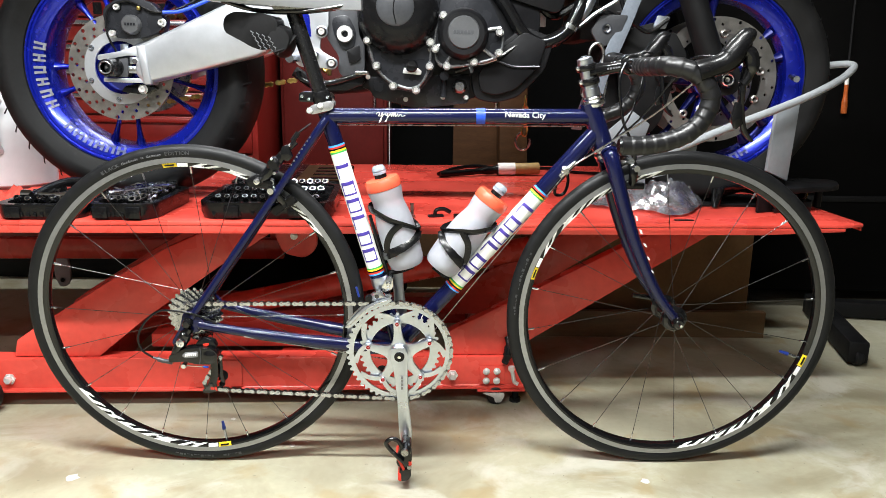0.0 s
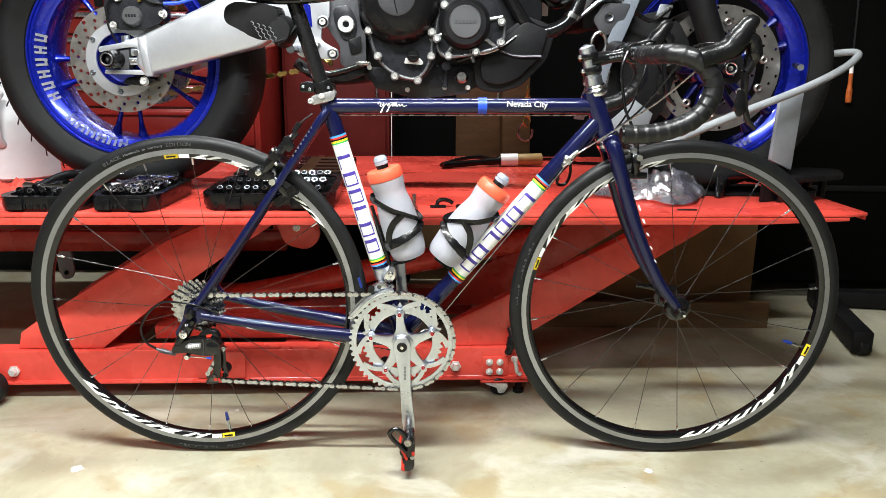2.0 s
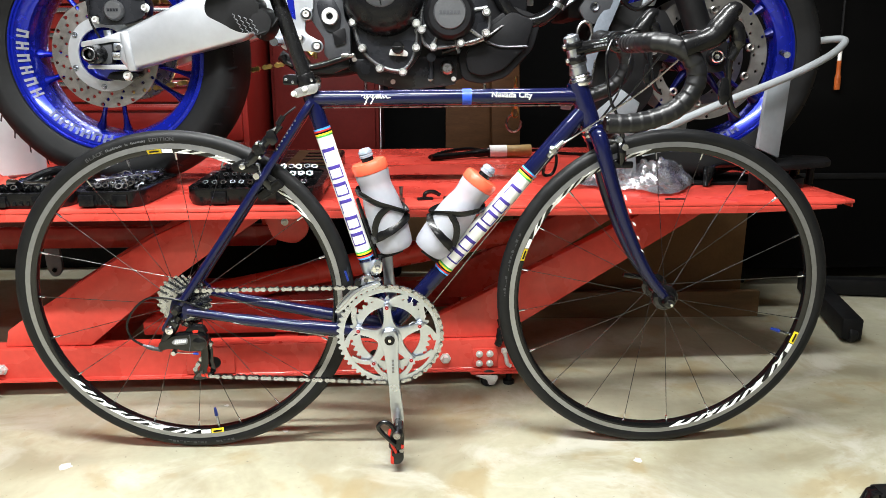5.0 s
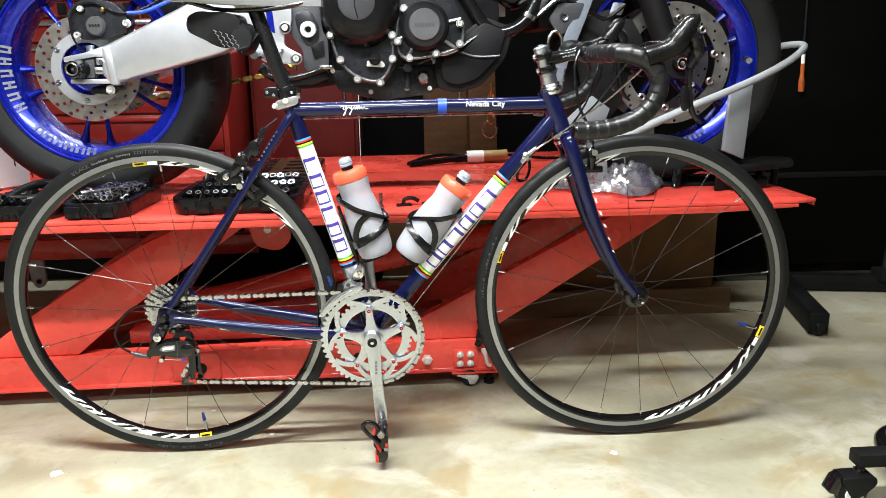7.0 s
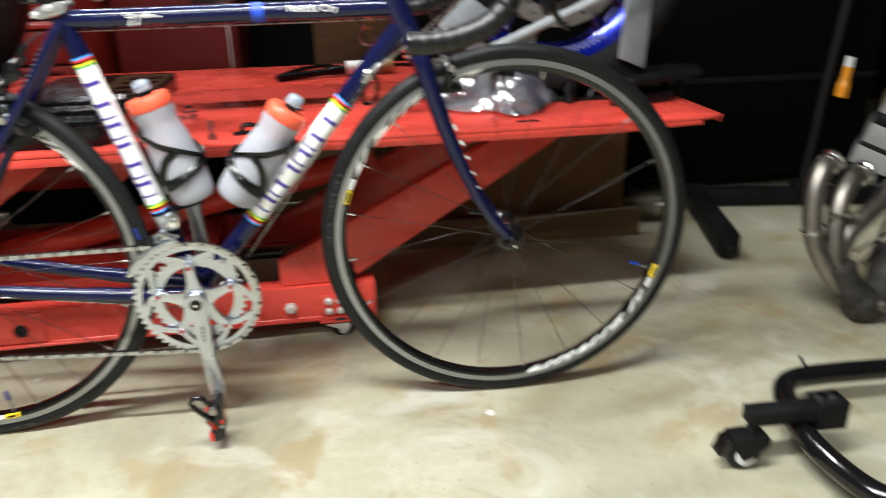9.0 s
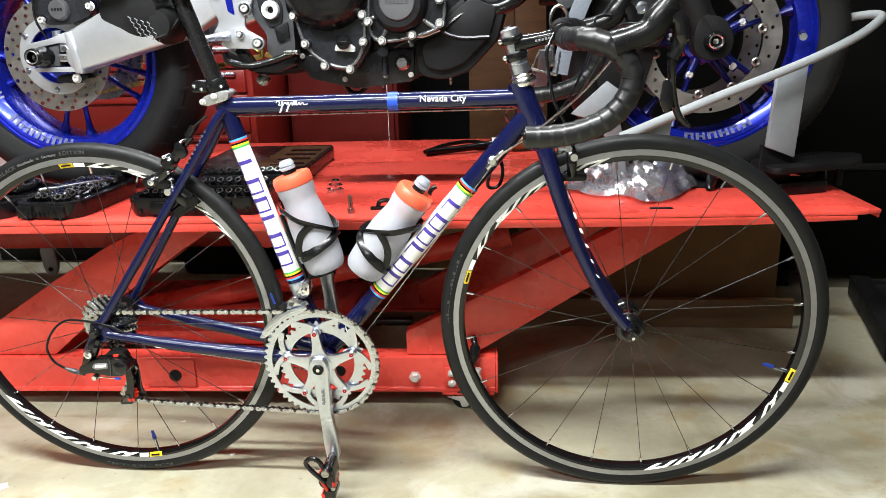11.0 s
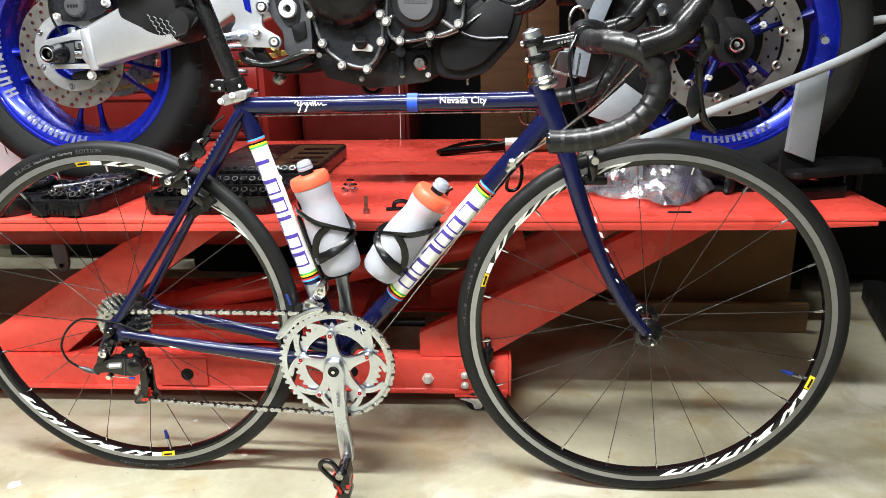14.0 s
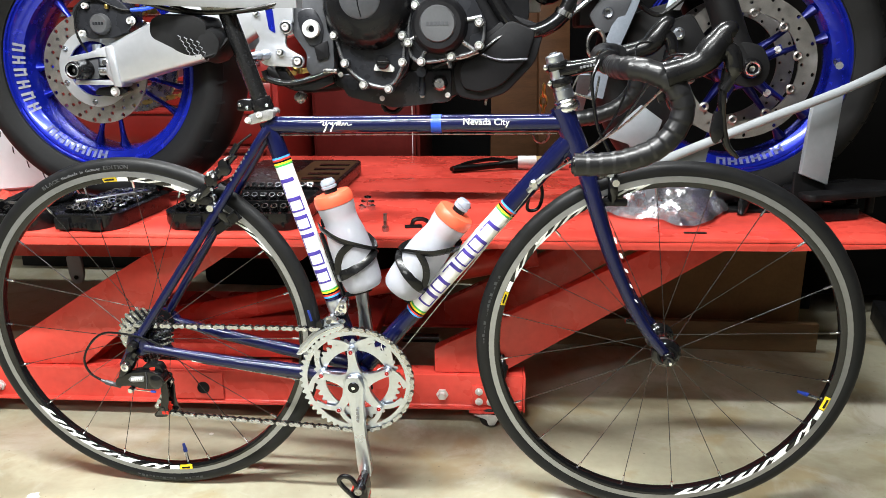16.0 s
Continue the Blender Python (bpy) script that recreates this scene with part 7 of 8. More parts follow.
    part("loom", tube(smooth_path([(0.48, 0.34, 0.99), (0.50, 0.34, 0.94), (0.55, 0.34, 0.90), (0.60, 0.345, 0.93)], 5), 0.005, 8), BLACK, f)

    # front fork, discs
    k = new("front_fork")
    k.parent = m
    for y, s in ((0.352, -1), (0.588, 1)):
        part("fork_leg", tube([(0.735, y, 0.790), (0.705, y, 0.850), (0.66, y, 0.96), (0.60, y, 1.12)], [0.032, 0.030, 0.030, 0.030], 22), BLACK_MATT, k, "black fork leg")
        part("axle_casting", prism(rounded([(0.695, 0.815), (0.710, 0.850), (0.755, 0.840), (0.775, 0.800), (0.765, 0.765), (0.725, 0.758), (0.698, 0.775)], 0.016), y - 0.030, y + 0.022, 0.007, seg=3), BLACK_MATT, k)
        part("fork_tube", tube([(0.690, y, 0.885), (0.605, y, 1.115)], 0.024, 20), STEEL, k, "bare steel fork tube")
        part("brake_disc", ring_plate(0.110, 0.147, 0.400 if s < 0 else 0.536, 0.405 if s < 0 else 0.541, [(i, (i // 2) % 3) for i in range(0, 84, 2)], 84, 3, (0.742, 0.795)), DISC, fw, "perforated front brake disc")
        part("caliper", prism(rounded([(0.570, 0.885), (0.625, 0.905), (0.660, 0.850), (0.640, 0.785), (0.590, 0.790)], 0.014), y + 0.018 if s < 0 else y - 0.075, y + 0.075 if s < 0 else y - 0.018, 0.006), BLACK_MATT, k, "black radial caliper")
    for q in range(10):
        a = radians(36 * q + 12)
        part("disc_button", lathe([(0.004, -0.003), (0.007, -0.006), (0.010, -0.004), (0.010, 0.004)], (0.742 + 0.108 * math.cos(a), 0.400, 0.795 + 0.108 * math.sin(a)), seg=16), DISC, fw, "steel disc button")
    for q in range(5):
        a = radians(72 * q + 28)
        part("carrier_arm", tube([(0.742 + 0.04 * math.cos(a), 0.412, 0.795 + 0.04 * math.sin(a)), (0.742 + 0.085 * math.cos(a), 0.408, 0.795 + 0.085 * math.sin(a))], [0.010, 0.007], 10), BLUE_SHADED, fw)
        bolt(fw, 0.742 + 0.075 * math.cos(a), 0.402, 0.795 + 0.075 * math.sin(a), 0.0055, 0.006, STEEL)
    part("axle_end", lathe([(0.006, -0.004), (0.011, -0.012), (0.016, -0.012), (0.020, -0.006), (0.022, 0.012)], (0.735, 0.318, 0.796), seg=24), BLACK_GLOSS, k, "black axle end with a bright ring")
    part("axle_ring", lathe([(0.0105, -0.0125), (0.0125, -0.0145), (0.0145, -0.0125)], (0.735, 0.318, 0.796), seg=24), CHROME, k)
    part("axle_socket", lathe([(0, -0.006), (0.006, -0.008), (0.007, 0)], (0.735, 0.318, 0.796), seg=6), CHROME, k)
    # made-up black panel: stands in for the shade over the rim's left side
    part("rim_shade_panel", prism(rounded([(0.505, 0.905), (0.600, 0.930), (0.640, 0.800), (0.610, 0.690), (0.560, 0.640), (0.520, 0.700), (0.500, 0.800)], 0.02), 0.384, 0.392, 0.003), BLACK_MATT, k, "added matt black panel standing in for shade on the front rim")
    for x, z in ((0.596, 0.864), (0.598, 0.812), (0.692, 0.895)):
        part("caliper_bolt", lathe([(0, -0.008), (0.006, -0.008), (0.007, -0.012), (0.012, -0.011), (0.013, 0)], (x, 0.352, z), seg=20), ALU, k, "bright caliper bolt")
    return m


build_motorcycle()

# ---- things on the lift deck ----
def tool_case(at, length, depth, h, label, rows, cols, seed, loose=20):
    """Black blow-moulded case: an open tray with rows of sockets lying in it."""
    rnd = random.Random(seed)
    c = thing("tool_case", label, "tool case", at, "tool cases")
    cut = 0.030
    outline = rounded([(0, cut), (cut * 0.7, 0), (length - cut * 0.7, 0), (length, cut), (length, depth - cut), (length - cut, depth), (cut, depth), (0, depth - cut)], 0.012, 3)
    inner = rounded([(0.016, cut + 0.01), (cut, 0.016), (length - cut, 0.016), (length - 0.016, cut + 0.01), (length - 0.016, depth - cut - 0.01), (length - cut, depth - 0.016), (cut, depth - 0.016), (0.016, depth - cut - 0.01)], 0.008, 3)
    bm = B()
    lo = [bm.verts.new((x * 0.97 + length * 0.015, y * 0.97 + depth * 0.015, 0)) for x, y in outline]
    mid = [bm.verts.new((x, y, h * 0.35)) for x, y in outline]
    top = [bm.verts.new((x, y, h)) for x, y in outline]
    rim = [bm.verts.new((x, y, h)) for x, y in inner]
    bed = [bm.verts.new((x, y, h * 0.62)) for x, y in inner]
    n = len(outline)
    for a, b in ((lo, mid), (mid, top), (top, rim), (rim, bed)):
        for k in range(n):
            bm.faces.new((a[k], a[(k + 1) % n], b[(k + 1) % n], b[k]))
    bm.faces.new(lo[::-1])
    bm.faces.new(bed)
    part("tray", bm, BLACK, c, "black moulded tray")
    for x in (length * 0.25, length * 0.72):
        part("latch", box(x - 0.016, x + 0.016, -0.006, 0.004, 0.004, h * 0.85, 0.002), BLACK, c)
    for k in range(9):
        part("moulded_rib", box(0.035 + (length - 0.07) * k / 8 - 0.003, 0.035 + (length - 0.07) * k / 8 + 0.003, -0.0025, 0.003, 0.006, h * 0.5, 0.001), BLACK, c)
    for i in range(rows):
        y = 0.034 + i * (depth - 0.066) / max(1, rows - 1)
        part("divider", box(0.020, length - 0.020, y - 0.020, y - 0.016, h * 0.6, h * 0.98, 0.001), BLACK, c)
        for j in range(cols):
            x = 0.030 + (length - 0.060) * (j + 0.5) / cols
            r = 0.0066 + 0.0016 * j / cols + 0.0005 * i
            key = ("socket", round(r, 3))
            if key not in MESHES:
                MESHES[key] = finish(lathe([(r * 0.66, -0.014), (r * 0.94, -0.014), (r, -0.012), (r, 0.002), (r * 0.84, 0.006), (r * 0.84, 0.014), (r * 0.5, 0.0145), (r * 0.5, 0.0), (r * 0.66, -0.004)], seg=14, closed=True))
            part("socket", MESHES[key], SOCKET, c, at=pose(x, y, h * 0.62 + 0.013, -58 + rnd.uniform(-loose, loose), 0, rnd.uniform(-loose, loose) * 0.4))
            part("socket_pocket", MESHES.setdefault("pocket", None) or pocket_mesh(), BLACK, c, at=pose(x, y - 0.002, h * 0.62))
    return c


def pocket_mesh():
    MESHES["pocket"] = finish(lathe([(0.0105, 0.0), (0.0115, 0.0), (0.0115, 0.009), (0.0105, 0.010)], seg=12, axis="z", closed=True))
    return MESHES["pocket"]


def build_deck_things():
    c = tool_case(pose(-0.443, 0.160, TOP + 0.001, 0, 0, 2.5), 0.290, 0.300, 0.036, "open black socket tray with rows of chrome sockets", 3, 12, 3, 4)
    part("lid", prism(rounded([(0.0, 0.315), (0.30, 0.315), (0.30, 0.70), (0.0, 0.70)], 0.03), 0.0, 0.036, 0.010, axes="xyz"), BLACK, c, "open black lid lying behind")
    part("lid_label", prism(rounded([(0.165, 0.345), (0.292, 0.345), (0.292, 0.67), (0.165, 0.67)], 0.01), 0.0362, 0.0372, axes="xyz"), WOOD, c, "brown printed insert")
    for k in range(4):
        part("lid_slot", box(0.200, 0.282, 0.370 + k * 0.070, 0.390 + k * 0.070, 0.0374, 0.0400, 0.001), BLACK_GLOSS, c)
    d = tool_case(pose(-0.678, 0.142, TOP + 0.001, 0, 0, -1), 0.148, 0.272, 0.034, "open black tool tray heaped with loose chrome sockets", 8, 6, 5)
    rnd = random.Random(8)
    for k in range(60):
        x, y = rnd.uniform(0.022, 0.126), rnd.uniform(0.030, 0.215)
        a = rnd.uniform(0, math.pi)
        L = rnd.uniform(0.008, 0.020)
        p = Vector((x, y, 0.034 + rnd.uniform(0, 0.008)))
        q = p + Vector((math.cos(a) * L, math.sin(a) * L, rnd.uniform(-0.003, 0.004)))
        part("loose_bit", cyl(p, q, rnd.uniform(0.003, 0.006), 10, bevel=0.001), SOCKET if k % 3 else CHROME, d)
    part("ratchet", tube(smooth_path([(0.03, 0.06, 0.044), (0.07, 0.12, 0.046), (0.12, 0.19, 0.044)], 4), [0.009, 0.009, 0.006, 0.005, 0.005, 0.006, 0.007, 0.008, 0.007], 10), CHROME, d, "chrome ratchet handle")
    b = tool_case(pose(-0.866, 0.134, TOP + 0.001, 0, 0, 1), 0.182, 0.225, 0.032, "open black tool tray with pliers and wrenches beside the others", 3, 5, 11)
    part("clamp_tool", tube(smooth_path([(0.06, 0.06, 0.040), (0.09, 0.14, 0.058), (0.13, 0.17, 0.055), (0.155, 0.14, 0.042), (0.12, 0.10, 0.042)], 4), 0.010, 10), BLACK_GLOSS, b, "black hand tool")
    part("wrench", tube(smooth_path([(0.03, 0.08, 0.042), (0.09, 0.06, 0.044), (0.155, 0.045, 0.042)], 4), [0.010, 0.009, 0.006, 0.005, 0.005, 0.006, 0.008, 0.011, 0.010], 10), CHROME, b, "chrome wrench")

    # translucent jug
    j = thing("plastic_jug", "large milky white plastic jug standing on the deck", "jug", pose(-1.085, 0.63, TOP))
    prof = [(0, 0.0), (0.095, 0.0), (0.110, 0.010), (0.112, 0.10), (0.110, 0.15), (0.098, 0.185), (0.070, 0.215), (0.040, 0.235), (0.030, 0.245), (0.030, 0.265), (0, 0.265)]
    part("jug_body", lathe(prof, seg=40, axis="z"), JUG, j, "translucent ribbed body")
    part("jug_handle", tube(smooth_path([(0.03, -0.09, 0.23), (0.03, -0.125, 0.20), (0.03, -0.125, 0.13), (0.03, -0.105, 0.10)], 5), 0.012, 10), JUG, j)
    part("jug_cap", cyl((0, 0, 0.262), (0, 0, 0.285), 0.034, 24, bevel=0.003), WHITE, j)

    def crumple(name, x, y, sx, sy, h, mat, label, cat, seed, n=26):
        bm = bmesh.new()
        bmesh.ops.create_grid(bm, x_segments=n, y_segments=n, size=0.5)
        for v in bm.verts:
            p = v.co.copy()
            edge = max(0.0, 1 - (2 * max(abs(p.x), abs(p.y))) ** 3)
            if mat is FILM:
                big, fine = noise.voronoi(Vector((p.x * 4.5, p.y * 3.2, seed)))[0], noise.voronoi(Vector((p.x * 11, p.y * 9, seed + 4.0)))[0]
                z = 0.75 * big[0] + 0.35 * (fine[1] - fine[0]) + 0.45 * abs(noise.noise(Vector((p.x * 7, p.y * 5, seed))))
            else:
                z = abs(noise.noise(Vector((p.x * 4 + seed, p.y * 4, 0)))) * 1.1 + abs(noise.noise(Vector((p.x * 11, p.y * 11 + seed, 2)))) * 0.5
            wob = 1 + 0.25 * noise.noise(Vector((p.x * 3, p.y * 3, seed * 2.0)))
            v.co = Vector((p.x * sx * wob, p.y * sy * wob, 0.0015 + h * (0.15 + z) * (0.12 + edge)))
        ext = bmesh.ops.extrude_face_region(bm, geom=bm.faces[:])
        for v in [g for g in ext["geom"] if isinstance(g, bmesh.types.BMVert)]:
            v.co.z = max(0.0, v.co.z - 0.0012)
        return solid(name, finish(bm, 6) if mat is FILM else bm, mat, label, cat, at=pose(x, y, TOP, 0, 0, seed * 17))

    crumple("shop_rag", -0.93, 0.40, 0.16, 0.15, 0.030, RED_RAG, "crumpled red shop rag lying on the deck", "rag", 2)
    crumple("cloth", -0.90, 0.66, 0.13, 0.10, 0.035, CLOTH, "folded pale blue cloth on the deck", "cloth", 5)
    crumple("plastic_bag", 0.605, 0.415, 0.27, 0.23, 0.070, FILM, "clear crinkled plastic bag of small parts", "plastic bag", 3, 44)
    rnd = random.Random(4)
    for k in range(9):
        x, y = 0.60 + rnd.uniform(-0.05, 0.05), 0.37 + rnd.uniform(-0.04, 0.05)
        a = rnd.uniform(0, 3)
        solid("small_bolt", lathe([(0, 0), (0.006, 0), (0.006, 0.005), (0.0032, 0.005), (0.0032, 0.022), (0, 0.022)], seg=8, aim=(math.cos(a), math.sin(a), 0.15)), GOLD if k % 3 == 0 else STEEL, "small steel bolt inside the clear bag", "bolt", "bolts in the bag", at=pose(x, y, TOP + 0.008))

    # loose screws, spring, clip, grommet
    s = thing("screw", "upright socket-head screw standing on the red deck", "screw", pose(0.018, 0.190, TOP), "loose screws")
    part("screw_head", cyl((0, 0, 0), (0, 0, 0.009), 0.0075, 14), STEEL, s)
    part("screw_shank", cyl((0, 0, 0.008), (0, 0, 0.036), 0.0042, 10), STEEL, s)
    n = thing("nut_cluster", "small pile of bright steel nuts on the red deck", "nuts", pose(-0.060, 0.385, TOP))
    for x, y, z, a in ((-0.012, 0, 0.005, 10), (0.012, -0.004, 0.005, 30), (0.0, 0.010, 0.005, 5), (-0.007, 0.003, 0.0145, 20), (0.008, 0.002, 0.0145, 50), (0.001, 0.003, 0.024, 40)):
        part("nut", lathe([(0.0045, -0.0045), (0.009, -0.0045), (0.009, 0.0045), (0.0045, 0.0045)], seg=6, axis="z", closed=True), CHROME, n, at=pose(x, y, z, 12 * (z > 0.01), 0, a))
    cl = thing("plastic_clip", "small black plastic clip lying on the deck", "clip", pose(0.078, 0.222, TOP, 0, 0, 12))
    part("clip_base", box(-0.026, 0.010, -0.006, 0.006, 0, 0.006, 0.002), BLACK, cl)
    part("clip_jaw", tube(smooth_path([(-0.010, 0, 0.006), (-0.006, 0, 0.016), (0.010, 0, 0.018), (0.026, 0, 0.010)], 4), 0.0045, 8), BLACK, cl)
    solid("rubber_ring", lathe([(0.004, 0), (0.008, 0), (0.008, 0.008), (0.004, 0.008)], seg=14, axis="z", closed=True), BLACK, "small black rubber grommet on the deck", "grommet", at=pose(0.118, 0.215, TOP))
    sp = solid("black_pin", tube(smooth_path([(0, 0, 0.003), (0.004, 0.002, 0.020), (0.010, 0.006, 0.034), (0.020, 0.008, 0.040)], 4), 0.0050, 8), BLACK_GLOSS, "bent black spring pin standing by the bottle", "pin", at=pose(0.165, 0.245, TOP))
    # solid black bar stands for the dark inside a slot
    solid("slot_dark", box(-0.022, 0.022, -0.004, 0.004, 0.0, 0.0025, 0.001), BLACK_MATT, "black bar for the darkness of a slot in the red deck", "slot", at=pose(0.630, 0.212, TOP))
    # black lever bracket near the chock
    br = thing("black_bracket", "bent black painted steel bracket resting on the deck", "bracket")
    part("bracket_arm", tube(smooth_path([(0.759, 0.373, TOP + 0.003), (0.764, 0.378, TOP + 0.030), (0.785, 0.390, TOP + 0.048), (0.84, 0.40, TOP + 0.050), (0.93, 0.42, TOP + 0.056), (0.99, 0.45, TOP + 0.060), (1.015, 0.455, TOP + 0.045), (1.020, 0.46, TOP + 0.006)], 5), 0.012, 10, flat=0.6), BLACK_GLOSS, br)
    part("bracket_foot", tube([(0.770, 0.385, TOP + 0.045), (0.760, 0.372, TOP + 0.006)], [0.016, 0.009], 10), BLACK_GLOSS, br)
    part("bracket_plate", prism(rounded([(0.86, 0.275), (1.06, 0.36), (1.10, 0.46), (0.98, 0.50), (0.84, 0.40)], 0.03), TOP + 0.050, TOP + 0.064, 0.003, axes="xyz"), BLACK_MATT, br)
    part("bracket_pad", prism(rounded([(0.88, 0.31), (0.99, 0.345), (1.00, 0.40), (0.89, 0.40)], 0.01), TOP + 0.002, TOP + 0.026, 0.003, axes="xyz"), BLACK, br)
    for x, y in ((0.905, 0.36), (1.04, 0.42)):
        part("bracket_leg", cyl((x, y, TOP), (x, y, TOP + 0.052), 0.009, 10), BLACK_MATT, br)
    # connector with cable at the back of the deck
    cn = thing("cable_connector", "brown plug with a white label on a black cable", "connector", pose(0.325, 0.955, TOP - 0.001))
    part("plug", cyl((0.005, 0, 0.020), (0.085, 0.006, 0.022), 0.019, 20, bevel=0.002), BRASS, cn, "brown plug body")
    part("label", cyl((-0.048, -0.002, 0.019), (0.006, 0, 0.020), 0.0205, 20), WHITE, cn, "white paper label")
    part("sleeve", tube(smooth_path([(-0.045, -0.002, 0.018), (-0.07, -0.004, 0.016), (-0.16, -0.04, 0.012), (-0.235, -0.075, 0.010)], 5), [0.017] * 3 + [0.013] * 4 + [0.010] * 9, 12), BLACK, cn)
    part("tail", tube(smooth_path([(-0.06, 0.01, 0.020), (-0.12, 0.03, 0.024), (-0.19, 0.0, 0.018), (-0.24, -0.07, 0.010)], 5), 0.006, 8), BLACK, cn)
    part("lead", tube(smooth_path([(0.085, 0.006, 0.022), (0.13, 0.02, 0.020), (0.20, 0.03, 0.008), (0.32, 0.02, 0.006)], 5), 0.005, 8), BLACK, cn)
    # hook and strap
    st = thing("tie_down_strap", "grey webbing tie-down strap with a metal hook and ring", "strap")
    rib = smooth_path([(0.530, 0.335, 1.02), (0.509, 0.325, 0.962), (0.488, 0.320, 0.905), (0.467, 0.318, 0.853), (0.448, 0.325, 0.800), (0.436, 0.332, 0.740)], 5)
    part("webbing", tube(rib, 0.016, 8, side=(0, 1, 0), flat=0.10), STRAP, st, "grey woven webbing")
    part("buckle", tube([(0.432 + 0.017 * math.cos(radians(30 * k)), 0.318, 0.845 + 0.028 * math.sin(radians(30 * k))) for k in range(12)], 0.004, 8, closed=True), STEEL, st, "steel buckle loop")
    for a, b, r in (((0.376, 0.760), (0.3905, 0.7915), 0.0019), ((0.4222, 0.7475), (0.428, 0.789), 0.0019), ((0.376, 0.760), (0.4222, 0.7475), 0.0030)):
        part("hook_wire" if r < 0.0025 else "hook_bar", cyl((a[0], 0.18, a[1]), (b[0], 0.18, b[1]), r, 10), STEEL, st)
    part("hook_strap", tube(smooth_path([(0.402, 0.19, 0.792), (0.400, 0.22, 0.760), (0.395, 0.26, 0.720), (0.392, 0.30, 0.680)], 4), 0.012, 8, side=(0, 1, 0), flat=0.12), STRAP, st, "grey webbing tail")
    part("ratchet_body", box(0.405, 0.425, 0.322, 0.345, 0.755, 0.800, 0.004), STEEL, st)
    hk = thing("chain_hook", "short steel chain with a round hook hanging over the deck", "hook", pose(0.345, 0.86, 0))
    for k in range(4):
        z = 0.72 - 0.028 * k
        part("chain_link", tube([(0.009 * math.cos(radians(40 * q)) * (1 if k % 2 else 0.3), 0.009 * math.cos(radians(40 * q)) * (0.3 if k % 2 else 1), z + 0.018 * math.sin(radians(40 * q))) for q in range(9)], 0.0032, 6, closed=True), GOLD, hk)
    part("hook_ring", tube([(0.022 * math.cos(radians(20 * q + 100)) - 0.004, 0, 0.602 + 0.026 * math.sin(radians(20 * q + 100))) for q in range(15)], 0.0036, 8), STEEL, hk, "bright open hook")


build_deck_things()


# ---- behind the lift ----
def build_tool_chest():
    c = thing("tool_chest", "red steel tool chest with drawers behind the lift", "tool chest", pose(0, 1.35, 0))
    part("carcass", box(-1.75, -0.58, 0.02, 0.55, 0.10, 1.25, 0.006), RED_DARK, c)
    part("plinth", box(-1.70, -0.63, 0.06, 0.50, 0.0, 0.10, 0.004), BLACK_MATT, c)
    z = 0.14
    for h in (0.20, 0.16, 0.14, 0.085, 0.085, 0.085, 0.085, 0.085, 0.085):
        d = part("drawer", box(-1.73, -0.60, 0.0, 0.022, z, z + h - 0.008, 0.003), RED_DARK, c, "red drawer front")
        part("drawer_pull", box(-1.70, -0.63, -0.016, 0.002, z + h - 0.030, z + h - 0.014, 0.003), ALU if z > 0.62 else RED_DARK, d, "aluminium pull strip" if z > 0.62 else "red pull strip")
        z += h
    for k in range(6):
        part("brand_shape", box(-1.13 + k * 0.045, -1.10 + k * 0.045, -0.020, -0.0175, 0.985, 1.025), BLACK, c)
    return c


build_tool_chest()
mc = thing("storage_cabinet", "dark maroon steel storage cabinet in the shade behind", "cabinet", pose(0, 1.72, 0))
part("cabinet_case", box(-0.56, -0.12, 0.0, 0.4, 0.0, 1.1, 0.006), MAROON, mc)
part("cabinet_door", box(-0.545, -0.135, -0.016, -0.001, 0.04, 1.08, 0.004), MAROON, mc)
part("door_handle", cyl((-0.17, -0.03, 0.62), (-0.17, -0.03, 0.74), 0.006, 10), STEEL, mc)


def board(name, x0, x1, y0, y1, z0, z1, mat, label, cat, lean=0, turn=0):
    bm = box(-(x1 - x0) / 2, (x1 - x0) / 2, 0, y1 - y0, 0, z1 - z0, 0.003)
    return solid(name, bm, mat, label, cat, at=pose((x0 + x1) / 2, y0, z0, lean, 0, turn))


def build_flat_case():
    """Flat black case on edge, added behind the lift to cover floor meant dark."""
    # made up: its black stands in for shade on the floor behind
    t = thing("shade_case", "flat black case added on edge behind the lift in place of shade", "case", pose(-0.44, 1.264, 0))
    for y, name in ((-0.0225, "case_front"), (0.0005, "case_back")):
        part(name, prism(rounded([(-0.42, 0.0), (0.42, 0.0), (0.42, 0.36), (-0.42, 0.36)], 0.03), y, y + 0.022, 0.006), BLACK_MATT, t)
    part("handle", tube(smooth_path([(-0.07, 0, 0.356), (-0.065, 0, 0.385), (0.065, 0, 0.385), (0.07, 0, 0.356)], 4), 0.008, 10), BLACK, t, "black carrying handle")
    for x in (-0.25, 0.25):
        part("latch", box(x - 0.025, x + 0.025, -0.0265, -0.0215, 0.300, 0.357, 0.002), BLACK, t, "black latch")


build_flat_case()
board("plywood_sheet", 0.16, 0.36, 1.75, 1.768, 0, 1.3, WOOD, "dark brown plywood sheet leaning on the back wall", "plywood", -4)
board("wooden_plank", 0.36, 0.48, 1.65, 1.69, 0, 1.2, WOOD, "brown wooden plank standing by the wall", "plank", -6, 10)


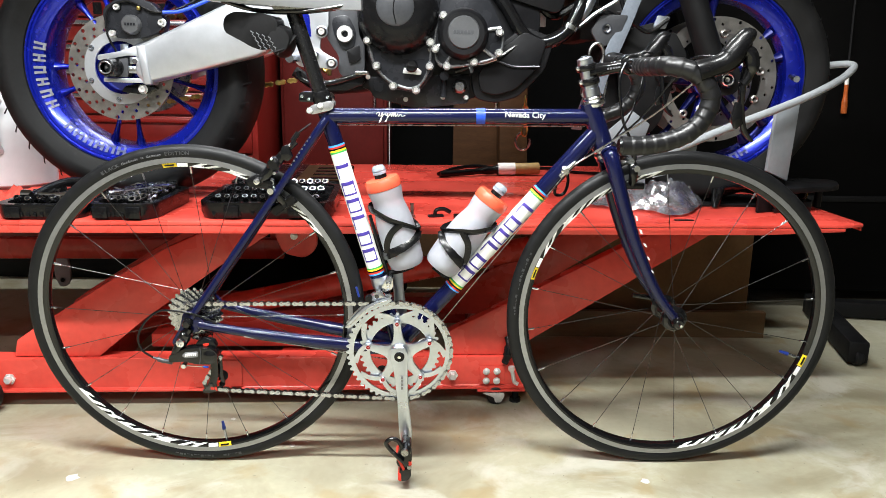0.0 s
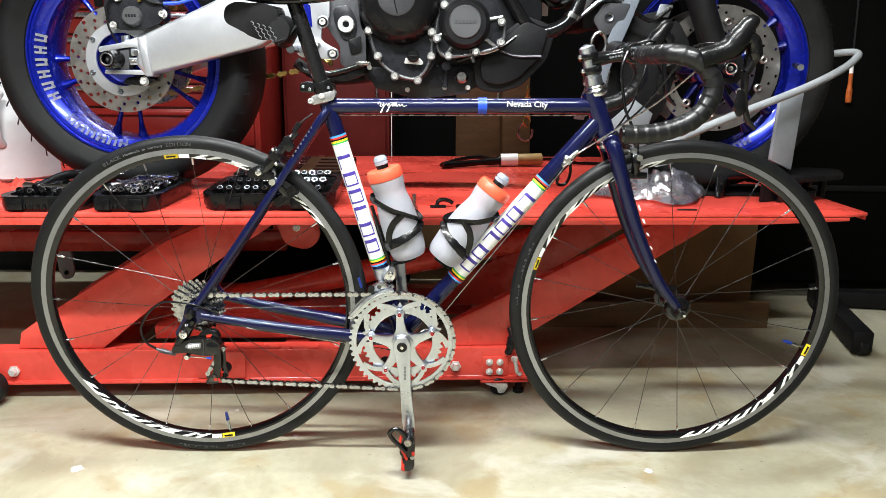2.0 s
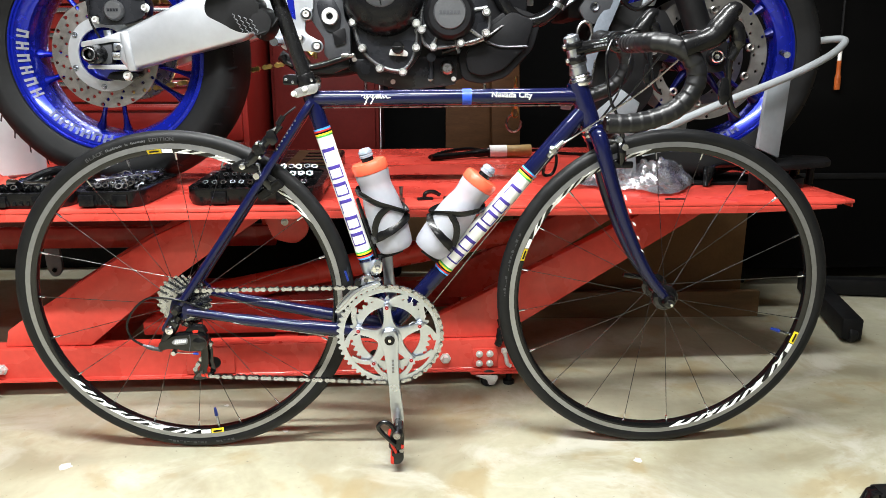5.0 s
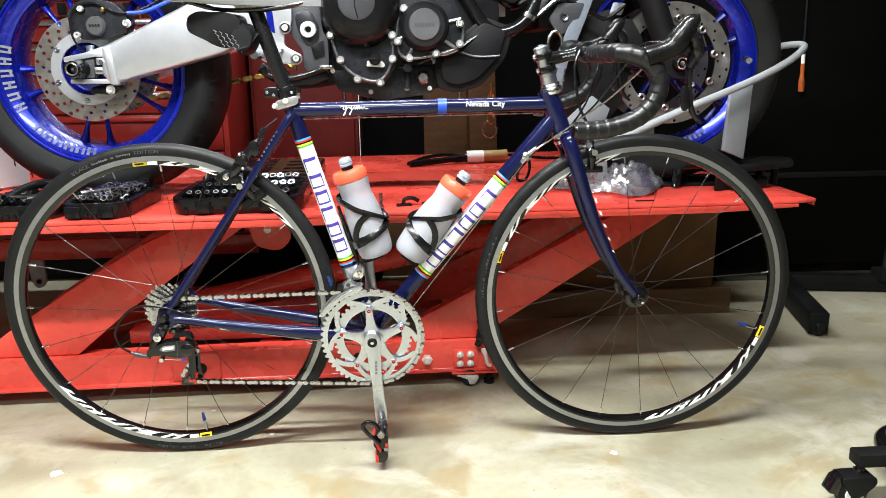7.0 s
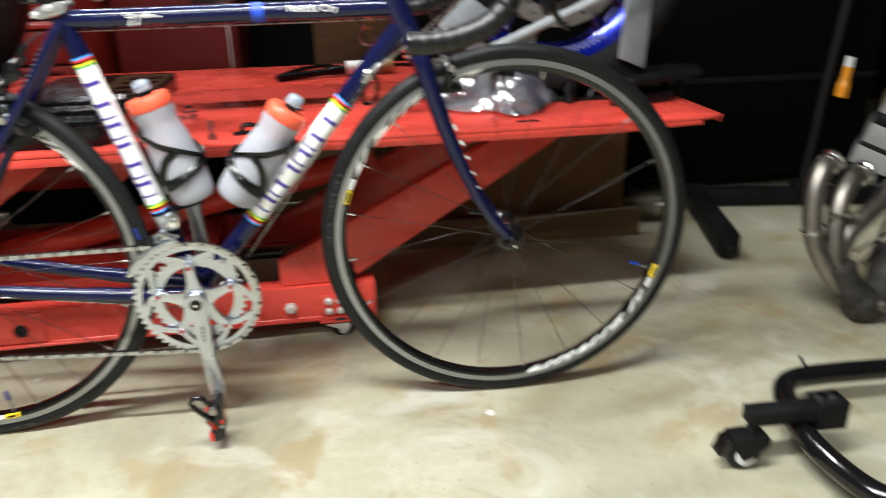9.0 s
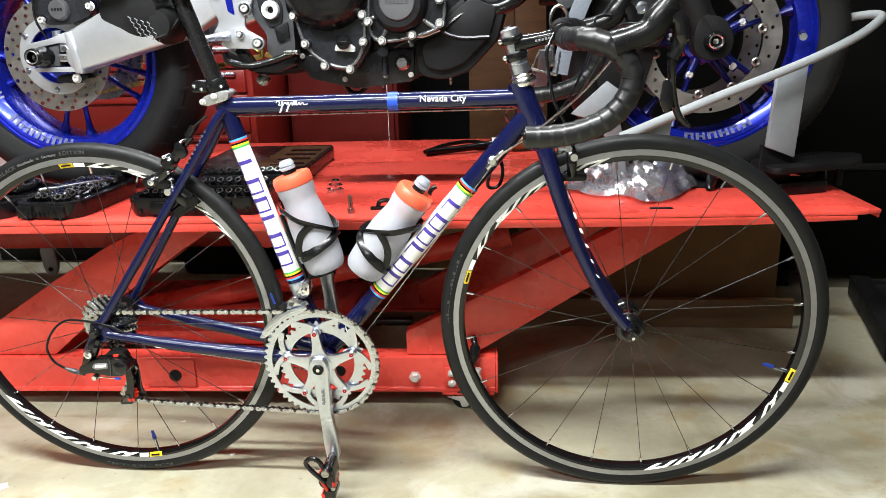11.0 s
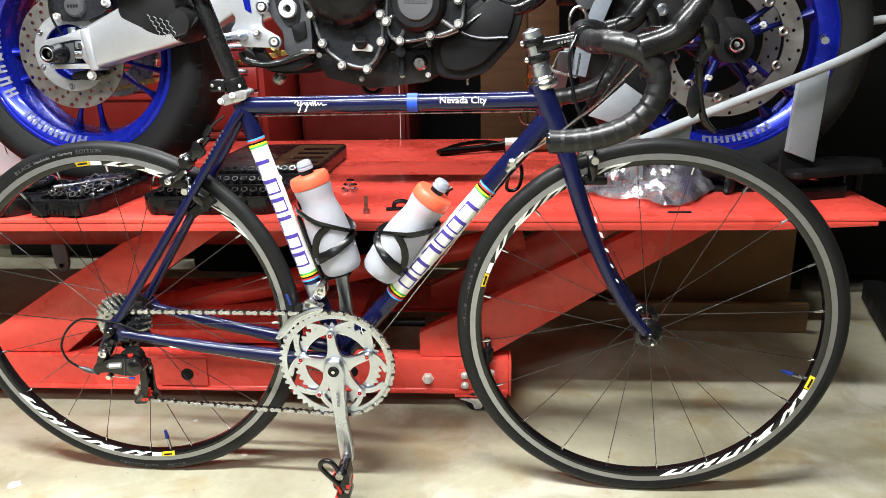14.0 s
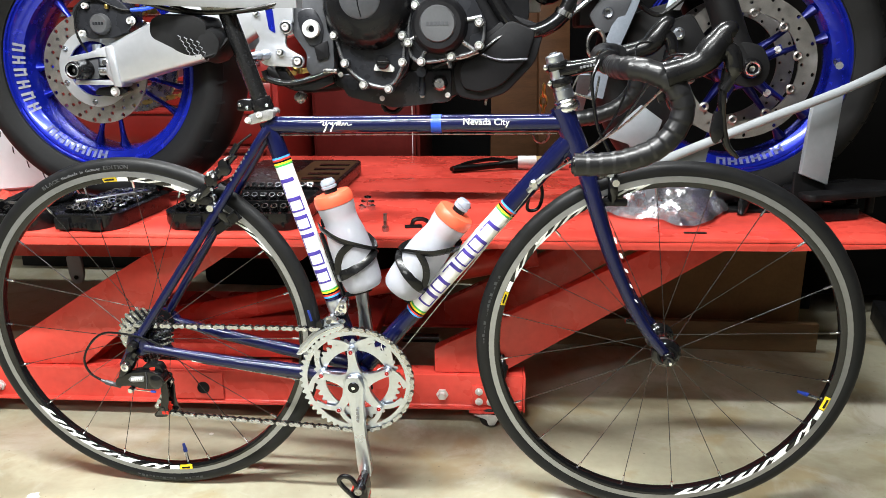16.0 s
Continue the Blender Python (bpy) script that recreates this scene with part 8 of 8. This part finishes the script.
def carton(x0, x1, y0, y1, h, label, turn=0):
    c = thing("cardboard_box", label, "box", pose((x0 + x1) / 2, (y0 + y1) / 2, 0, 0, 0, turn), "cardboard boxes")
    w, d = (x1 - x0) / 2, (y1 - y0) / 2
    part("box_body", box(-w, w, -d, d, 0, h, 0.003), CARD, c)
    part("box_flap", box(-w, w, -d, -0.002, h, h + 0.004, 0.001), CARD, c)
    part("box_flap", box(-w, w, 0.002, d, h, h + 0.004, 0.001), CARD, c)
    part("box_tape", box(-w - 0.001, w + 0.001, -0.025, 0.025, h + 0.0042, h + 0.0052), LUMBER, c)
    return c


carton(0.40, 1.09, 0.86, 1.24, 0.41, "brown cardboard box on the floor behind the lift", 3)
board("wooden_plank", 0.36, 1.12, 0.780, 0.803, 0, 0.085, LUMBER_DARK, "brown plank standing on edge under the lift", "plank")
carton(-0.40, 0.30, 1.32, 1.72, 0.34, "brown cardboard box in shade behind the lift", -2)


def build_black_cabinet():
    c = thing("black_cabinet", "tall black steel cabinet with a horizontal seam", "cabinet", pose(0, 1.12, 0))
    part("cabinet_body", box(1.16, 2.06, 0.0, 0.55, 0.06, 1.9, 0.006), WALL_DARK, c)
    part("seam_rail", box(1.16, 2.06, -0.008, 0.001, 0.385, 0.405, 0.002), BLACK_MATT, c, "thin black seam rail")
    for x in (1.20, 2.02):
        part("cabinet_foot", box(x - 0.03, x + 0.03, 0.02, 0.08, 0, 0.061, 0.004), BLACK_MATT, c)
    return c


build_black_cabinet()


def hand_tool(x, y, z, lean, label, shaft_up, mat, slim=1.0):
    t = thing("hanging_tool", label, "hand tool", pose(x, y, z, 0, lean, 0))
    part("tool_handle", lathe([(r * slim, h) for r, h in ((0, 0), (0.016, 0.0), (0.018, 0.006), (0.018, 0.040), (0.014, 0.048), (0.0125, 0.060), (0.0125, 0.095), (0, 0.095))], axis="z", seg=16), mat, t, "bright amber handle")
    part("tool_tip", lathe([(r * slim, h) for r, h in ((0, 0.095), (0.0115, 0.095), (0.0115, 0.126), (0, 0.126))], axis="z", seg=16), WHITE, t, "white tip")
    if shaft_up:
        part("tool_shaft", cyl((0, 0, 0.126), (0, 0, 0.5), 0.004, 8), BLACK_MATT, t)
    return t


def build_hoist():
    """Low black base of a shop hoist with one leg towards the lift."""
    h = thing("shop_hoist", "black steel shop hoist base with a slim upright pole", "hoist")
    leg = box(-0.028, 0.028, 0, 0.50, 0.012, 0.075, 0.006)
    part("leg", leg, BLACK_MATT, h, at=pose(1.285, 0.545, 0, 0, 0, -13))
    part("leg_wheel", lathe([(0, -0.012), (0.020, -0.012), (0.024, -0.008), (0.024, 0.008), (0.020, 0.012), (0, 0.012)], (1.290, 0.560, 0.026), axis="x", seg=20), RUBBER, h)
    part("cross_beam", box(0, 0.62, -0.025, 0.025, 0.006, 0.060, 0.005), BLACK_MATT, h, at=pose(1.37, 1.02, 0, 0, 0, -9))
    part("upright_pole", tube([(1.745, 0.955, 0.04), (1.80, 1.00, 0.36), (1.90, 1.06, 0.95), (1.98, 1.10, 1.5)], 0.013, 12), BLACK_MATT, h)
    part("pole_socket", box(1.715, 1.775, 0.92, 0.985, 0.045, 0.085, 0.004), BLACK_MATT, h)
    bolt(h, 1.745, 0.918, 0.068, 0.009, 0.008, STEEL)
    return h


build_hoist()
hand_tool(1.842, 0.975, 0.350, 6, "orange handled tool with a white tip clipped to the pole", False, AMBER)
hand_tool(1.455, 1.098, 0.690, -2, "amber handled screwdriver hanging on the black cabinet", True, AMBER_DARK, 0.55)


# ---- right of the lift, on the floor ----
def build_headers():
    e = thing("exhaust_header", "three-pipe steel exhaust header with a sooty collector on the floor", "exhaust")
    runs = (((1.332, 0.250, 0.357), (1.302, 0.236, 0.338), (1.284, 0.222, 0.285), (1.290, 0.205, 0.190), (1.335, 0.185, 0.105), (1.385, 0.167, 0.060)),
            ((1.419, 0.260, 0.321), (1.382, 0.242, 0.312), (1.350, 0.222, 0.272), (1.338, 0.203, 0.200), (1.346, 0.190, 0.130), (1.390, 0.167, 0.060)),
            ((1.525, 0.270, 0.281), (1.480, 0.250, 0.260), (1.420, 0.227, 0.226), (1.366, 0.206, 0.186), (1.354, 0.193, 0.120), (1.390, 0.167, 0.060)))
    for run in runs:
        t = run[0]
        d = (Vector(t) - Vector(run[1])).normalized()
        p = part("header_pipe", tube(smooth_path(run, 7), 0.0215, 18), HEADER, e, "bare steel pipe with heat tint")
        part("flange", lathe([(0.018, -0.014), (0.0255, -0.014), (0.0265, -0.006), (0.0235, -0.002), (0.0275, 0.002), (0.0275, 0.007), (0.0240, 0.010), (0.018, 0.010), (0.016, -0.012)], t, aim=d, seg=28, closed=True), CHROME, p, "bright exhaust flange")
    part("collector", tube(smooth_path([(1.345, 0.170, 0.135), (1.372, 0.164, 0.080), (1.412, 0.160, 0.046), (1.455, 0.175, 0.066), (1.490, 0.20, 0.098), (1.53, 0.22, 0.110)], 6), [0.028] * 6 + [0.034] * 6 + [0.041] * 6 + [0.040] * 6 + [0.037] * 7, 18), SOOT, e, "dark sooty collector pipe")
    part("collector_bulge", lathe([(0, -0.038), (0.026, -0.036), (0.040, -0.020), (0.043, 0.0), (0.040, 0.020), (0.026, 0.036), (0, 0.038)], (1.405, 0.160, 0.0435), axis="x", seg=28), SOOT, e)
    part("bung", lathe([(0.005, -0.004), (0.012, -0.004), (0.014, 0.004)], (1.425, 0.116, 0.052), seg=18), HEADER, e)
    muff = box(1.505, 1.72, 0.17, 0.33, 0.0, 0.135, 0.020, seg=3)
    for v in muff.verts:
        v.co.z += (v.co.x - 1.54) * 0.12 * (v.co.z > 0.05)
        v.co.y += 0.03 * (v.co.x < 1.55) * (0.25 - v.co.y) / 0.08
    part("muffler", muff, SOOT, e, "dull grey muffler box")
    part("band_clamp", tube([(1.289 + 0.025 * math.cos(radians(30 * k)), 0.208 + 0.025 * math.sin(radians(30 * k)), 0.212 + 0.007 * math.cos(radians(30 * k))) for k in range(12)], 0.0035, 6, closed=True), CHROME, e, "bright band clamp")
    part("band_clamp", box(1.300, 1.375, 0.186, 0.194, 0.246, 0.254, 0.002), CHROME, e)
    part("sensor", cyl((1.545, 0.22, 0.130), (1.575, 0.20, 0.168), 0.009, 12), STEEL, e, "oxygen sensor")
    part("sensor_wire", tube(smooth_path([(1.575, 0.20, 0.168), (1.60, 0.22, 0.19), (1.58, 0.30, 0.16), (1.50, 0.34, 0.09)], 5), 0.003, 6), BLACK, e)
    return e


build_headers()


def build_stand():
    s = thing("rolling_stand", "black tubular steel rolling stand with locking casters", "stand")
    z = 0.062
    loop = smooth_path([(2.0, -0.135, z), (1.60, -0.135, z), (1.30, -0.137, z), (1.10, -0.135, z), (1.035, -0.150, z), (1.002, -0.195, z), (0.985, -0.26, z - 0.005), (0.985, -0.34, z - 0.012), (1.005, -0.425, z - 0.016), (1.055, -0.475, z - 0.016), (1.13, -0.490, z - 0.014), (1.30, -0.470, z - 0.010), (1.60, -0.440, z), (2.0, -0.43, z)], 6)
    part("base_tube", tube(loop, 0.0195, 14), BLACK_GLOSS, s, "gloss black bent base tube")
    part("caster_arm", box(0.885, 1.042, -0.292, -0.258, 0.078, 0.104, 0.003), BLACK_MATT, s, "black square caster arm")
    part("arm_plate", box(1.000, 1.052, -0.296, -0.252, 0.060, 0.110, 0.003), BLACK_MATT, s)
    for x in (1.012, 1.036):
        part("arm_bolt", cyl((x, -0.272, 0.108), (x, -0.272, 0.117), 0.008, 6), CHROME, s, "bright bolt head")
    c = new("caster")
    c.parent = s
    tagged(c, "black locking caster with a white hub")
    part("caster_wheel", lathe([(0, -0.012), (0.022, -0.012), (0.028, -0.008), (0.028, 0.008), (0.022, 0.012), (0, 0.012)], (0.880, -0.285, 0.028), seg=28), RUBBER, c)
    part("caster_hub", lathe([(0.008, -0.0145), (0.017, -0.0145), (0.018, -0.011)], (0.880, -0.285, 0.028), seg=24), WHITE_SOFT, c, "white hub ring")
    part("caster_fork", prism(rounded([(0.850, 0.064), (0.915, 0.066), (0.918, 0.050), (0.890, 0.024), (0.872, 0.024)], 0.008), -0.303, -0.266, 0.003), BLACK_MATT, c)
    part("brake_tab", prism(rounded([(0.842, 0.062), (0.858, 0.066), (0.848, 0.030), (0.830, 0.034)], 0.004), -0.298, -0.272, 0.002), BLACK_GLOSS, c)
    part("stem_bolt", cyl((0.897, -0.275, 0.058), (0.897, -0.275, 0.068), 0.010, 12), STEEL, c)
    part("socket_block", box(1.335, 1.450, -0.165, -0.075, 0.078, 0.165, 0.004), BLACK_MATT, s, "black upright socket")
    part("upright", tube([(1.40, -0.115, 0.10), (1.445, -0.105, 0.35), (1.56, -0.10, 1.0)], 0.026, 14), BLACK_GLOSS, s)
    for x, zz in ((1.36, 0.12), (1.395, 0.105), (1.43, 0.13)):
        part("socket_bolt", cyl((x, -0.176, zz), (x, -0.164, zz), 0.009, 6), CHROME, s, "bright bolt head")
    part("tag", prism(rounded([(1.095, -0.482), (1.112, -0.478), (1.110, -0.492), (1.098, -0.494)], 0.003), 0.0665, 0.0685, axes="xyz"), WHITE, s, "small white tag")
    part("zip_tie", tube([(1.075, -0.137, 0.08), (1.068, -0.125, 0.10)], 0.003, 6), BLACK, s)
    return s


build_stand()


def build_boxes():
    """Printed cartons with foam sheets, a stack that leans over on its corner."""
    lean = Matrix.Translation((1.97, 0.95, 0.300)) @ pose(0, 0, 0, 0, 20, -38)
    for z, w, d, h, lid, mat, label in (
            (-0.180, 0.36, 0.34, 0.064, 0.012, PAPER, "flat white carton at the bottom of the leaning stack"),
            (-0.103, 0.37, 0.34, 0.066, 0.036, PAPER, "flat white carton under a thick black foam sheet"),
            (0.0, 0.40, 0.34, 0.240, 0.026, PRINT, "carton printed with rust-coloured rock"),
            (0.267, 0.38, 0.34, 0.085, 0.012, PRINT, "carton printed in brown and tan"),
            (0.365, 0.38, 0.34, 0.200, 0.010, CARD, "plain brown carton on top of the stack")):
        c = thing("carton", label, "carton", lean @ Matrix.Translation((0, 0, z)), "stacked cartons")
        part("carton_body", box(0, w, 0, d, 0.0, h, 0.004), mat, c)
        part("carton_lid", box(-0.003, w + 0.003, -0.003, d + 0.003, h + 0.0005, h + lid, 0.003), BLACK_MATT, c, "black foam sheet")
        if mat is PRINT and h > 0.2:
            part("carton_band", box(0.001, w - 0.001, -0.0025, -0.0005, 0.002, 0.045), PAPER, c, "white printed strip")
    prop = thing("black_toolbox", "low black plastic toolbox propping the cartons", "toolbox", pose(2.06, 0.86, 0, 0, 0, -38))
    part("toolbox_body", box(-0.10, 0.06, -0.06, 0.20, 0.0, 0.066, 0.006), BLACK_MATT, prop)
    part("toolbox_lid", box(-0.103, 0.063, -0.063, 0.203, 0.067, 0.078, 0.004), BLACK, prop)
    p = thing("timber_post", "short pine timber post standing on the floor", "post", pose(1.905, 0.50, 0, 0, 0, -8))
    part("post_body", box(-0.075, 0.075, -0.045, 0.045, 0, 0.385, 0.004), LUMBER, p)
    solid("power_cord", tube(smooth_path([(1.95, 0.62, 0.72), (1.940, 0.62, 0.597), (1.934, 0.62, 0.486), (1.927, 0.62, 0.372), (1.905, 0.61, 0.285), (1.80, 0.50, 0.28), (1.71, 0.40, 0.29), (1.63, 0.38, 0.22), (1.60, 0.40, 0.06), (1.62, 0.45, 0.006)], 6), 0.005, 8), BLACK, "black power cord hanging in front of the cartons", "cord")


build_boxes()


# ---- spots on the floor ----
for x, y, r, seed in ((0.500, -0.068, 0.010, 1), (-0.655, -0.062, 0.014, 2), (-0.40, 0.20, 0.006, 3), (-0.24, 0.075, 0.008, 4)):
    rnd = random.Random(seed)
    pts = [(x + r * rnd.uniform(0.6, 1.1) * math.cos(a * math.pi / 5), y + r * rnd.uniform(0.6, 1.1) * math.sin(a * math.pi / 5)) for a in range(10)]
    solid("paint_spot", prism(pts, 0.0, 0.0008, axes="xyz"), CHALK, "small white paint spot on the concrete", "paint spot", "paint spots")
solid("wall_cable", tube([(-0.09, 1.30, 0.0), (-0.09, 1.31, 0.7), (-0.085, 1.32, 1.6)], 0.0013, 6), WHITE_SOFT, "thin pale cable hanging behind the lift", "cable")
